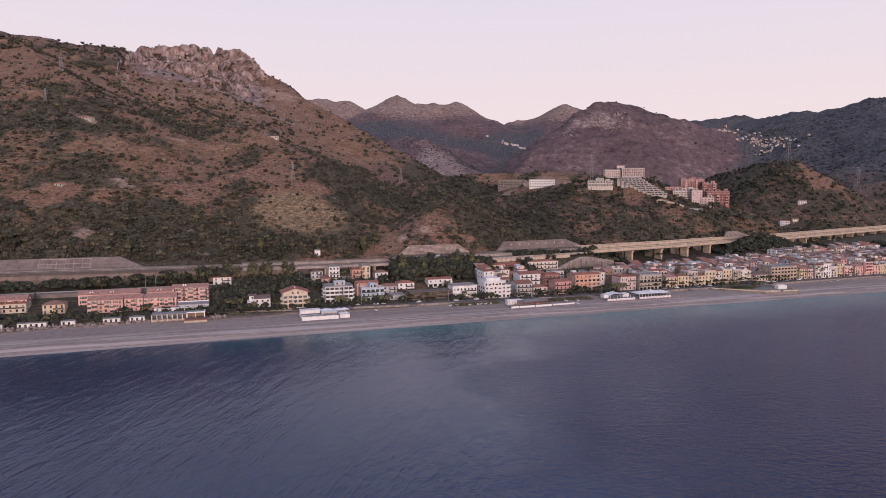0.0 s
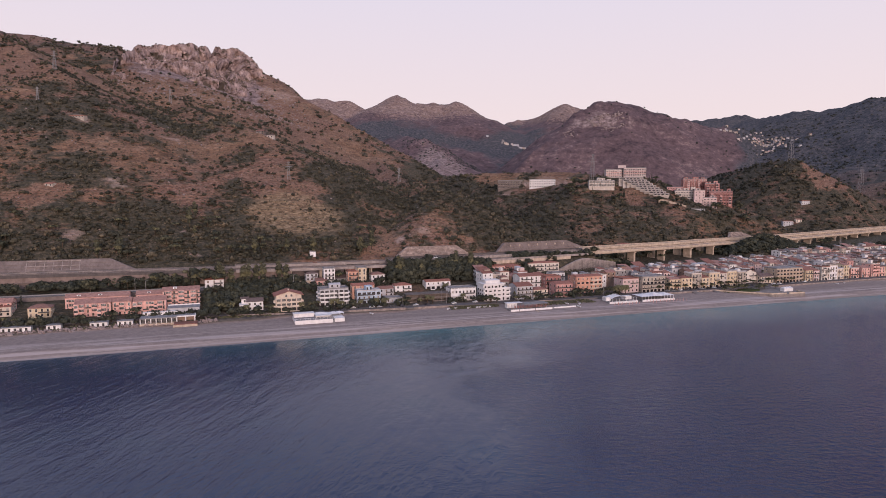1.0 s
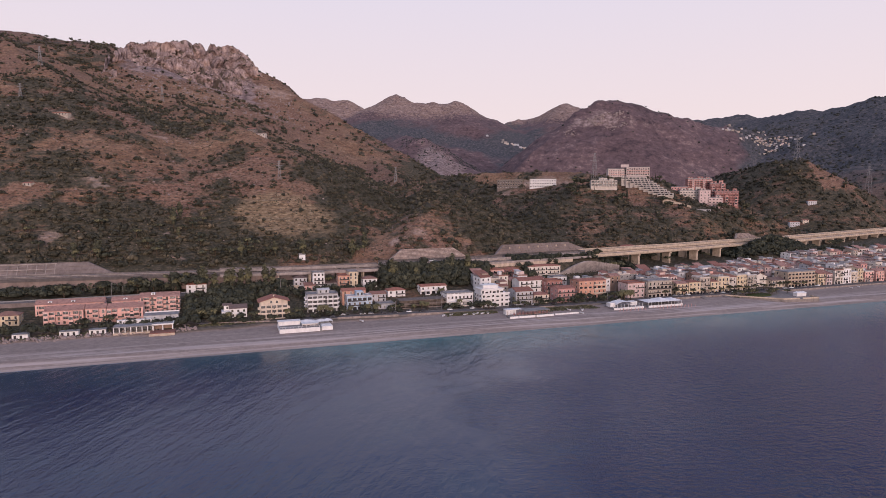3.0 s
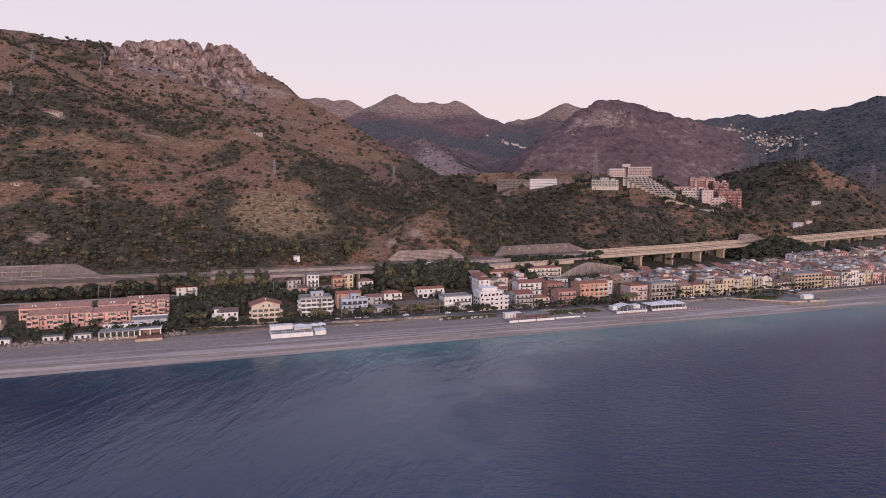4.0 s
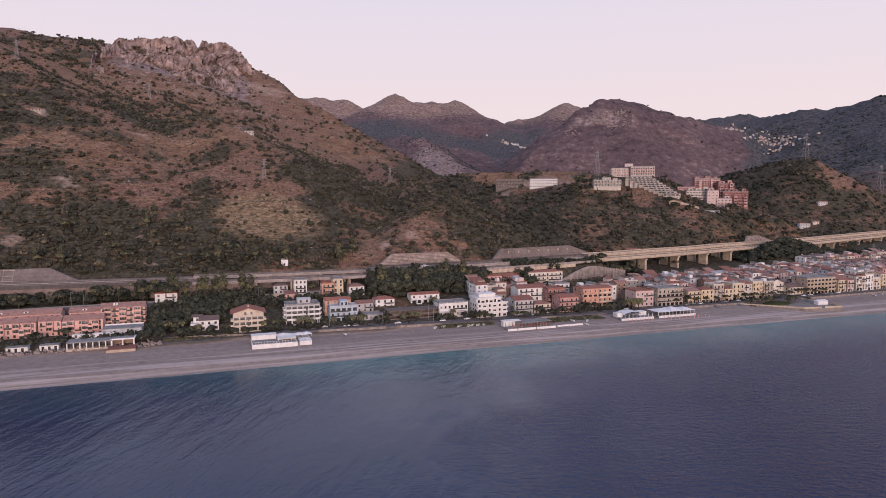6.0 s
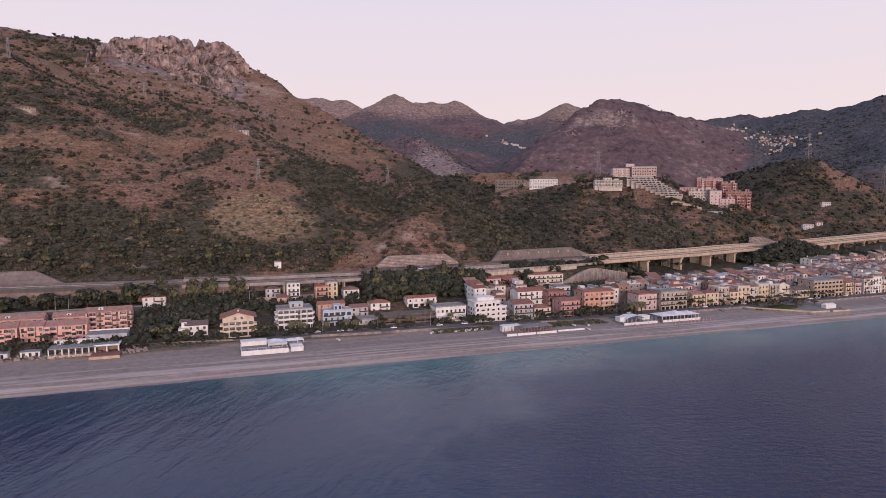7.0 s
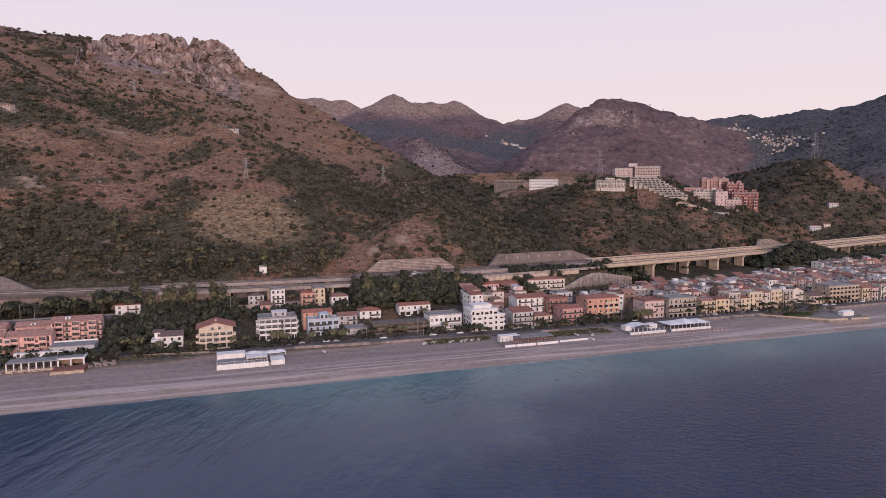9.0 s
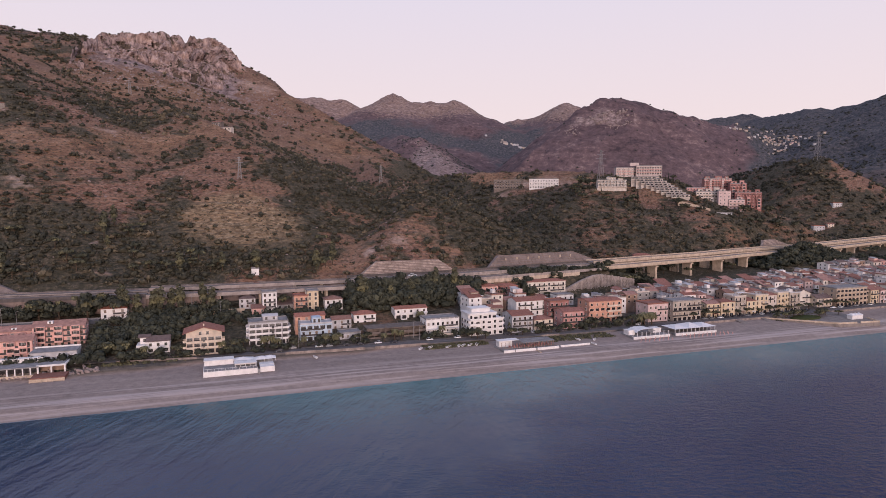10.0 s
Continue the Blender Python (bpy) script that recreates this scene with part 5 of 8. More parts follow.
# the row below the motorway
house("tower_house", "narrow white four-storey house with balconies", -121, 114, 8.5, 9, 4, "white", "flat", "tarmac_roof", bays=3, kinds=("door", "window"), z=16.8, fh=3.0, balconies=((1, -0.4, 0.4), (2, -0.4, 0.4)))
house("house", "small white house with a grey roof", -134, 121, 9.5, 9, 2, "grey_white", "hip", "slate_tile", bays=3, z=18.6)
house("house", "low pink house beside a taller white one", -128, 110, 8, 8, 1, "pink", "lean", "tile", bays=2, z=17.0, pitch=0.15)
house("house", "ochre-orange three-storey house with iron balconies", -102, 112, 9, 9, 3, "orange", "flat", "tile", bays=3, kinds=("door",), z=16.6, balconies=((1, -0.4, 0.4), (2, -0.4, 0.4)))
house("house", "tall ochre house with bare rendered side", -95, 112, 7.2, 9, 4, "yellow", "flat", "tarmac_roof", bays=2, kinds=("window", "door"), z=16.6, fh=3.0)
house("house", "white two-storey house with a dark red roof", -82, 111, 11, 9, 2, "white", "hip", "tile", bays=3, kinds=("door", "window"), z=16.4, pitch=0.35, balconies=((1, -0.3, 0.45),), fh=3.3)
house("shed", "low house with a brown tiled roof", -112, 118, 11, 10, 1, "grey", "lean", "slate_tile", bays=2, z=17.2, pitch=0.25)
house("hut", "small white square hut among trees on the slope", -126.5, 168, 5.0, 4.5, 1, "white", "flat", "tarmac_roof", bays=1, side_bays=1, kinds=("small",), fh=4.2)

# unfinished concrete frame
e = on_shore("unfinished_building", -53, 65, "unfinished brown concrete frame with empty openings", "building", z=6.3)
for f in range(3):
    bm = bmesh.new()
    block(bm, -17.5, 17.5, 0, 12, f * 3.1 - 0.3, f * 3.1)
    part("slab", bm, M["raw"], e)
for i in range(11):
    for y in (0.2, 11.6):
        if i in (4, 5) and y < 1:
            continue
        bm = bmesh.new()
        block(bm, -17.4 + i * 3.44, -17.0 + i * 3.44, y, y + 0.4, -2, 6.1 + (1.0 if i % 3 == 0 else 0))
        part("column", bm, M["raw"], e)
bm = bmesh.new()
block(bm, -17.3, 17.3, 4.5, 4.8, 0, 5.8)
part("inner_wall", bm, M["raw"], e)
for x0, x1 in ((-17.4, -10), (4, 17)):
    bm = bmesh.new()
    block(bm, x0, x1, 0.1, 0.4, 0, 1.1)
    block(bm, x0, x1, 0.1, 0.4, 3.1, 4.1)
    part("parapet", bm, M["raw"], e)

# white stepped hotel on the promenade
e = on_shore("hotel", 0, 57, "white five-storey hotel with stepped terraces and balconies", "hotel", z=5.8)
bm = bmesh.new()
block(bm, -11, 11, 0, 14, -3, 9.6)
block(bm, -11, 7, 1.5, 13.5, 9.6, 12.8)
block(bm, -8, 4, 4, 12, 12.8, 15.2)
part("wall", bm, M["white"], e)
bm = bmesh.new()
block(bm, -11.3, 7.3, 1.2, 13.8, 12.8, 13.1)
block(bm, -8.4, 4.4, 3.6, 12.4, 15.2, 15.5)
part("roof_slab", bm, M["white"], e)
for f in range(1, 5):
    balcony(e, -2 if f > 3 else 0, 0 if f < 4 else 1.5, f * 3.1 + 0.1, 18 if f > 3 else 22, 1.6, True, "white")
for f in range(4):
    for b in range(6):
        share("window", WIN["wide" if b % 2 else "door"], e, pose(-9.2 + b * (3.7 if f < 3 else 3.0), 0 if f < 3 else 1.5, f * 3.1 + 0.15))
for f in range(3):
    for b in range(3):
        share("window", WIN["wide"], e, pose(-11, 2.5 + b * 4.3, f * 3.1 + 0.9, 0, 0, -90))
        share("window", WIN["wide"], e, pose(11, 2.5 + b * 4.3, f * 3.1 + 0.9, 0, 0, 90))

# middle of the town: the buildings that stand out
house("house", "gabled house with a blank white end wall and red roof", 42, 80, 22, 13, 4, "white", "gable", "tile", bays=5, z=8.0, fh=3.0, pitch=0.28, kinds=("window", "door"), side_bays=0)
house("house", "pale three-storey house with iron balconies", 24, 57, 14, 14, 3, "grey_white", "gable", "tile", bays=4, z=5.8, fh=3.3, kinds=("door", "window"), balconies=((1, -0.45, 0.45), (2, -0.45, 0.45)), pitch=0.3)
house("house", "low cream house with a tiled roof", 39, 58, 13, 10, 2, "cream", "hip", "tile", bays=3, z=5.8, pitch=0.3)
house("house", "rose-pink three-storey house with white balconies", 60, 57, 15, 12, 3, "rose", "gable", "tile", bays=4, z=5.6, fh=3.4, kinds=("door", "window"), balconies=((1, -0.5, 0.5), (2, -0.5, 0.5)), pitch=0.25)
house("house", "brick-red house behind the promenade", 58, 72, 14, 11, 4, "red", "flat", "tile", bays=4, z=7.2, fh=3.1, kinds=("door",), balconies=((1, -0.5, 0.5), (2, -0.5, 0.5), (3, -0.5, 0.5)))
e = house("apartment_block", "large orange four-storey flats with cream balconies", 88.5, 65, 25, 14, 4, "orange", "gable", "bright_tile", bays=6, z=6.0, fh=3.4, kinds=("glass", "door"), pitch=0.14, category="apartment building", balconies=((1, -0.5, -0.02), (2, -0.5, -0.02), (3, -0.5, -0.02)), solid=True)
for f in (1, 2, 3):
    balcony(e, 6.5, 0, f * 3.4 + 0.1, 11, 1.6, True, "cream")
house("house", "square pale pink house with balconies and tiled roof", 124, 57, 16, 13, 3, "pink_white", "flat", "tile", bays=4, z=5.3, fh=3.8, kinds=("window",))
house("apartment_block", "grey-cream five-storey flats over the beach road", 145, 54, 23, 13, 4, "grey_cream", "flat", "tarmac_roof", bays=6, z=5.2, fh=3.2, kinds=("glass", "door"), balconies=((1, -0.5, 0.0), (2, -0.5, 0.5), (3, 0.0, 0.5)), category="apartment building")
house("hotel", "cream and white three-storey hotel with many balconies", 80, 129, 32, 13, 3, "cream_pale", "hip", "bright_tile", bays=8, z=14.0, fh=3.5, kinds=("door", "window"), pitch=0.15, category="hotel", balconies=((1, -0.45, 0.0), (2, -0.45, 0.0), (1, 0.1, 0.45), (2, 0.1, 0.45)))
house("house", "salmon house with a red roof below the motorway", 31, 124, 14, 10, 2, "pink", "hip", "bright_tile", bays=4, z=17, fh=3.4, pitch=0.25)
house("house", "dark salmon house with a red roof below the motorway", 47, 125, 14, 10, 2, "red", "hip", "bright_tile", bays=4, z=17, fh=3.2, pitch=0.25)
house("house", "white house with a grey side wall in the back row", 82, 105, 13, 10, 2, "white", "flat", "tarmac_roof", bays=3, z=10.8, fh=3.4)
house("house", "cream gabled hall with a plain end wall", 262, 66, 16, 20, 3, "cream_pale", "front_gable", "slate_tile", bays=2, z=5.8, fh=3.0, pitch=0.4, side_bays=0)
house("house", "low house with a brown roof near the jetty", 277, 60, 15, 11, 2, "cream", "gable", "slate_tile", bays=4, z=5.5, pitch=0.4)
e = house("apartment_block", "ochre apartment block with long balconies and roof terrace", 302, 58, 32, 15, 4, "ochre_dark", "flat", "tarmac_roof", bays=8, z=5.2, fh=3.3, kinds=("glass",), category="apartment building", balconies=((1, -0.5, 0.5), (2, -0.5, 0.5), (3, -0.5, 0.5)), solid=True)
# ---------------------------------------------------------------- rows of the town behind the promenade
TAKEN = []


def claim(u0, u1, v0, v1):
    TAKEN.append((u0, u1, v0, v1))


for a in ((-15, 15, 50, 74), (10, 36, 50, 74), (28, 56, 50, 96), (48, 72, 50, 86), (74, 104, 58, 82), (112, 136, 50, 74), (132, 160, 48, 70), (60, 100, 122, 146),
          (20, 58, 120, 140), (72, 92, 100, 118), (94, 175, 122, 152), (250, 320, 50, 90), (-16, -2, 90, 110)):
    claim(*a)
WALLS = ["white", "grey_white", "white", "pink", "white", "rose", "grey_cream", "cream_pale", "white_warm", "grey", "grey_white", "white", "white_warm", "pink_white", "pink_white", "brown"]
FRONT = ["cream", "yellow", "white_warm", "pink", "cream_pale", "yellow", "orange", "white", "yellow", "pink_white", "pink", "grey_cream"]
WORDS = {"white": "white", "grey_white": "grey-white", "cream": "cream", "pink": "salmon-pink", "yellow": "ochre-yellow", "orange": "orange", "rose": "rose-pink", "grey_cream": "grey-cream", "cream_pale": "pale cream", "brown": "brown", "grey": "bare grey cement", "red": "brick-red", "white_warm": "warm white", "pink_white": "pinkish white"}
ROOFS = [("flat", "tarmac_roof", "flat grey roof"), ("gable", "tile", "terracotta roof"), ("flat", "white_warm", "whitish roof terrace"), ("gable", "rose_tile", "faded pink tiled roof"), ("hip", "tile", "tiled hip roof"), ("flat", "grey_white", "pale roof terrace"),
         ("lean", "rose_tile", "sloping tiled roof"), ("gable", "slate_tile", "brown tiled roof"), ("flat", "terrace_tile", "red-tiled roof terrace"), ("lean", "tile", "sloping tiled roof")]


def roof_clutter(e, w, d, h, r):
    """What stands on a flat roof: stair head, tanks, a pergola, aerials, a low party wall."""
    x, y = r.uniform(-w * 0.25, w * 0.25), r.uniform(d * 0.4, d * 0.75)
    if r.random() < 0.75:
        bm = bmesh.new()
        a, b = r.uniform(1.2, 2.2), r.uniform(1.2, 2.4)
        block(bm, x - a, x + a, y - b, y + b, h + 0.2, h + r.uniform(2.3, 2.9))
        part("stair_head", bm, M[r.choice(["white", "grey_white", "cream", "white_warm", "pink_white"])], e)
    if r.random() < 0.6:
        bm = bmesh.new()
        tx, ty = r.uniform(-w * 0.4, w * 0.4), r.uniform(d * 0.2, d * 0.8)
        tube(bm, (tx, ty, h + 0.3), (tx, ty, h + 1.6), 0.6, 0.6, 8)
        part("water_tank", bm, M[r.choice(["metal", "grey_white"])], e)
    if r.random() < 0.45:
        bm = bmesh.new()
        px = -w * 0.46 if x > 0 else w * 0.06
        for k in range(3):
            for q in (0.4, d * 0.36):
                block(bm, px + k * w * 0.19, px + k * w * 0.19 + 0.14, q, q + 0.14, h + 0.25, h + 2.5)
        block(bm, px - 0.2, px + w * 0.4 + 0.3, 0.2, d * 0.38, h + 2.5, h + 2.65, 1)
        part("pergola", bm, [M["brown"], M[r.choice(["canvas", "brown", "tile", "slate_tile", "metal"])]], e)
    if r.random() < 0.5:
        bm = bmesh.new()
        ax = r.uniform(-w * 0.4, w * 0.4)
        tube(bm, (ax, d * 0.5, h + 0.2), (ax, d * 0.5, h + 4.6), 0.06, 0.05, 4)
        for k in range(3):
            tube(bm, (ax - 0.7, d * 0.5, h + 3.4 + 0.5 * k), (ax + 0.7, d * 0.5, h + 3.4 + 0.5 * k), 0.04, 0.04, 3)
        part("aerial", bm, M["metal"], e)
    if r.random() < 0.4:
        bm = bmesh.new()
        side = r.choice([-1, 1]) * (w / 2 - 0.15)
        block(bm, side - 0.12, side + 0.12, d * 0.2, d * 0.95, h + 0.2, h + r.uniform(1.4, 2.4))
        part("party_wall", bm, M[r.choice(["white", "grey", "white_warm", "pink_white"])], e)


def town_row(r, v_of, u0, u1, lo, hi, front, depth):
    u, i = u0, 0
    while u < u1:
        w = r.uniform(6.5, 11.5) if front else r.uniform(6.0, 10.5)
        v = v_of(u + w / 2) + (r.uniform(-0.5, 0.9) if front else r.uniform(-2.2, 2.2))
        if r.random() < 0.06 or any(a - 1 < u + w and u < b + 1 and c - 1 < v + depth and v < dd + 1 for a, b, c, dd in TAKEN):
            u += 3.0
            continue
        fl = r.randint(lo, hi)
        wall = FRONT[(i * 5 + r.randint(0, 2)) % len(FRONT)] if front else r.choice(WALLS)
        roof, tile, words = ROOFS[r.randrange(len(ROOFS))]
        d = depth * r.uniform(0.85, 1.0)
        bal = []
        if front or r.random() < 0.35:
            for f in range(1, fl):
                if r.random() < 0.75:
                    bal.append((f, -0.45, 0.45) if r.random() < 0.5 else (f, -0.4, -0.05) if r.random() < 0.5 else (f, 0.05, 0.42))
        e = house("town_house", f"{WORDS[wall]} {('two', 'two', 'two', 'three', 'four', 'five')[fl]}-storey town house with {words}", u + w / 2, v, w - 0.05, d, fl, wall, roof, tile, fh=r.uniform(3.0, 3.4), bays=max(2, round(w / (3.7 if front else 4.6))),
                  side_bays=2 if front else 1, kinds=r.choice([("door", "window"), ("window",), ("shuttered", "door"), ("door",)]), balconies=bal, solid=r.random() < 0.4, pitch=r.uniform(0.22, 0.36), over=0.3,
                  group="front row of the town" if front else "houses of the town", low=0 if front else max(0, fl - 2), joined=not front, sides=("left", "right") if front else ("left",), turn=r.uniform(-4, 4) if front else r.uniform(-8, 8))
        if front:
            for k in range(max(1, int(w // 3.6))):
                if r.random() < 0.6:
                    share("shop_opening", WIN["glass"], e, pose(-w / 2 + 2.0 + 3.4 * k, -0.06, 0.12))
            if r.random() < 0.4:
                bm = bmesh.new()
                a = r.uniform(-w * 0.3, 0.0)
                hull(bm, [(a, 0, 3.0), (a + w * 0.35, 0, 3.0), (a + w * 0.35, -1.7, 2.4), (a, -1.7, 2.4), (a, 0, 3.08), (a + w * 0.35, 0, 3.08), (a + w * 0.35, -1.7, 2.48), (a, -1.7, 2.48)],
                     [(0, 1, 2, 3), (7, 6, 5, 4), (3, 2, 6, 7), (0, 3, 7, 4), (1, 5, 6, 2), (0, 4, 5, 1)])
                part("awning", bm, M[r.choice(["canvas", "red", "lawn", "brown"])], e)
        if roof != "flat" and r.random() < 0.5:
            chimney(e, r.uniform(-w * 0.3, w * 0.3), d * 0.62, fl * 3.2 + 1.6)
        if front and r.random() < 0.25:
            for f in range(1, fl):
                for k in (-0.25, 0.25) if w > 10 else (r.choice([-0.2, 0.2]),):
                    loggia(e, k * w, f * 3.2 + 0.1, min(4.2, w * 0.36), 2.8, wall, 1.5)
        if not front and r.random() < 0.45:
            # an upper room set back on the roof, with its own tiles
            k, s = r.uniform(0.35, 0.6), r.choice([-1, 1])
            hh = fl * 3.2
            bm = bmesh.new()
            block(bm, s * w * 0.2 - w * k / 2, s * w * 0.2 + w * k / 2, d * 0.35, d * 0.9, hh, hh + 3.0)
            part("upper_room", bm, M[r.choice(WALLS)], e)
            bm = bmesh.new()
            hull(bm, [(s * w * 0.2 - w * k / 2 - 0.3, d * 0.3, hh + 2.9), (s * w * 0.2 + w * k / 2 + 0.3, d * 0.3, hh + 2.9), (s * w * 0.2 + w * k / 2 + 0.3, d * 0.95, hh + 3.7), (s * w * 0.2 - w * k / 2 - 0.3, d * 0.95, hh + 3.7),
                      (s * w * 0.2 - w * k / 2 - 0.3, d * 0.3, hh + 3.1), (s * w * 0.2 + w * k / 2 + 0.3, d * 0.3, hh + 3.1), (s * w * 0.2 + w * k / 2 + 0.3, d * 0.95, hh + 3.9), (s * w * 0.2 - w * k / 2 - 0.3, d * 0.95, hh + 3.9)],
                 [(3, 2, 1, 0), (4, 5, 6, 7), (0, 1, 5, 4), (1, 2, 6, 5), (2, 3, 7, 6), (3, 0, 4, 7)])
            part("upper_roof", bm, M[r.choice(["tile", "tarmac_roof", "slate_tile", "grey_white"])], e)
        if roof == "flat":
            roof_clutter(e, w, d, fl * 3.2 + 0.3, r)
        u += w + (0.3 if r.random() < 0.85 else 4.5)
        i += 1


r = random.Random(5)
town_row(r, lambda u: float(prom_v(u)) + 12, 160, 520, 3, 4, True, 12)
for k, (u0, lo, hi) in enumerate(((8, 2, 4), (-6, 2, 4), (-8, 2, 3), (105, 1, 2), (172, 1, 2), (300, 1, 2), (390, 2, 3))):
    off = 26 + 13.0 * k
    town_row(r, lambda u, off=off: float(prom_v(u)) + off + 2 * math.sin(u * 0.05), max(u0, -10), 560, lo, hi, False, 12)
# ---------------------------------------------------------------- hotels on the hill, lone houses, far villages
def placed(name, label, x, y, z, turn, category, group=""):
    return thing(name, x, y, z, turn, label, category, group)


def facade(e, w, d, h, wall, floors, bays, kinds=("door",), sink=8.0, roof="flat", tile="tarmac_roof", base=0.5, pitch=0.3, dx=0.0):
    """Body, roof and window rows of a plain block, shifted sideways by dx."""
    made = [body_part(e, w, d, h, wall, roof, 0.4, pitch, sink), roof_part(e, roof, w, d, h, 0.4, pitch, M[tile])]
    if dx:
        for ob in made:
            ob.matrix_basis = pose(dx, 0, 0)
    fh = h / floors
    for f in range(floors):
        for b in range(bays):
            k = kinds[(f + b) % len(kinds)]
            share("window", WIN[k], e, pose(dx - w / 2 + w * (b + 0.5) / bays, 0, f * fh + base))
    return e


e = facade(placed("hill_house", "white square building with three rows of arched windows", 16, 1045, 97.4, 0, "building"), 41, 14, 12.6, "white", 3, 11, ("wide", "door"))
for f in (1, 2):
    balcony(e, 0, 0, f * 4.2, 41, 1.2, True, "white")
facade(placed("ruined_house", "brown ruined building with empty windows", -36, 1060, 96.8, 0, "building"), 40, 12, 12, "raw", 3, 10, ("wide",))

e = placed("hotel", "long cream hilltop hotel with tall bays and flat roof", 124, 1010, 112.5, 4, "hotel")
facade(e, 26.5, 14, 11.4, "hotel", 3, 8, ("wide", "door"))
for i in range(8):
    bm = bmesh.new()
    block(bm, -12.5 + i * 3.3, -9.95 + i * 3.3, -0.25, -0.02, 2.6, 4.0)
    block(bm, -12.5 + i * 3.3, -9.95 + i * 3.3, -0.25, -0.02, 6.4, 7.8)
    part("spandrel", bm, M["rose"], e)
for i in range(9):
    bm = bmesh.new()
    block(bm, -13.2 + i * 3.3, -12.6 + i * 3.3, -0.8, 0.1, -3, 11.7)
    part("pilaster", bm, M["white_warm"], e)
e = placed("hotel", "long cream hilltop hotel wing with pale pilasters and red bays", 153, 1005, 114.5, -2, "hotel")
facade(e, 32.5, 14, 11.6, "hotel", 3, 10, ("wide", "door"))
for i in range(10):
    bm = bmesh.new()
    block(bm, -15.6 + i * 3.2, -13.2 + i * 3.2, -0.25, -0.02, 2.6, 4.0)
    block(bm, -15.6 + i * 3.2, -13.2 + i * 3.2, -0.25, -0.02, 6.4, 7.8)
    part("spandrel", bm, M["rose"], e)
for i in range(11):
    bm = bmesh.new()
    block(bm, -16.3 + i * 3.2, -15.7 + i * 3.2, -0.9, 0.1, -3, 11.9)
    part("pilaster", bm, M["white_warm"], e)
bm = bmesh.new()
block(bm, -24, -13, 2, 9, 11.8, 16)
part("lift_house", bm, M["hotel"], e)
e = placed("hotel_annexe", "grey-white annexe with rows of dark arched loggias on the hillside", 98.5, 947, 97.6, 4, "hotel")
facade(e, 36, 10, 8.6, "white_warm", 2, 5, ("small",), 5)
for f in range(2):
    for k in range(9):
        loggia(e, -16 + 4 * k, f * 4.2 + 0.1, 3.7, 3.9, "white_warm", 1.6)
bm = bmesh.new()
block(bm, -6, 5, 3, 9, 8.8, 12.2)
block(bm, 8, 14, 4, 9, 8.8, 11.0)
upper = part("upper_storey", bm, M["white_warm"], e)
for x in (-4, -0.5, 3):
    share("window", WIN["wide"], upper, pose(x, 3, 9.6))
roof_ob = roof_part(e, "front_gable", 6, 6, 0, 0.3, 0.5, M["grey_white"])
roof_ob.matrix_basis = pose(-3, 3, 12.2)

TERR = [(142 + 4.6 * i, 969 - 4.3 * i, 107.5 - 2.85 * i, 34 - 1.6 * i, 3.3) for i in range(9)]
for x, y, z, w, h in TERR:
    e = placed("terraced_flats", "stepped white hillside flats with long planted terraces", x, y, z, -12, "apartment building", "stepped terraces")
    facade(e, w, 10, h, "white_warm", 1, max(4, int(w / 3.0)), ("wide", "door"), 9)
    balcony(e, 0, 0, 0.1, w, 2.2, True, "white_warm")
    for k in range(int(w // 5)):
        loggia(e, -w / 2 + 2.6 + 5 * k, 0.2, 3.4, 2.9, "white_warm", 1.3)

e = facade(placed("apartment_block", "brick-red hillside flats with arcaded balconies", 239, 1000, 97, 0, "apartment building"), 34, 13, 12, "red", 4, 9, ("wide",), 14)
for f in (1, 2, 3):
    balcony(e, 0, 0, f * 3.0, 34, 1.2, True, "rose")
    for k in range(9):
        loggia(e, -15.1 + 3.78 * k, f * 3.0 - 2.6, 3.0, 2.6, "red", 1.6)
roof_rooms(e, ((-12, 7, 3, 2.5, 2.6), (2, 8, 4, 3, 3.0), (12, 7, 2.5, 2.5, 2.4)), 12.2, "red", "rose_tile")
bays_out(e, 34, 12, "rose", ((-9.4, 3.2, 0.95), (5.7, 3.2, 0.95)), 4, 2.2)
e = facade(placed("apartment_block", "brick-red flats with framed loggias", 260, 985, 84, -6, "apartment building"), 20, 13, 18, "red", 5, 5, ("wide",), 14)
roof_rooms(e, ((-5, 6, 3.5, 3, 2.8), (5, 7, 2.5, 2.5, 4.2)), 18.2, "rose", "rose_tile")
bays_out(e, 20, 18, "rose", ((-6, 3.6, 0.8), (6, 3.6, 1.05)), 5, 2.6)
for f in (1, 2, 3, 4):
    for k in range(5):
        loggia(e, -8 + 4 * k, f * 3.6 - 1.6, 3.0, 3.2, "red", 1.6)
    balcony(e, 0, 0, f * 3.6, 20, 0.9, True, "rose")
e = facade(placed("apartment_block", "lower brick-red flats with framed loggias", 269, 974, 72.5, -8, "apartment building"), 31, 13, 18.5, "red", 5, 8, ("wide",), 14)
roof_rooms(e, ((-10, 6, 3, 3, 2.8), (0, 7, 3.5, 2.5, 2.6), (11, 6, 2.5, 2.5, 3.6)), 18.7, "red", "rose_tile")
bays_out(e, 31, 18.5, "rose", ((-11.6, 3.6, 0.85), (0.0, 3.6, 0.7), (12, 3.6, 0.6)), 5, 2.8)
for f in (1, 2, 3, 4):
    for k in range(8):
        loggia(e, -13.6 + 3.9 * k, f * 3.7 - 1.6, 3.0, 3.2, "red", 1.6)
    balcony(e, 0, 0, f * 3.7, 31, 0.9, True, "rose")
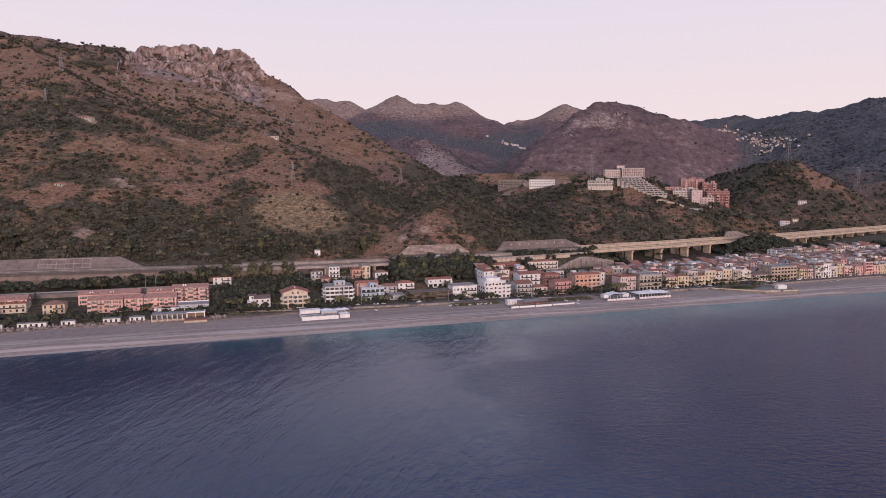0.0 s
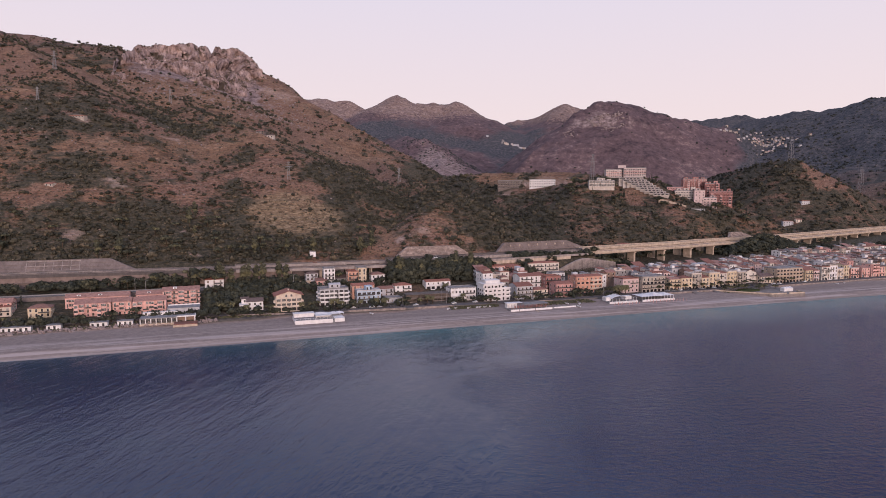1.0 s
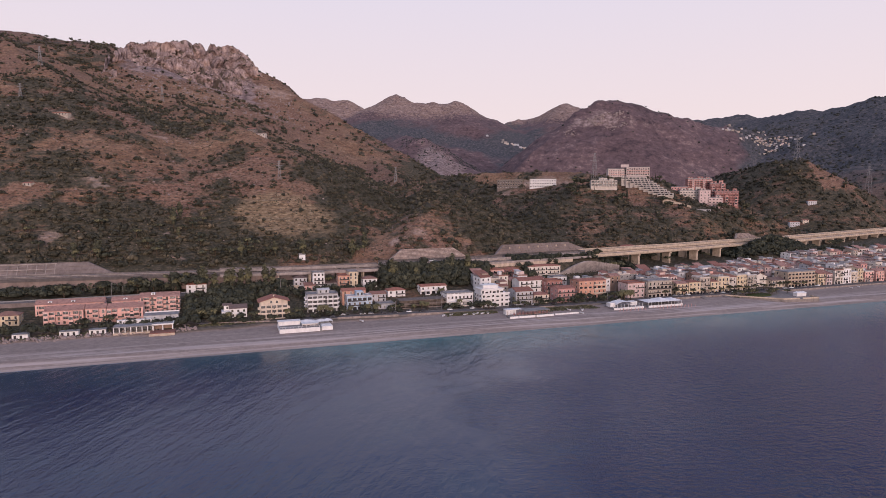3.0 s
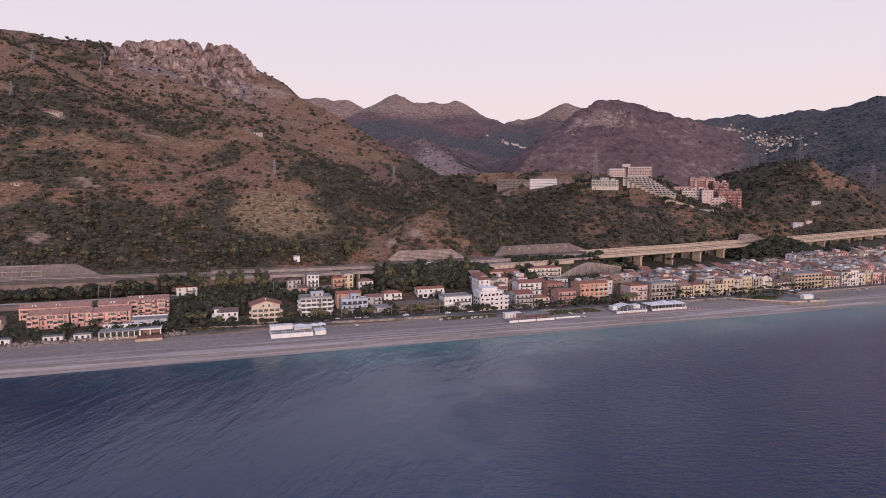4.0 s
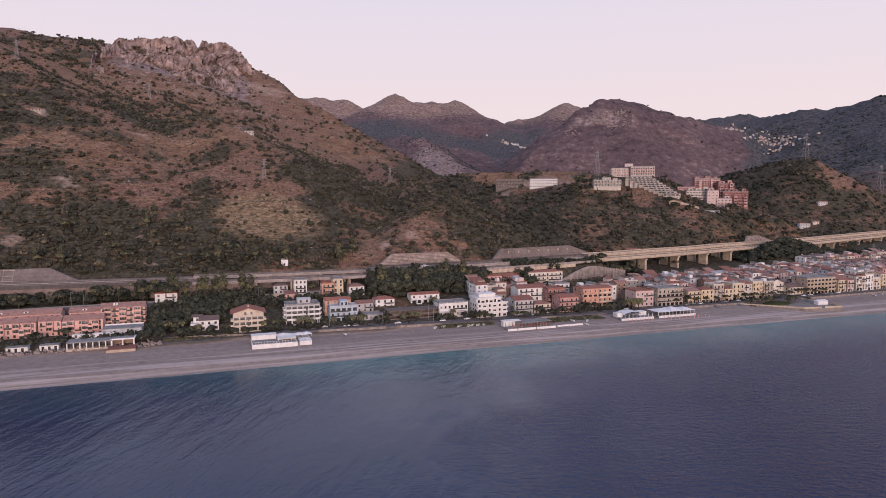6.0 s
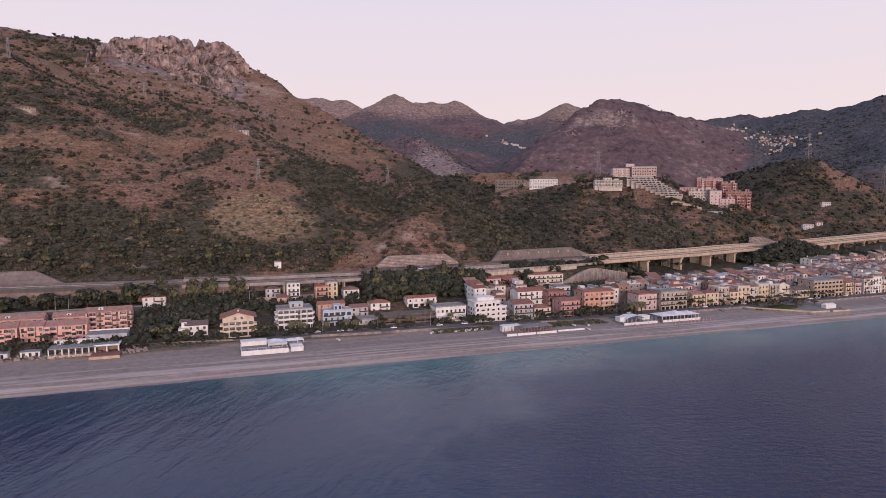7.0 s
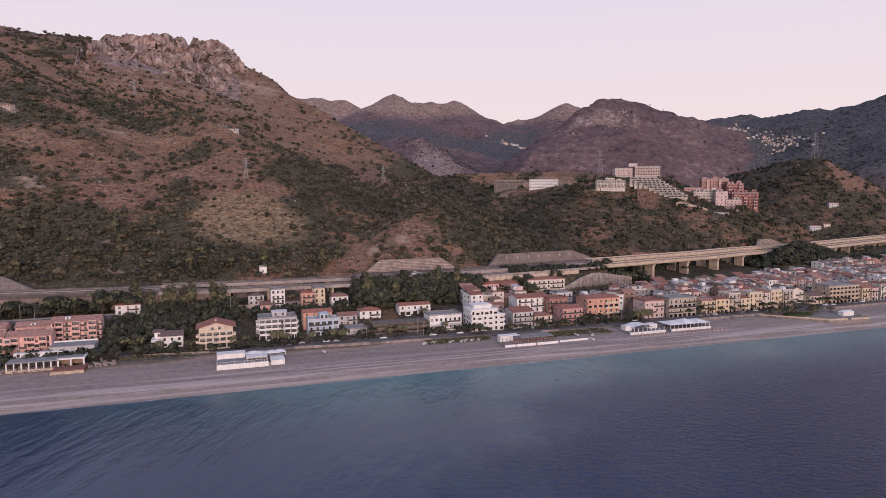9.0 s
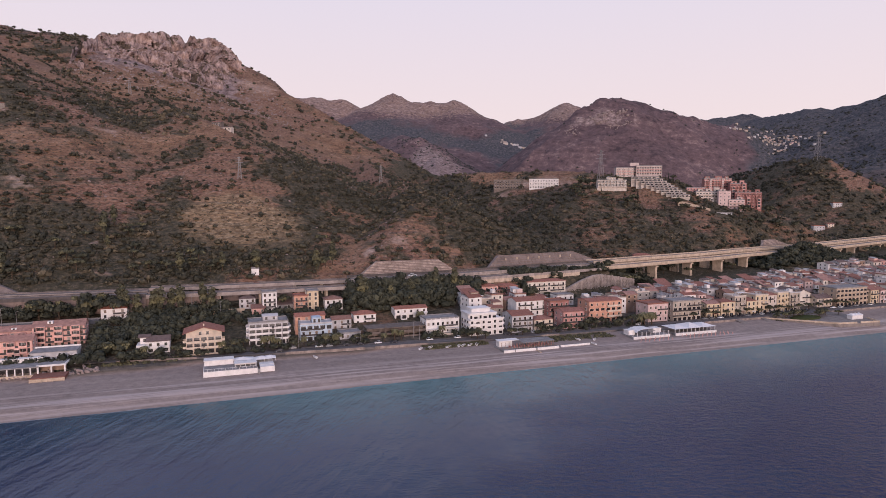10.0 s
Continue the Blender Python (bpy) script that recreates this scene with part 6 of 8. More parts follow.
e = facade(placed("apartment_block", "white hillside flats with dark window bands", 218, 962, 76.5, -4, "apartment building"), 29, 12, 15.5, "white_warm", 4, 8, ("wide",), 14)
roof_rooms(e, ((-9, 5, 3, 3, 2.8), (1, 6, 3.5, 3, 3.4), (10, 5, 3, 3, 5.0)), 15.7, "white_warm", "grey_white")
bays_out(e, 29, 15.5, "white_warm", ((-8, 3.8, 0.75), (4, 3.8, 0.5)), 4, 2.6)
for f in (1, 2, 3):
    balcony(e, 0, 0, f * 3.87, 29, 1.4, True, "white_warm")
e = facade(placed("tower_house", "pink-white tower on the hillside", 234, 950, 64.5, -4, "building"), 14, 12, 28, "pink_white", 7, 3, ("small", "window"), 10)
roof_rooms(e, ((-2, 5, 3, 3, 2.6),), 28.2, "pink_white", "grey_white")
e = facade(placed("house", "pink-white block of flats on the hillside", 247.5, 948, 67, -4, "building"), 18, 12, 15, "pink_white", 4, 4, ("wide",), 10)
roof_rooms(e, ((4, 6, 3, 3, 2.8),), 15.2, "pink_white", "grey_white")
for f in (1, 2, 3):
    balcony(e, 0, 0, f * 3.75, 18, 1.5, True, "pink_white")
e = facade(placed("pavilion", "low grey pavilion with glazed front on the slope", 215, 915, 58, -8, "building"), 35, 10, 9, "grey_white", 2, 9, ("wide",), 8)
balcony(e, 0, 0, 4.5, 35, 1.8, True, "grey_white")
facade(placed("house", "faded pink house beside the terraces", 206, 976, 87.5, -6, "house"), 22, 10, 9.5, "rose", 3, 6, ("window",), 10)
e = placed("stair_wall", "pale sloping stair wall on the hillside", 172, 918, 80, -10, "wall")
bm = bmesh.new()
hull(bm, [(0, 0, -6), (36, 0, -16), (36, 0, -8), (0, 0, 2.0), (0, 0.8, -6), (36, 0.8, -16), (36, 0.8, -8), (0, 0.8, 2.0)], [(0, 1, 2, 3), (5, 4, 7, 6), (3, 2, 6, 7), (0, 3, 7, 4), (1, 5, 6, 2), (0, 4, 5, 1)])
part("ramp_wall", bm, M["concrete"], e)


def lone(x, y, w, d, h, wall, label, roof="gable", tile="tile", turn=0.0, dz=0.0):
    z = float(land(np.array([x]), np.array([y]))[0]) + dz
    return facade(placed("hill_house", label, x, y, z, turn, "house"), w, d, h, wall, max(1, round(h / 3)), max(2, round(w / 4)), ("window",), 6, roof, tile)


lone(-355, 812, 11, 8, 4.6, "raw", "small brown stone farmhouse on the ridge")
lone(-341, 806, 13, 7, 3.2, "white_warm", "low white farmhouse on the ridge", "gable", "slate_tile")
lone(-521, 686, 19, 6, 2.2, "grey_cream", "long low pale farm building on the slope", "flat")
lone(-447, 549, 8, 6, 2.6, "grey_cream", "white cottage with a red roof among scrub", "gable", "bright_tile")
lone(479, 1212, 14, 9, 6.5, "grey_white", "pale house on the dark slope", "flat")
lone(434, 1165, 16, 9, 7.5, "grey_white", "grey-white house above the viaduct", "flat")
lone(452, 1168, 9, 8, 5.0, "cream", "small cream house above the viaduct")
lone(111, 790, 17, 9, 6.0, "red", "house with a broad red roof behind the viaduct", "hip", "bright_tile")
lone(-185, 531, 6, 4, 3.0, "cream", "tiny pale hut beside the motorway", "flat")

r = random.Random(31)
VILLAGE_EAST = (905, 2632, 105, 150)
VILLAGE_WEST = (-124, 3725, 150, 30)


def village(cx, cy, sx, sy, tilt, n, group, size=1.0):
    for i in range(n):
        a, b = r.gauss(0, 0.42), r.gauss(0, 0.35)
        x, y = cx + a * sx + b * tilt * sx * 0.2, cy + b * sy
        z = float(land(np.array([x]), np.array([y]))[0])
        wall = r.choice(["grey_white", "grey", "grey_white", "white_warm", "pink_white", "grey_cream", "grey_cream"])
        e = placed("village_house", f"distant {WORDS[wall]} village house on the mountainside", x, y, z, r.uniform(-30, 30), "house", group)
        w, d, h = r.uniform(7, 15) * size, r.uniform(6, 9) * size, r.uniform(5, 10) * size
        body_part(e, w, d, h, wall, "gable", 0.4, 0.3, 6)
        roof_part(e, "gable", w, d, h, 0.4, 0.22, M[r.choice(["slate_tile", "pink_white", "tile", "tarmac_roof"])])


village(*VILLAGE_EAST, 0.4, 85, "far mountain village", 0.72)
village(745, 2600, 60, 60, 0.2, 14, "far mountain village", 0.7)
village(*VILLAGE_WEST, 0.0, 22, "far valley hamlet", 1.25)


# ---------------------------------------------------------------- pylons and poles
def pylon(x, y, h, turn=20.0, z=None):
    z = float(land(np.array([x]), np.array([y]))[0]) - 0.5 if z is None else z
    e = placed("pylon", "grey steel lattice power pylon on the hillside", x, y, z, turn, "pylon", "power line pylons")
    bm = bmesh.new()
    b, t = h * 0.085, h * 0.018
    lv = [0, 0.2, 0.38, 0.54, 0.68, 0.8, 0.9, 1.0]
    cor = [[(sx * (b + (t - b) * k), sy * (b + (t - b) * k), k * h) for sx, sy in ((-1, -1), (1, -1), (1, 1), (-1, 1))] for k in lv]
    for p, q in zip(cor[:-1], cor[1:]):
        for i in range(4):
            tube(bm, p[i], q[i], 0.2, 0.2, 4)
            tube(bm, p[i], q[(i + 1) % 4], 0.1, 0.1, 3)
            tube(bm, p[(i + 1) % 4], q[i], 0.1, 0.1, 3)
    part("lattice", bm, M["metal"], e)
    for k, wide in ((0.74, 0.16), (0.86, 0.13), (0.96, 0.09)):
        bm = bmesh.new()
        tube(bm, (-h * wide, 0, k * h), (h * wide, 0, k * h), 0.24, 0.24, 4)
        part("crossarm", bm, M["metal"], e)
    return e


for x, y, h in ((-647, 812, 27), (-648, 1093, 28), (-262, 674, 20), (-198, 949, 23), (502, 1348, 50), (609, 1300, 50), (92, 1020, 46), (-585, 705, 16)):
    pylon(x, y, h)


def pole(u, v, h, label="slim grey street pole with a short arm"):
    e = on_shore("street_pole", u, v, label, "pole", "street poles")
    bm = bmesh.new()
    tube(bm, (0, 0, -0.5), (0, 0, h), 0.16, 0.1, 6)
    part("shaft", bm, M["metal"], e)
    bm = bmesh.new()
    tube(bm, (0, 0, h - 0.1), (1.4, 0, h + 0.2), 0.07, 0.06, 5)
    part("arm", bm, M["metal"], e)


for u, v in ((-196, 121), (-172, 122), (-166, 118), (-150, 108), (-118, 66), (-60, 108), (-44, 62), (16, 62), (105, 58), (-262, 112), (-255, 112), (330, 62)):
    pole(u, v, rng.uniform(9, 12))
for i in range(16):
    u = -110 + i * 34
    pole(u, float(prom_v(u)) + 9.4, 8.0)
e = on_shore("mast", 418, 100, "tall red-white lattice mast in the town", "mast")
bm = bmesh.new()
for sx, sy in ((-1, -1), (1, -1), (0, 1)):
    tube(bm, (sx * 0.8, sy * 0.8, -1), (sx * 0.5, sy * 0.5, 32), 0.14, 0.1, 4)
for k in range(16):
    tube(bm, (-0.8, -0.8, k * 2), (0.7, -0.7, k * 2 + 2), 0.07, 0.07, 3)
part("lattice", bm, M["metal"], e)
# sign gantry over the motorway
e = on_shore("sign_gantry", 440, 213, "grey steel sign gantry over the motorway", "gantry", z=30.0)
for y in (0, 14):
    bm = bmesh.new()
    tube(bm, (0, y, 0), (0, y, 7.0), 0.25, 0.25, 6)
    part("post", bm, M["metal"], e)
bm = bmesh.new()
block(bm, -0.4, 0.4, 0, 14, 6.6, 7.4)
part("beam", bm, M["metal"], e)
# ---------------------------------------------------------------- beach: bars, lidos, jetty, boats, cars
def rail_line(e, x0, x1, y, z, mat="white", h=1.0, gap=1.6):
    """Posts and a top bar along x."""
    n = max(2, int(abs(x1 - x0) / gap))
    for i in range(n + 1):
        x = x0 + (x1 - x0) * i / n
        slab_part("post", e, mat, (x - 0.06, x + 0.06, y - 0.06, y + 0.06, z, z + h))
    slab_part("top_bar", e, mat, (x0, x1, y - 0.06, y + 0.06, z + h, z + h + 0.1))


# white beach bar on a solid base
e = on_shore("beach_bar", -142, 25.5, "white wooden beach bar on a solid base with railed deck", "beach bar", z=3.7)
slab_part("base", e, "white", (-16.3, 8.3, 0, 17, -2, 2.6))
slab_part("base", e, "white", (9.6, 16.4, 1.0, 17, -2, 2.6))
slab_part("deck", e, "grey", (-16.0, 8.1, 0.3, 16.8, 2.6, 2.7))
slab_part("cabin", e, "white", (-16.0, -2.5, 11, 16.5, 2.7, 5.0))
slab_part("cabin_roof", e, "white", (-16.3, -2.2, 10.6, 17, 5.0, 5.25))
slab_part("cabin", e, "white", (-2, 8, 8, 9, 2.7, 4.2))
for k in range(5):
    slab_part("post", e, "white", (-2 + k * 2.4, -1.75 + k * 2.4, 4, 4.25, 2.7, 4.2))
slab_part("pergola_beam", e, "white", (-2.2, 8.2, 3.9, 9.2, 4.2, 4.4))
rail_line(e, -16, 8, 0.3, 2.7)
rail_line(e, 9.8, 16.2, 1.2, 2.7)
for x, y, w in ((2, 14, 5.5), (11, 13, 3.6), (15, 13.5, 3.0)):
    bm = bmesh.new()
    hull(bm, [(x - w, y - 3, 4.0), (x + w, y - 3, 4.0), (x + w, y + 3, 4.0), (x - w, y + 3, 4.0), (x, y, 5.2)], [(0, 1, 4), (1, 2, 4), (2, 3, 4), (3, 0, 4), (3, 2, 1, 0)])
    part("awning", bm, M["canvas"], e)
    slab_part("post", e, "white", (x - w + 0.2, x - w + 0.4, y - 2.8, y - 2.6, 2.6, 4.0), (x + w - 0.4, x + w - 0.2, y - 2.8, y - 2.6, 2.6, 4.0))
for x in (8.9,):
    slab_part("steps", e, "grey", (x - 0.6, x + 0.6, -1.5, 1, -1, 0.8), (x - 0.6, x + 0.6, -0.2, 2, 0.8, 1.8))

# seaside restaurant below the salmon blocks
e = on_shore("restaurant", -240, 49, "low white seaside restaurant with a dark portico", "restaurant", z=4.6)
slab_part("terrace", e, "concrete", (-13, 9.5, 0, 12, -2, 1.4))
slab_part("rear_wall", e, "pane", (-12.8, 9.0, 4.4, 4.8, 1.4, 4.6))
slab_part("portico_roof", e, "tarmac_roof", (-13, 9.2, 0.2, 10, 4.6, 5.1))
for i in range(8):
    slab_part("pillar", e, "white", (-12.9 + i * 3.1, -12.4 + i * 3.1, 0.3, 0.8, 1.4, 4.6))
slab_part("parapet", e, "white", (-12, 9, 10, 13, 1.4, 7.2))
for i in range(5):
    share("window", WIN["window"], e, pose(-10 + i * 4, 10, 5.3))
e = on_shore("pavilion", -225.5, 50, "white open pavilion over a brick-red seaside terrace", "pavilion", z=4.6)
slab_part("terrace", e, "tile", (-7.0, 7.0, -9.0, 0, -2.5, 1.6))
slab_part("sea_wall", e, "concrete", (-7.2, 7.2, -9.4, -9.0, -2.5, 1.2))
for i in range(7):
    slab_part("buttress", e, "concrete", (-7.1 + i * 2.3, -6.7 + i * 2.3, -9.8, -9.4, -2.5, 0.9))
slab_part("inner_wall", e, "brown", (-5.6, 5.2, 4, 4.4, 1.6, 5.0))
for x in (-5.8, -0.2, 5.4):
    slab_part("pillar", e, "white", (x - 0.3, x + 0.3, 0, 0.6, -1, 5.0))
slab_part("beam", e, "white", (-6.2, 5.9, -0.1, 0.5, 4.6, 5.4), (5.3, 5.9, 0.5, 9.5, 4.6, 5.4))
slab_part("roof", e, "tarmac_roof", (-6.2, 5.3, 0.5, 9.5, 4.9, 5.3))
e = on_shore("restaurant", -227.5, 63.5, "grey single-storey restaurant with a white fascia", "restaurant", z=6.2)
slab_part("wall", e, "grey_white", (-10, 10, 0, 10, -2, 6.6))
slab_part("roof", e, "tarmac_roof", (-10.2, 10.2, -0.2, 10.2, 6.6, 6.9))
slab_part("fascia", e, "white", (-10.2, 10.2, 10.2, 10.5, 5.5, 7.6))
for i in range(4):
    share("window", WIN["wide"], e, pose(-7.5 + 5 * i, 0, 3.0))
# rubble of pale rocks and bathing huts west of it
bm = bmesh.new()
rr = random.Random(8)
for i in range(420):
    u, v = rr.uniform(-400, -206), rr.gauss(51.5, 2.2)
    x, y = xy(u, v)
    z, s = ground_z(u, v), rr.uniform(0.3, 1.1)
    m = pose(x, y, z + 0.25 * s, rr.uniform(0, 90), rr.uniform(0, 90), rr.uniform(0, 90)) @ Matrix.Diagonal((s * rr.uniform(1.0, 2.2), s, s * 0.6, 1))
    bmesh.ops.create_icosphere(bm, subdivisions=1, radius=1.0, matrix=m)
me = bpy.data.meshes.new("beach_rocks")
bm.to_mesh(me)
bm.free()
me.materials.append(M["boulder"])
tagged(new("beach_rocks", me), "pale rubble rocks along the head of the beach", "rocks", kind="stuff")
for u, w in ((-322, 16), (-302, 8), (-277, 10), (-262, 9), (-344, 12)):
    e = on_shore("bathing_hut", u, 54, "low white bathing hut behind pale rocks", "hut", "bathing huts", z=ground_z(u, 54))
    slab_part("wall", e, "white", (-w / 2, w / 2, 0, 5, -1.5, 2.8))
    slab_part("roof", e, "grey", (-w / 2 - 0.3, w / 2 + 0.3, -0.4, 5.3, 2.8, 3.05))
    for i in range(int(w // 3)):
        share("window", WIN["door"], e, pose(-w / 2 + 1.6 + 3 * i, 0, 0.1))

# deck restaurant with white base, east of the hotel
e = on_shore("beach_restaurant", 12, 21, "beach restaurant on a white-edged deck with dark pergolas", "restaurant", z=3.4)
for x0, x1 in ((-17, -10.5), (-9.8, 2.5), (3.5, 17.0)):
    slab_part("deck_edge", e, "white", (x0, x1, 0, 0.5, -1.5, 1.5))
slab_part("deck", e, "grey", (-17, 17, 0.5, 13, -1.5, 1.2))
slab_part("deck_wall", e, "white", (19, 38, 1.5, 2.0, -1.5, 1.2))
for x0, x1, y0, h in ((-16.5, -4, 5, 4.6), (-4, 16, 3.5, 3.9)):
    slab_part("roof", e, "canvas" if x0 < -10 else "grey", (x0, x1, y0 if x0 > -10 else y0 + 3, 13, h, h + 0.25))
    n = int((x1 - x0) / 2.4)
    for i in range(n + 1):
        slab_part("post", e, "brown", (x0 + i * 2.4, x0 + 0.2 + i * 2.4, y0, y0 + 0.2, 1.2, h))
slab_part("kitchen", e, "white", (-16, -8, 9, 13, 1.2, 4.5))
rail_line(e, -16.8, 16.6, 0.7, 1.5, "brown", 0.9, 1.2)
slab_part("gangway", e, "concrete", (2.6, 3.4, -4.5, 0.5, -1, 0.3))

# lidos with white roofs
for u, w, v, lab in ((94, 26, 24, "white lido with low roofs and a long white base"), (127, 31, 24, "white lido under broad tent roofs")):
    e = on_shore("lido", u, v, lab, "beach bar", z=3.4)
    slab_part("base", e, "white", (-w / 2, w / 2, 0, 0.5, -1.5, 1.7))
    slab_part("deck", e, "grey", (-w / 2, w / 2, 0.5, 14, -1.5, 1.5))
    n = int(w // 3)
    for i in range(n + 1):
        x = -w / 2 + 0.3 + (w - 0.6) * i / n
        slab_part("post", e, "white", (x - 0.12, x + 0.12, 1.2, 1.45, 1.5, 4.0))
    if u > 110:
        for k in range(3):
            x0, x1 = -w / 2 + k * w / 3, -w / 2 + (k + 1) * w / 3
            xm = (x0 + x1) / 2
            bm = bmesh.new()
            hull(bm, [(x0 - 0.3, 0.6, 4.0), (x1 + 0.3, 0.6, 4.0), (x1 + 0.3, 14, 4.0), (x0 - 0.3, 14, 4.0), (xm, 7, 6.4 if k == 1 else 5.6)], [(0, 1, 4), (1, 2, 4), (2, 3, 4), (3, 0, 4), (3, 2, 1, 0)])
            part("tent_roof", bm, M["canvas"], e)
    else:
        bm = bmesh.new()
        for j in range(7):
            a0, a1 = math.pi * j / 7, math.pi * (j + 1) / 7
            hull(bm, [(-2 - 7 * math.cos(a0), 3, 3.4 + 2 * math.sin(a0)), (-2 - 7 * math.cos(a1), 3, 3.4 + 2 * math.sin(a1)), (-2 - 7 * math.cos(a1), 12, 3.4 + 2 * math.sin(a1)), (-2 - 7 * math.cos(a0), 12, 3.4 + 2 * math.sin(a0))], [(0, 1, 2, 3)])
        bmesh.ops.remove_doubles(bm, verts=bm.verts, dist=0.01)
        sol = bmesh.ops.solidify(bm, geom=bm.faces[:], thickness=0.15)
        part("barrel_roof", bm, M["canvas"], e)
        slab_part("kiosk", e, "white", (-w / 2 + 0.5, -w / 2 + 5, 6, 11, 1.5, 4.4))
        slab_part("kiosk", e, "white", (6, 12, 7, 12, 1.5, 4.2))

# beach umbrellas closed in rows before the lidos
um = thing("parasol", *xy(86, 20), ground_z(86, 20), 0, "closed faded-red beach parasol standing in the shingle", "parasol", "rows of parasols")
bm = bmesh.new()
tube(bm, (0, 0, -0.3), (0, 0, 2.5), 0.04, 0.04, 5)
part("pole", bm, M["grey"], um)
bm = bmesh.new()
tube(bm, (0, 0, 0.9), (0, 0, 2.4), 0.3, 0.06, 7)
part("canopy", bm, M["rose"], um)
rr = random.Random(3)
for row in range(2):
    for i in range(22):
        u, v = 80 + i * 3.2 + rr.uniform(-0.3, 0.3), 19.5 - row * 3.5
        if 104 < u < 112 or (row == 0 and i == 0):
            continue
        copy_thing(um, pose(*xy(u, v), ground_z(u, v), rr.uniform(-3, 3), rr.uniform(-3, 3), rr.uniform(0, 90)))

red_um = thing("parasol", *xy(0, 24), 4.6, 0, "closed brick-red parasol on the restaurant deck", "parasol", "parasols on the restaurant deck")
bm = bmesh.new()
tube(bm, (0, 0, 0), (0, 0, 2.6), 0.05, 0.05, 5)
part("pole", bm, M["white"], red_um)
bm = bmesh.new()
tube(bm, (0, 0, 0.9), (0, 0, 2.7), 0.42, 0.08, 7)
part("canopy", bm, M["red"], red_um)
for row in range(2):
    for i in range(13):
        if row or i:
            copy_thing(red_um, pose(*xy(0 + i * 2.1, 23.2 + row * 2.0), 4.6, rr.uniform(-4, 4), rr.uniform(-4, 4), 0))

# square with a garden on a sea wall, and the concrete ramp
e = on_shore("sea_terrace", 238, 12, "concrete sea terrace with a planted square behind", "terrace", z=1.5)
bm = bmesh.new()
hull(bm, [(-38, 30, -2), (-6, 0, -2), (26, -4, -2), (30, 8, -2), (28, 32, -2), (-38, 30, 3.6), (-6, 0, 3.2), (26, -4, 3.2), (30, 8, 3.2), (28, 32, 3.8)],
     [(0, 1, 6, 5), (1, 2, 7, 6), (2, 3, 8, 7), (3, 4, 9, 8), (4, 0, 5, 9), (5, 6, 7, 8, 9)])
part("platform", bm, M["quay"], e)
bm = bmesh.new()
for a, b in (((-38, 30), (-6, 0)), ((-6, 0), (8, -1.7)), ((11, -2), (26, -4)), ((26, -4), (30, 8))):
    dx, dy = b[0] - a[0], b[1] - a[1]
    ln = math.hypot(dx, dy)
    ox, oy = -dy / ln * 0.5, dx / ln * 0.5
    hull(bm, [(a[0], a[1], 3.0), (b[0], b[1], 3.0), (b[0] + ox, b[1] + oy, 3.0), (a[0] + ox, a[1] + oy, 3.0), (a[0], a[1], 4.3), (b[0], b[1], 4.3), (b[0] + ox, b[1] + oy, 4.3), (a[0] + ox, a[1] + oy, 4.3)],
         [(0, 1, 5, 4), (1, 2, 6, 5), (2, 3, 7, 6), (3, 0, 4, 7), (4, 5, 6, 7)])
part("parapet", bm, M["concrete"], e)
bm = bmesh.new()
bmesh.ops.create_cone(bm, cap_ends=True, segments=20, radius1=9, radius2=8, depth=0.8, matrix=Matrix.Translation((-10, 22, 4.0)) @ Matrix.Diagonal((1.4, 0.7, 1, 1)))
part("lawn", bm, M["lawn"], e)
slab_part("kiosk", e, "white", (16, 26, 8, 12, 3.2, 6.0))
bm = bmesh.new()
for k in range(3):
    x = 17.7 + 3.3 * k
    hull(bm, [(x - 1.8, 7.6, 5.9), (x + 1.8, 7.6, 5.9), (x + 1.8, 12.4, 5.9), (x - 1.8, 12.4, 5.9), (x, 10, 7.4)], [(0, 1, 4), (1, 2, 4), (2, 3, 4), (3, 0, 4), (3, 2, 1, 0)])
part("tent_roofs", bm, M["canvas"], e)
for u, v, w in ((178, 33, 5), (200, 34, 5)):
    e = on_shore("boat_ramp", u, v, "sloping concrete boat ramp onto the shingle", "ramp", z=3.5)
    bm = bmesh.new()
    hull(bm, [(-w / 2, 0, -1.5), (w / 2, 0, -1.5), (w / 2, 10, -1.5), (-w / 2, 10, -1.5), (-w / 2, 0, 0.3), (w / 2, 0, 0.3), (w / 2, 10, 2.3), (-w / 2, 10, 2.3)],
         [(0, 1, 5, 4), (1, 2, 6, 5), (2, 3, 7, 6), (3, 0, 4, 7), (4, 5, 6, 7)])
    part("ramp", bm, M["quay"], e)


def boat_master():
    b = thing("rowing_boat", *xy(-30, 40), ground_z(-30, 40) + 0.1, 60, "white wooden boat drawn up on the shingle", "boat", "boats on the beach")
    bm = bmesh.new()
    ring = []
    for k in range(7):
        s = k / 6
        w = 0.85 * math.sin(math.pi * min(1, 0.25 + s * 0.75)) ** 0.7 + 0.02
        ring.append([bm.verts.new((-2.4 + 4.8 * s, y, z)) for y, z in ((-w, 0.75), (-w * 0.7, 0.15), (0, 0), (w * 0.7, 0.15), (w, 0.75), (w * 0.85, 0.7), (0, 0.25), (-w * 0.85, 0.7))])
    for a, c in zip(ring[:-1], ring[1:]):
        for i in range(8):
            bm.faces.new([a[i], a[(i + 1) % 8], c[(i + 1) % 8], c[i]])
    bm.faces.new(ring[0][::-1])
    bm.faces.new(ring[-1])
    bmesh.ops.recalc_face_normals(bm, faces=bm.faces)
    part("hull", bm, M["white"], b)
    for x in (-0.8, 0.8):
        slab_part("thwart", b, "brown", (x - 0.15, x + 0.15, -0.6, 0.6, 0.55, 0.62))
    return b


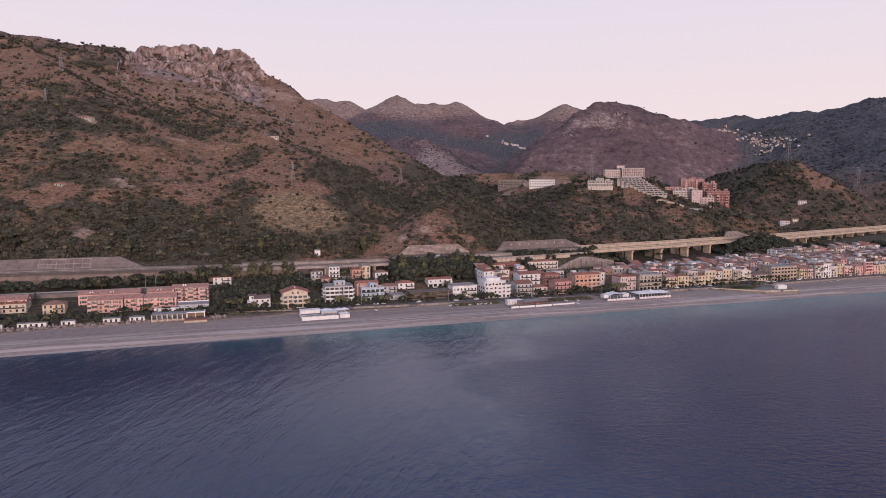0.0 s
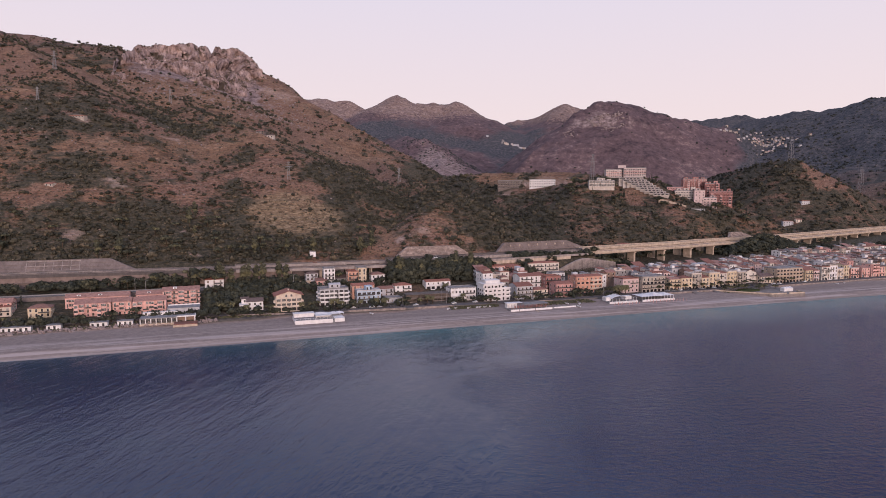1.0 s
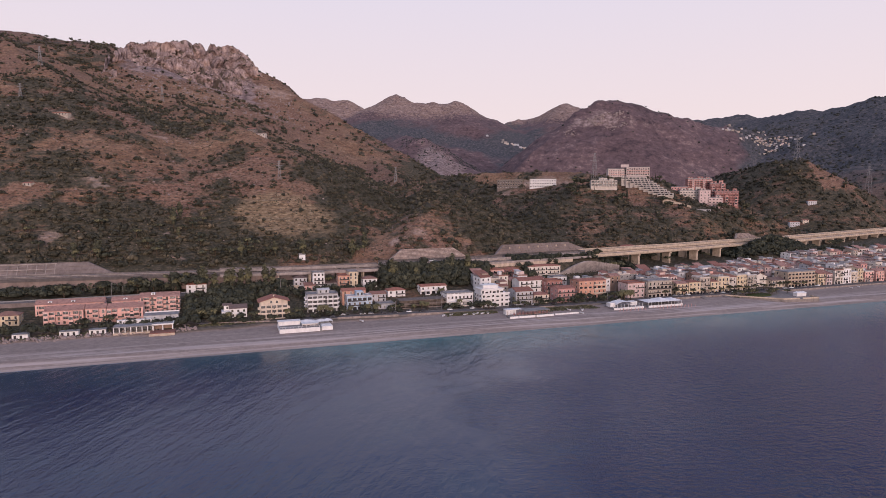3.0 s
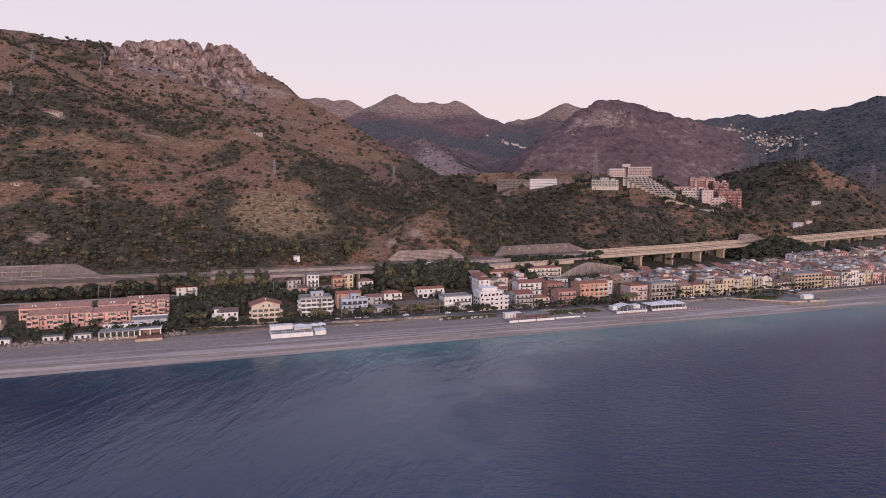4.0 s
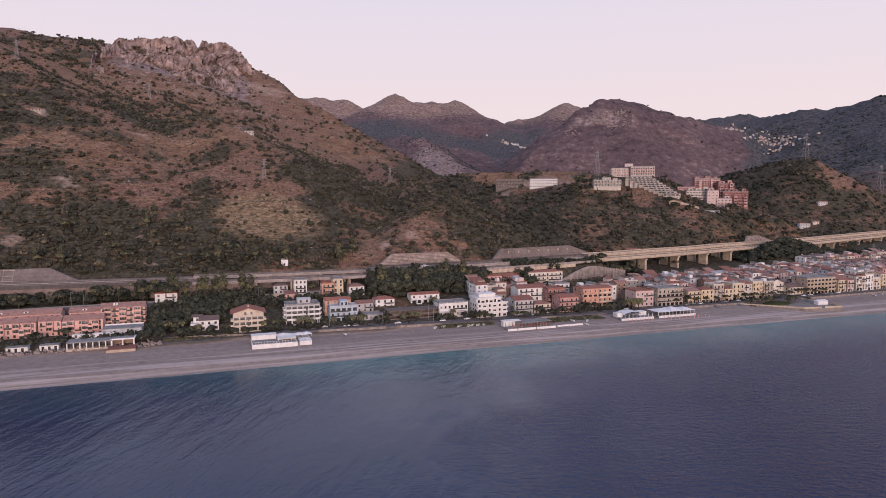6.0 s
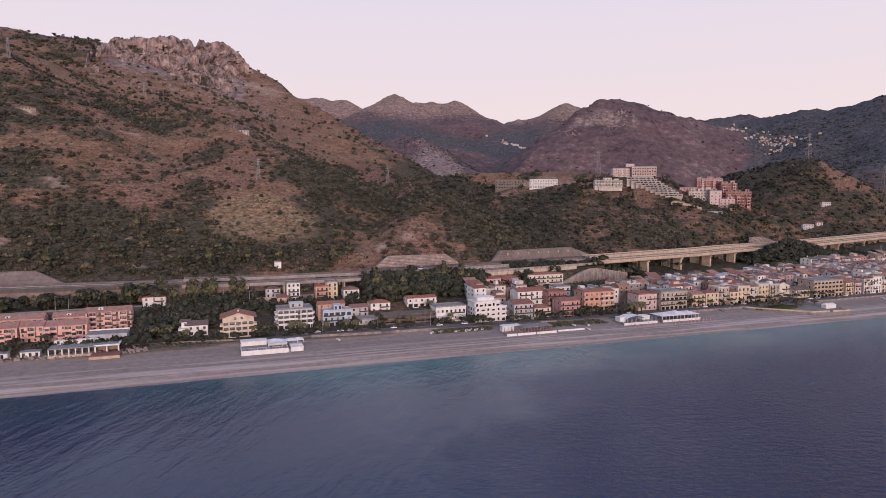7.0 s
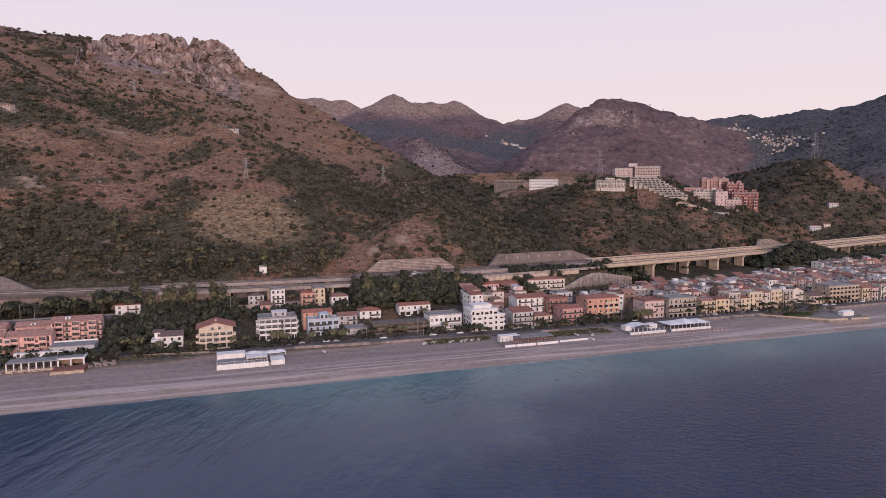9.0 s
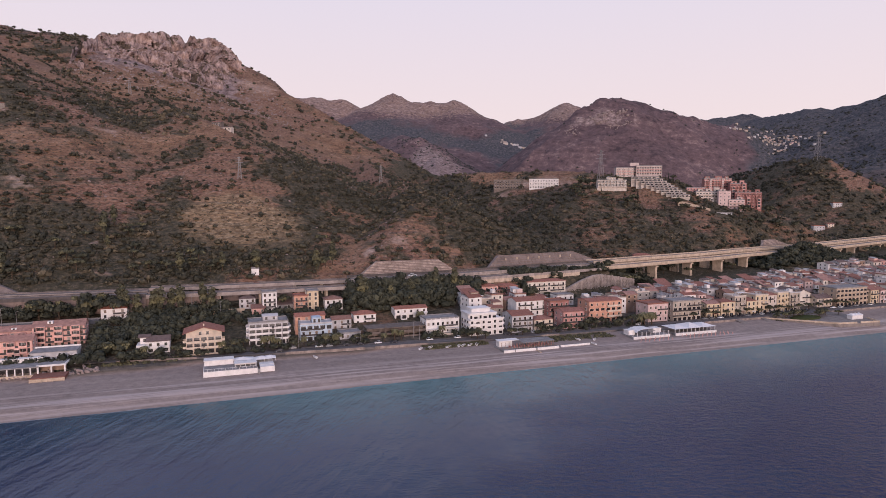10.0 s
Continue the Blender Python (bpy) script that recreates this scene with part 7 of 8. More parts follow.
bt = boat_master()
rr = random.Random(4)
for u, v in ((-46, 41), (-40, 42), (-24, 40), (-21, 40.5), (-17, 40), (-13, 40.5), (-104, 42), (48, 33), (52, 22), (58, 30), (340, 40), (352, 42)):
    copy_thing(bt, pose(*xy(u, v), ground_z(u, v) + 0.1, 0, 0, rr.uniform(60, 140)))


# ---------------------------------------------------------------- parked cars
def car_master(paint, label):
    c = thing("car", 0, 0, 0, 0, label, "car", "cars along the promenade")
    bm = bmesh.new()
    prof = [(-2.0, 0.35), (-2.0, 0.8), (-1.75, 0.95), (-1.3, 1.0), (1.0, 1.0), (1.85, 0.85), (2.0, 0.6), (2.0, 0.35)]
    a = [bm.verts.new((x, -0.85, z)) for x, z in prof]
    b = [bm.verts.new((x, 0.85, z)) for x, z in prof]
    for i in range(len(prof)):
        bm.faces.new([a[i], a[(i + 1) % len(prof)], b[(i + 1) % len(prof)], b[i]])
    bm.faces.new(a[::-1])
    bm.faces.new(b)
    bmesh.ops.recalc_face_normals(bm, faces=bm.faces)
    part("body", bm, M[paint], c)
    bm = bmesh.new()
    hull(bm, [(-1.6, -0.78, 1.0), (1.0, -0.78, 1.0), (1.0, 0.78, 1.0), (-1.6, 0.78, 1.0), (-1.25, -0.62, 1.48), (0.3, -0.62, 1.48), (0.3, 0.62, 1.48), (-1.25, 0.62, 1.48)],
         [(0, 1, 5, 4), (1, 2, 6, 5), (2, 3, 7, 6), (3, 0, 4, 7)])
    part("cabin_glass", bm, M["pane"], c)
    slab_part("roof", c, paint, (-1.27, 0.32, -0.64, 0.64, 1.46, 1.52))
    for x in (-1.25, 1.25):
        for y in (-0.86, 0.86):
            bm = bmesh.new()
            tube(bm, (x, y - 0.1, 0.31), (x, y + 0.1, 0.31), 0.31, 0.31, 10)
            wheel = part("wheel", bm, M["metal_dark"], c)
            bm = bmesh.new()
            tube(bm, (x, y - 0.11, 0.31), (x, y + 0.11, 0.31), 0.18, 0.18, 8)
            part("rim", bm, M["metal"], wheel)
    return c


CARS = [car_master("car_white", "white hatchback parked along the promenade"), car_master("car_dark", "dark grey hatchback parked along the promenade"), car_master("car_silver", "silver hatchback parked along the promenade")]
rr = random.Random(12)
spots = [(-113, 8), (-100, 8), (-94, 8), (-84, 8), (-77, 7.6), (-66, 8), (-36, 7.6), (12, 7.8), (30, 8), (46, 7.8), (-58, 7), (-121, 3), (-20, 8), (66, 8), (104, 8), (110, 8)] + [(158 + 6.1 * i, 8.0) for i in range(16)] + [(268 + 8 * i, 8) for i in range(7)]
first = [True, True, True]
for n, (u, dv) in enumerate(spots):
    k = rr.choice([0, 0, 1, 2, 1])
    m = pose(*xy(u + rr.uniform(-0.6, 0.6), float(prom_v(u)) + dv), prom_z(u) - 0.14 + (0.16 if dv > 8.5 else 0), 0, 0, 27.5 + rr.choice([0, 180]) + rr.uniform(-3, 3))
    if first[k]:
        CARS[k].matrix_basis, first[k] = m, False
    else:
        copy_thing(CARS[k], m)
# vehicles on the motorway
m = pose(*xy(-20, float(road_v(-20)) + 17.5), 31.0, 0, 0, 27.5)
van = copy_thing(CARS[0], m)
tagged(van, "white van driving along the motorway", "van", "vehicles on the motorway")
van.scale = (1.5, 1.15, 1.5)
# ---------------------------------------------------------------- plants
def leaf_cloud(name, centres, radii, tones, per, size, flat=0.75, seed=1, material="scrub", smooth=False):
    """Many plants in one mesh: each a cloud of small leafy facets about its centre."""
    g = np.random.default_rng(seed)
    n = len(centres)
    c = np.repeat(np.asarray(centres, float), per, 0)
    rad = np.repeat(np.asarray(radii, float), per)[:, None]
    tone = np.repeat(np.asarray(tones, float), per)
    d = g.normal(size=(n * per, 3))
    d /= np.linalg.norm(d, axis=1)[:, None]
    d[:, 2] = np.abs(d[:, 2]) * 0.9 - 0.12
    lump = 0.72 + 0.38 * g.random((n * per, 1))
    pos = c + d * rad * lump * np.array([1, 1, flat])
    # facets lie roughly along the surface of the crown
    a = np.cross(d, g.normal(size=d.shape))
    a /= np.linalg.norm(a, axis=1)[:, None] + 1e-9
    b = np.cross(d, a) + 0.35 * g.normal(size=d.shape)
    s = rad * size * (0.6 + 0.8 * g.random((n * per, 1)))
    v = np.stack([pos - a * s - b * s * 0.7, pos + a * s - b * s * 0.5, pos + a * s * 0.8 + b * s * 0.8, pos - a * s * 0.7 + b * s], 1)
    me = bpy.data.meshes.new(name)
    k = n * per
    me.vertices.add(4 * k)
    me.vertices.foreach_set("co", v.reshape(-1))
    me.loops.add(4 * k)
    me.loops.foreach_set("vertex_index", np.arange(4 * k, dtype=np.int32))
    me.polygons.add(k)
    me.polygons.foreach_set("loop_start", np.arange(0, 4 * k, 4, dtype=np.int32))
    me.attributes.new("tone", "FLOAT", "POINT").data.foreach_set("value", np.repeat(tone, 4).astype(np.float32))
    me.materials.append(M[material])
    me.update(calc_edges=True)
    return me


def ico():
    g = (1 + 5 ** 0.5) / 2
    v = np.array([(-1, g, 0), (1, g, 0), (-1, -g, 0), (1, -g, 0), (0, -1, g), (0, 1, g), (0, -1, -g), (0, 1, -g), (g, 0, -1), (g, 0, 1), (-g, 0, -1), (-g, 0, 1)], float)
    f = np.array([(0, 11, 5), (0, 5, 1), (0, 1, 7), (0, 7, 10), (0, 10, 11), (1, 5, 9), (5, 11, 4), (11, 10, 2), (10, 7, 6), (7, 1, 8), (3, 9, 4), (3, 4, 2), (3, 2, 6), (3, 6, 8), (3, 8, 9), (4, 9, 5), (2, 4, 11), (6, 2, 10), (8, 6, 7), (9, 8, 1)], int)
    return v / np.linalg.norm(v[0]), f


def crown_lumps(name, centres, radii, tones, flat=0.85, seed=1, material="scrub"):
    """Many low crowns in one mesh: each an uneven lump, turned and dented by chance."""
    g = np.random.default_rng(seed)
    v0, f0 = ico()
    n = len(centres)
    a = g.random(n) * 6.283
    c, s = np.cos(a)[:, None], np.sin(a)[:, None]
    d = np.broadcast_to(v0[None], (n, 12, 3)).copy()
    d = np.stack([d[..., 0] * c - d[..., 1] * s, d[..., 0] * s + d[..., 1] * c, d[..., 2]], -1)
    d = d * (0.6 + 0.7 * g.random((n, 12, 1))) * np.array([1, 1, flat])
    d[..., 2] = np.maximum(d[..., 2], -0.45)
    v = np.asarray(centres)[:, None] + d * np.asarray(radii)[:, None, None] * (0.72 + 0.6 * g.random((n, 1, 3)))
    f = (f0[None] + 12 * np.arange(n)[:, None, None]).reshape(-1)
    me = bpy.data.meshes.new(name)
    k = n * 20
    me.vertices.add(12 * n)
    me.vertices.foreach_set("co", v.reshape(-1))
    me.loops.add(3 * k)
    me.loops.foreach_set("vertex_index", f.astype(np.int32))
    me.polygons.add(k)
    me.polygons.foreach_set("loop_start", np.arange(0, 3 * k, 3, dtype=np.int32))
    tone = np.repeat(np.asarray(tones, float), 12) + 0.12 * g.normal(size=12 * n)
    me.attributes.new("tone", "FLOAT", "POINT").data.foreach_set("value", np.clip(tone, 0, 1).astype(np.float32))
    me.materials.append(M[material])
    me.update(calc_edges=True)
    return me


def scatter(n, r0, r1, a0, a1, seed):
    g = np.random.default_rng(seed)
    r = np.sqrt(g.random(n) * (r1 * r1 - r0 * r0) + r0 * r0)
    a = np.radians(g.random(n) * (a1 - a0) + a0)
    return r * np.sin(a), r * np.cos(a), g


def meadow_at(x, y):
    return np.exp(-(((x + 232) / 52) ** 2 + ((y - 612) / 42) ** 2) ** 2)


def hillside_scrub():
    """Scrub, maquis and trees over the near hills."""
    x, y, g = scatter(400000, 480, 1750, -50, 32, 5)
    u, v = uv(x, y)
    z = land(x, y)
    e = 4.0
    slope = np.hypot(land(x + e, y) - z, land(x, y + e) - z) / e
    far = np.hypot(x, y)
    dens = np.clip(1.5 * (cover(x, y) - 0.18), 0.05, 1.0)
    for bx, by, wide, deep in BARE:
        dens = dens * (1 - 0.8 * np.exp(-((x - bx) / wide) ** 2 - ((y - by) / deep) ** 2))
    crag = crest(x, y, CRAG[2:], 0.9)
    dens = np.where(crag > z - 25, 0.10, dens)
    dens = np.where(crest(x, y, CRAG_FOOT[:6], 0.5) > z - 20, np.minimum(dens, 0.16), dens)
    dens = dens * (1 - 0.2 * step(150, 290, z) * step(-960, -820, x))
    hotel = crest(x, y, HOTEL_HILL, 0.45)
    dens = np.where((hotel > z - 12) & (u > 60), np.clip(np.where(x < -60, 0.85, 0.58) + 0.9 * fractal(x, y, 60, 4, 19), 0.1, 1), dens)
    dens = dens * (1 - 0.9 * meadow_at(x, y))
    dens = np.where(crest(x, y, RED_HILL, 0.6) > z - 16, np.where((x > 512) & (z > 95), 0.2, 0.72 + 0.6 * fractal(x, y, 50, 3, 71)), dens)
    keep = (v > road_v(u) + np.where(u < 150, 40, 34)) & (slope < 1.4) & (g.random(len(x)) < dens * np.clip(760 / far, 0.3, 1) ** 1.6 * 0.30)
    for hx, hy, hw in ((-348, 808, 22), (-521, 686, 14), (-445, 546, 10), (479, 1210, 12), (440, 1164, 18), (111, 790, 14), (16, 1040, 16), (-36, 1054, 16), (140, 1003, 26), (99, 943, 14), (166, 945, 18), (240, 965, 26), (215, 912, 14)):
        keep &= np.hypot(x - hx, y - hy) > hw
    x, y, z, v, far = x[keep], y[keep], z[keep], v[keep], far[keep]
    n = len(x)
    big = np.clip(1 - (v - 180) / 200, 0, 1)
    rad = (0.8 + 2.3 * g.random(n) ** 2.2 + 2.2 * big * g.random(n) ** 1.6) * np.clip(far / 800, 0.85, 1.7)
    tone = np.clip(0.16 + 0.62 * g.random(n) ** 1.3 + 0.28 * fractal(x, y, 60, 3, 55), 0, 1)
    at = np.stack([x, y, z + rad * 0.35], -1)
    # bushes on the ledges of the crag
    pick = g.choice(len(LEDGES), 520, replace=False)
    rad = np.concatenate([rad, 1.0 + 2.4 * g.random(520) ** 2])
    at = np.concatenate([at, LEDGES[pick] + np.array([0, 0, 0.6])])
    tone = np.concatenate([tone, 0.3 * g.random(520)])
    # each bush has a smaller shoot or two beside it
    off = g.normal(size=(len(rad), 3)) * np.array([0.75, 0.75, 0.15]) * rad[:, None]
    half = g.random(len(rad)) < 0.25
    lumps = np.concatenate([at, (at + off)[half]]), np.concatenate([rad * 0.74, (rad * (0.35 + 0.35 * g.random(len(rad))))[half]]), np.concatenate([tone, np.clip(tone + 0.15, 0, 1)[half]])
    me = crown_lumps("hillside_scrub", *lumps, 0.95, 2)
    tagged(new("hillside_scrub", me), "dark green and olive scrub and low trees over dry slopes", "scrub", kind="stuff")
    near = np.hypot(at[:, 0], at[:, 1]) < 780
    for pickers, per, size, seed in ((near & (rad > 1.4), 24, 0.2, 3), (near & (rad <= 1.4), 9, 0.3, 5), (~near & (rad > 2.0), 9, 0.27, 4), (~near & (rad <= 2.0), 4, 0.36, 6)):
        me = leaf_cloud("scrub_sprigs", at[pickers], rad[pickers] * 1.06, np.clip(tone[pickers] + 0.12, 0, 1), per, size, 0.95, seed)
        tagged(new("scrub_sprigs", me), "ragged outer twigs and leaves of the hillside scrub", "scrub", kind="stuff")


def far_scrub():
    """Clumps of trees and bushes over the middle ranges."""
    x, y, g = scatter(70000, 1750, 3100, -24, 31, 25)
    z = land(x, y)
    d = np.clip(0.35 + 0.9 * fractal(x, y, 300, 4, 61) + 0.35 * step(600, 1000, x), 0.06, 1) * (1 - 0.85 * np.clip((crest(x, y, DOME, 0.5) - z + 60) / 80, 0, 1) * (1 - step(650, 850, x)))
    keep = (g.random(len(x)) < d * 0.45) & (z > 60)
    x, y, z = x[keep][:6000], y[keep][:6000], z[keep][:6000]
    rad = 1.8 + 3.4 * g.random(len(x)) ** 2.5
    me = crown_lumps("far_scrub", np.stack([x, y, z + rad * 0.2], -1), rad, 0.05 + 0.45 * g.random(len(x)), 0.8, 12, "far_leaf")
    tagged(new("far_scrub", me), "dark trees and bushes over the distant slopes", "scrub", kind="stuff")


def tuft_field():
    """Dry grass tufts and small bushes between the scrub."""
    x, y, g = scatter(42000, 480, 1000, -50, 30, 15)
    u, v = uv(x, y)
    z = land(x, y)
    keep = (v > road_v(u) + 42) & (g.random(len(x)) < 0.20 + 0.8 * meadow_at(x, y))
    x, y, z = x[keep], y[keep], z[keep]
    rad = 0.45 + 0.6 * g.random(len(x))
    me = leaf_cloud("dry_tufts", np.stack([x, y, z + 0.1], -1), rad, 0.55 + 0.45 * g.random(len(x)), 5, 0.55, 0.7, 6)
    tagged(new("dry_tufts", me), "dry brown grass tufts on the slopes", "grass", kind="stuff")


def wood_belt():
    """Dense trees between the town, the railway and the motorway."""
    g = np.random.default_rng(77)
    pts = []
    zones = [(-640, -215, 121, 137, 700), (-214, -176, 84, 108, 120), (-200, -145, 92, 122, 240), (-150, -66, 94, 106, 70), (-72, 22, 102, 124, 620), (-214, -196, 66, 84, 60), (-196, -172, 80, 92, 40),
             (56, 100, 142, 158, 120), (100, 160, 150, 160, 60), (150, 196, 152, 178, 150), (345, 480, 168, 216, 760), (470, 900, 172, 215, 330), (-640, -345, 64, 82, 240), (-345, -206, 58, 62, 90), (-198, -72, 57, 63, 100), (-40, -8, 56, 61, 30), (16, 108, 49, 56, 60), (-200, -176, 62, 66, 30)]
    for u0, u1, v0, v1, n in zones:
        for _ in range(n):
            pts.append((g.uniform(u0, u1), g.uniform(v0, v1)))
    for _ in range(260):
        uu = g.uniform(185, 345)
        pts.append((uu, float(road_v(uu)) + g.uniform(31, 40)))
    for _ in range(420):
        uu = g.uniform(-70, 92)
        pts.append((uu, float(road_v(uu)) - g.uniform(1.5, 12)))
    pts = np.array(pts)
    u, v = pts[:, 0], pts[:, 1]
    # keep clear of houses
    keep = np.ones(len(u), bool)
    for ob in scene.objects:
        if ob.parent is None and ob.type == "EMPTY" and ob.get("category") in ("house", "apartment building", "hotel", "building"):
            hu, hv = uv(ob.location.x, ob.location.y)
            keep &= ~((np.abs(u - hu) < 9) & (v - hv > -2.5) & (v - hv < 12))
    u, v = u[keep], v[keep]
    x, y = xy(u, v)
    z = land(x, y)
    n = len(u)
    rad = 1.5 + 1.9 * g.random(n)
    tall = np.where((u > -74) & (u < 22) & (v > 104), 1.6, 1.0)
    rad = rad * np.sqrt(tall) * np.where((v < 66) & (u > -200), 0.45 + 0.4 * g.random(n), 1.0)
    high = rad * (0.75 + 0.7 * g.random(n)) * tall
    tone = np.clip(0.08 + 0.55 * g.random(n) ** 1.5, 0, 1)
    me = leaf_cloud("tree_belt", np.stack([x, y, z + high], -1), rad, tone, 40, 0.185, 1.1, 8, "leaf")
    # inner crowns take half the tone, which paints in their shade
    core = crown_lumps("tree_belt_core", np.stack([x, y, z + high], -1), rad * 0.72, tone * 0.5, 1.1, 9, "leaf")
    tagged(new("tree_belt_core", core), "inner crowns of the tree belt, coloured darker for shade", "trees", kind="stuff")
    tagged(new("tree_belt", me), "dense dark olive and citrus trees between houses and motorway", "trees", kind="stuff")


def crown_mesh(name, blobs, per, size, seed, flat=0.8):
    return leaf_cloud(name, [b[:3] for b in blobs], [b[3] for b in blobs], [b[4] for b in blobs], per, size, flat, seed, "leaf")


def tree_kind(seed, shape):
    """Crown and trunk meshes for one shape of tree."""
    rr = random.Random(seed)
    blobs, bm = [], bmesh.new()
    if shape == "pine":
        tube(bm, (0, 0, -0.5), (0.3, 0.1, 4.6), 0.35, 0.2, 7)
        for i in range(24):
            a, q = rr.uniform(0, 6.28), rr.random() ** 0.6
            blobs.append((0.3 + 3.7 * q * math.cos(a), 3.7 * q * math.sin(a), 5.4 + rr.uniform(-2.4, 1.6) * (1.15 - q), rr.uniform(1.2, 1.8), rr.random()))
            if i < 6:
                tube(bm, (0.25, 0.1, 3.0), (0.3 + 2.6 * q * math.cos(a), 2.6 * q * math.sin(a), 4.8), 0.12, 0.05, 5)
    elif shape == "poplar":
        tube(bm, (0, 0, -0.5), (0, 0, 7.5), 0.26, 0.08, 6)
        for i in range(13):
            h = 2.0 + i * 0.62
            w = 1.3 * math.sin(math.pi * (i + 1.5) / 15) + 0.2
            blobs.append((rr.uniform(-0.5, 0.5), rr.uniform(-0.5, 0.5), h, w, 0.4 + 0.6 * rr.random()))
    elif shape == "cypress":
        tube(bm, (0, 0, -0.5), (0, 0, 6), 0.2, 0.06, 6)
        for i in range(11):
            blobs.append((rr.uniform(-0.12, 0.12), rr.uniform(-0.12, 0.12), 1.0 + i * 0.75, 0.95 * (1 - i / 13) + 0.1, 0.2 * rr.random()))
    else:
        tube(bm, (0, 0, -0.5), (0.1, 0, 2.6), 0.22, 0.15, 6)
        for i in range(13):
            a, q = rr.uniform(0, 6.28), rr.random() ** 0.5
            blobs.append((2.1 * q * math.cos(a), 2.1 * q * math.sin(a), 3.4 + rr.uniform(-0.6, 1.5) * (1.1 - q), rr.uniform(0.8, 1.35), rr.random()))
            if i < 5:
                tube(bm, (0.1, 0, 2.2), (1.4 * q * math.cos(a), 1.4 * q * math.sin(a), 3.3), 0.1, 0.04, 5)
    trunk = bpy.data.meshes.new("trunk")
    bm.to_mesh(trunk)
    bm.free()
    trunk.materials.append(M["bark"])
    return trunk, crown_mesh("crown", blobs, 34, 0.26, seed)


def palm_kind(seed):
    rr = random.Random(seed)
    bm = bmesh.new()
    for k in range(5):
        tube(bm, (0.06 * k, 0, -0.5 + k * 1.25), (0.06 * (k + 1), 0, -0.5 + (k + 1) * 1.25), 0.26 - 0.02 * k, 0.24 - 0.02 * k, 7)
    trunk = bpy.data.meshes.new("trunk")
    bm.to_mesh(trunk)
    bm.free()
    trunk.materials.append(M["bark"])
    bm = bmesh.new()
    top = Vector((0.3, 0, 5.7))
    for i in range(58):
        a, up = rr.uniform(0, 6.28), rr.uniform(-0.5, 1.2)
        d = Vector((math.cos(a), math.sin(a), 0))
        side = Vector((-math.sin(a), math.cos(a), 0))
        prev = None
        ln = rr.uniform(2.0, 2.8)
        for k in range(6):
            s = k / 5
            p = top + d * ln * s + Vector((0, 0, up * s * 1.6 - 2.2 * s * s))
            w = 0.42 * math.sin(math.pi * (0.12 + 0.86 * s)) + 0.02
            cur = (bm.verts.new(p - side * w - Vector((0, 0, w * 0.5))), bm.verts.new(p), bm.verts.new(p + side * w - Vector((0, 0, w * 0.5))))
            if prev:
                bm.faces.new([prev[0], prev[1], cur[1], cur[0]])
                bm.faces.new([prev[1], prev[2], cur[2], cur[1]])
            prev = cur
    crown = bpy.data.meshes.new("crown")
    bm.to_mesh(crown)
    bm.free()
    crown.attributes.new("tone", "FLOAT", "POINT").data.foreach_set("value", np.full(len(crown.vertices), 0.95, np.float32))
    crown.materials.append(M["leaf"])
    return trunk, crown


KINDS = {k: [tree_kind(s, k) for s in (1 + i * 7, 2 + i * 7, 3 + i * 7)] for i, k in enumerate(("round", "pine", "poplar", "cypress"))}
KINDS["palm"] = [palm_kind(5), palm_kind(6)]
TREE_WORDS = {"round": "dark green round-crowned tree", "pine": "broad umbrella pine", "poplar": "slender pale-green poplar", "cypress": "narrow dark cypress", "palm": "shaggy fan palm"}
tree_rng = random.Random(17)


def tree(kind, u, v, s=1.0, where="beside the houses", z=None):
    x, y = xy(u, v)
    e = thing("palm_tree" if kind == "palm" else "tree", x, y, ground_z(u, v) if z is None else z, tree_rng.uniform(0, 360), f"{TREE_WORDS[kind]} {where}", "tree", f"{kind} trees")
    e.scale = (s, s, s * tree_rng.uniform(0.9, 1.1))
    trunk, crown = tree_rng.choice(KINDS[kind])
    share("trunk", trunk, e, Matrix())
    share("crown", crown, e, Matrix())
    return e


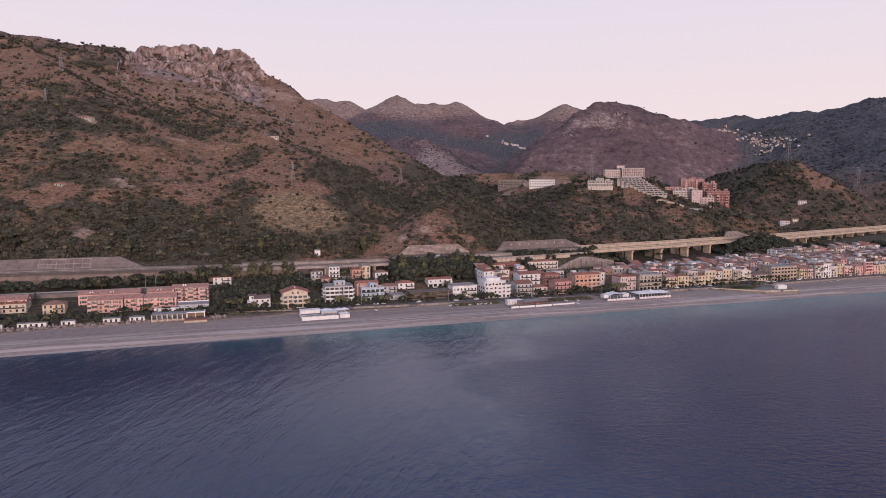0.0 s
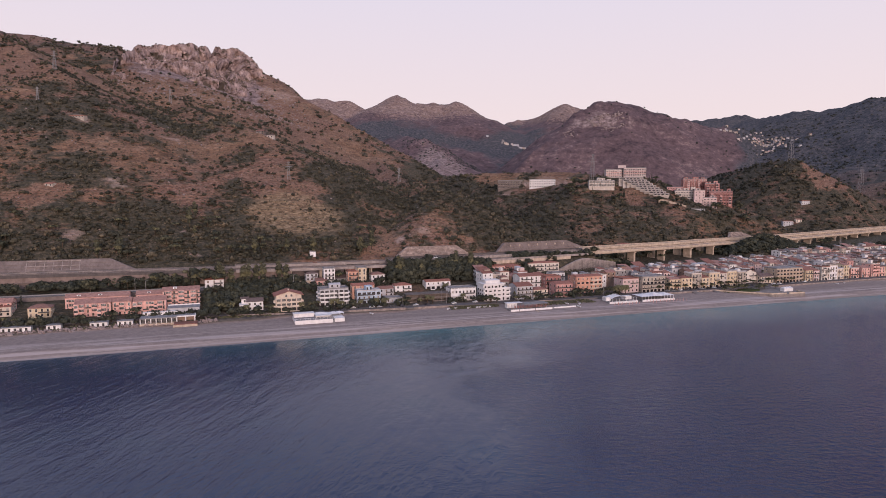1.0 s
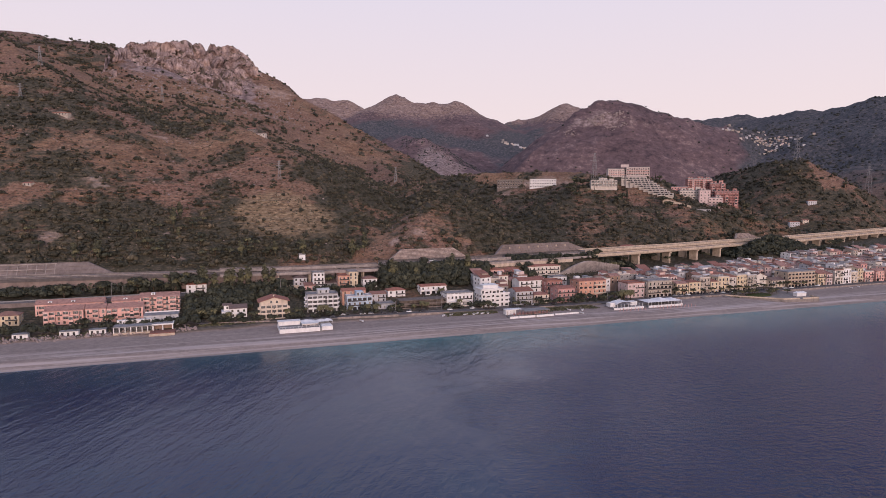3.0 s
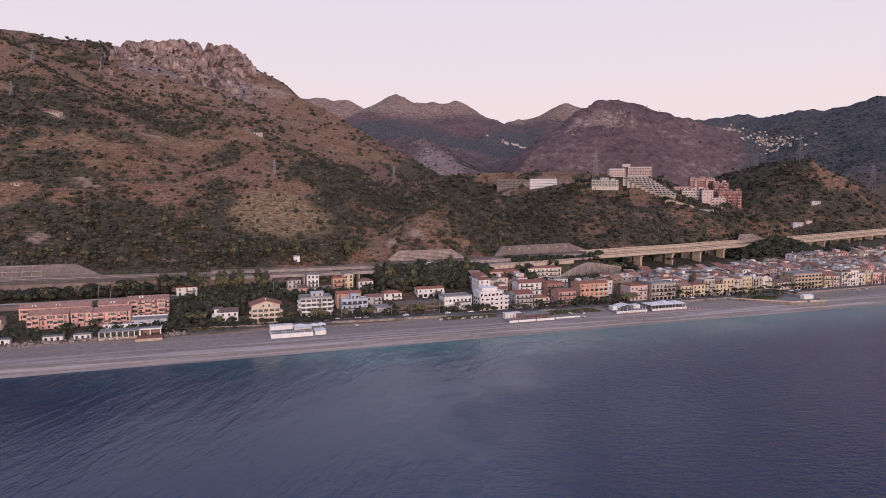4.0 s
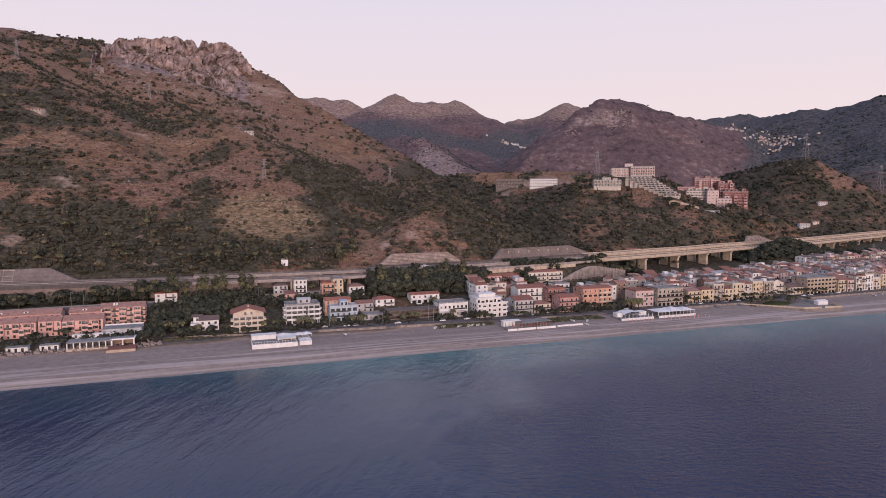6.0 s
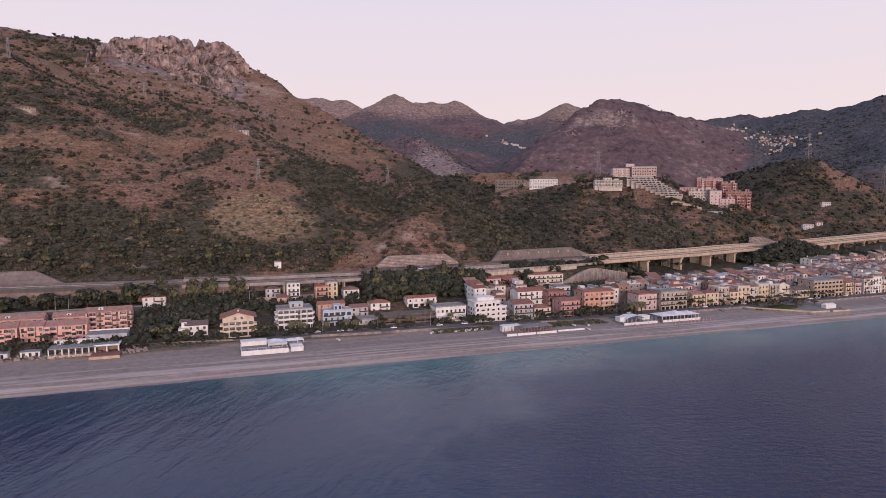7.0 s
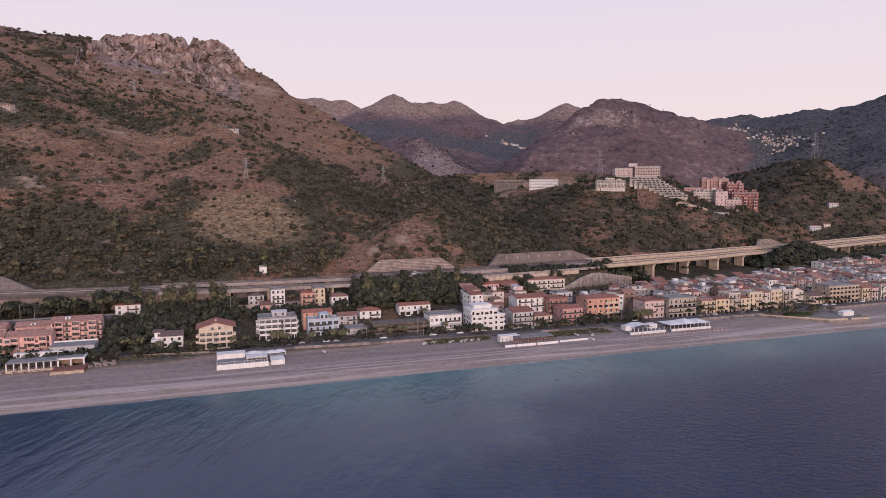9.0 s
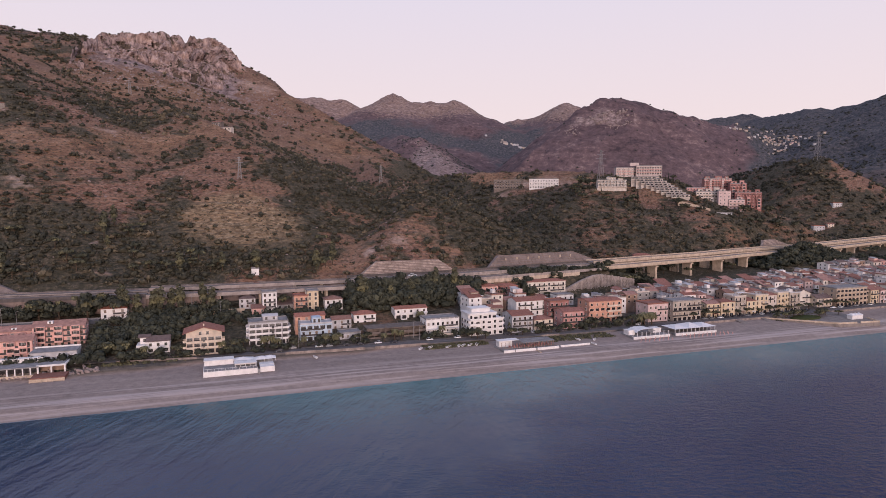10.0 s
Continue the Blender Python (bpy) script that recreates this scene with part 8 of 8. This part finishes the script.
def plant_trees():
    q = random.Random(23)
    for u, v, s in ((-247, 124, 1.5), (-222, 120, 1.9), (-214, 122, 1.8), (-205, 118, 1.6), (-268, 122, 1.4), (-292, 120, 1.3), (-236, 119, 1.3), (-120, 124, 1.0), (-112, 122, 1.0)):
        tree("pine", u, v, s, "before the motorway wall")
    for u in (-206, -201, -196, -187, -182, -177, -172, -160, -156):
        tree("poplar", u + q.uniform(-1.5, 1.5), q.uniform(117, 123), q.uniform(1.4, 1.9), "below the motorway")
    for u in (-372, -366, -361, -357, -352, -330):
        tree("cypress", u, q.uniform(98, 106), q.uniform(1.0, 1.5), "behind the ochre villa")
    # gardens along the promenade, west to east
    for u, v, s in ((-205, 70, 1.5), (-199, 68, 1.4), (-196, 72, 1.3), (-190, 66, 0.9), (-172, 64, 1.0), (-170, 66, 1.1), (-146, 60, 1.0), (-143, 64, 1.2), (-139, 68, 1.1), (-112, 66, 1.0), (-88, 64, 1.1), (-76, 62, 1.0), (-71, 63, 1.0),
                    (-30, 60, 0.9), (-14, 58, 1.0), (-11, 52, 1.2), (-8, 50, 1.2), (-5, 48, 1.1), (14, 52, 1.0), (20, 50, 1.0), (34, 52, 1.2), (40, 50, 1.0), (50, 52, 1.1), (46, 50, 0.9), (70, 54, 1.5), (72, 52, 1.3), (80, 56, 1.2), (90, 52, 1.1), (96, 56, 1.2),
                    (101, 52, 1.4), (106, 56, 1.4), (110, 54, 1.2), (-325, 66, 1.2), (-334, 68, 1.1), (-272, 64, 1.5), (-258, 70, 1.3), (-290, 64, 1.2), (-300, 66, 1.1)):
        tree("round", u + q.uniform(-0.8, 0.8), v, s, "in a garden by the promenade")
    for u, v, s in ((-128, 63, 1.1), (-124, 62, 1.15), (-121, 63, 1.0), (-107, 62, 0.95), (-95, 62, 1.15), (-90, 61, 1.0), (-62, 60, 0.9), (-56, 61, 1.0), (-52, 60, 0.9), (-187, 64, 1.0), (-150, 62, 1.0), (108, 50, 1.5), (113, 49, 1.5), (104, 48, 1.4), (-33, 84, 1.3), (-26, 62, 1.0), (-6, 54, 1.0), (18, 60, 0.9)):
        tree("palm", u, v, s, "beside the promenade")
    for i in range(17):
        u = 150 + i * 9.5
        if 236 < u < 240:
            continue
        tree("round", u, float(prom_v(u)) + 10.6, q.uniform(0.9, 1.25), "along the town's beach road", prom_z(u))
    for i in range(14):
        tree("round", 205 + i * 4.2 + q.uniform(-1, 1), q.uniform(33, 44), q.uniform(0.8, 1.2), "in the planted square by the sea")
    for i in range(26):
        u = q.uniform(165, 640)
        tree("round", u, float(road_v(u)) + (q.uniform(4, 22) if u < 350 else -q.uniform(4, 22)), q.uniform(1.1, 1.6), "under the viaduct")
    for i in range(20):
        u = q.uniform(-66, 18)
        tree(q.choice(["round", "poplar", "round"]), u, q.uniform(108, 122), q.uniform(1.6, 2.2), "below the motorway wall")
    for u, v, s in ((154, 158, 2.1), (160, 156, 2.3), (166, 152, 2.2), (150, 154, 1.9), (172, 150, 2.0), (158, 150, 1.8)):
        tree("round", u, v, s, "at the end of the viaduct")
    for i in range(62):
        u = q.uniform(-440, -70)
        v = float(road_v(u)) + q.uniform(44, 120)
        if float(meadow_at(*xy(u, v))) > 0.1:
            continue
        tree(q.choice(["round", "round", "round", "poplar"]), u, v, q.uniform(1.1, 1.9), "on the slope above the motorway")
    hotels = ((78, 120, 940, 962), (106, 174, 998, 1026), (134, 202, 922, 985), (198, 290, 938, 1020), (192, 238, 908, 930))
    for i in range(130):
        x, y = q.uniform(50, 320), q.uniform(905, 1030)
        if not any(a - 4 < x < b + 4 and c - 3 < y < d + 3 for a, b, c, d in hotels):
            tree(q.choice(["round", "round", "pine", "cypress"]), *uv(x, y), q.uniform(1.0, 1.7), "among the hilltop hotels")
    for i in range(60):
        u, v = q.uniform(10, 420), q.uniform(70, 130)
        tree("round", u, v, q.uniform(0.7, 1.1), "between the town's roofs")


def scree():
    """Fallen limestone below the crag and pale outcrops over the slopes."""
    x, y, g = scatter(60000, 560, 1750, -50, 10, 91)
    z = land(x, y)
    u, v = uv(x, y)
    near = crest(x, y, [(a + 55, b - 75, c - 75) for a, b, c in CRAG[1:5]], 0.55) > z - 22
    keep = (v > road_v(u) + 60) & (g.random(len(x)) < np.where(near, 0.35, 0.03))
    x, y, z = x[keep], y[keep], z[keep]
    rad = np.where(near[keep], 0.6 + 2.4 * g.random(len(x)) ** 3, 0.4 + 1.0 * g.random(len(x)) ** 2)
    me = crown_lumps("boulders", np.stack([x, y, z + rad * 0.15], -1), rad, 0 * x, 0.8, 14, "boulder")
    tagged(new("boulders", me), "pale limestone boulders and outcrops on the slopes", "rocks", kind="stuff")


def outcrops():
    """Pale broken cliffs in bands along the brow of the domed mountain."""
    g = np.random.default_rng(57)
    t = g.random(420)
    band = g.choice(3, 420, p=[0.5, 0.3, 0.2])
    x = 110 + 215 * t + g.normal(size=420) * 10
    y = np.array([2452, 2428, 2398])[band] - 26 * (1 - t) + g.normal(size=420) * 7
    gap = fractal(x, y, 45, 3, 81) > -0.12
    x, y = x[gap], y[gap]
    rad = 1.5 + 4.2 * g.random(len(x)) ** 2.4
    me = crown_lumps("outcrops", np.stack([x, y, land(x, y) + rad * 0.1], -1), rad, 0 * x, 0.8, 15, "boulder")
    tagged(new("outcrops", me), "pale rock outcrops on the brow of a distant mountain", "rocks", kind="stuff")


hillside_scrub()
scree()
outcrops()
far_scrub()
tuft_field()
wood_belt()
plant_trees()


def shore_verge():
    """Rough grass at the head of the beach."""
    g = np.random.default_rng(9)
    u = np.concatenate([g.uniform(-44, -6, 500), g.uniform(24, 74, 500), g.uniform(-206, -165, 120), g.uniform(-400, -210, 260), g.uniform(205, 262, 300)])
    v = np.concatenate([g.uniform(39, 47, 500), g.uniform(33, 46, 500), g.uniform(55, 61, 120), g.uniform(52, 60, 260), g.uniform(34, 44, 300)])
    x, y = xy(u, v)
    z = land(x, y)
    rad = 0.4 + 0.7 * g.random(len(u))
    me = leaf_cloud("verge_grass", np.stack([x, y, z + 0.1], -1), rad, 0.7 + 0.3 * g.random(len(u)), 10, 0.4, 0.7, 4, "leaf")
    tagged(new("verge_grass", me), "rough dry grass and weeds at the head of the beach", "grass", kind="stuff")


shore_verge()
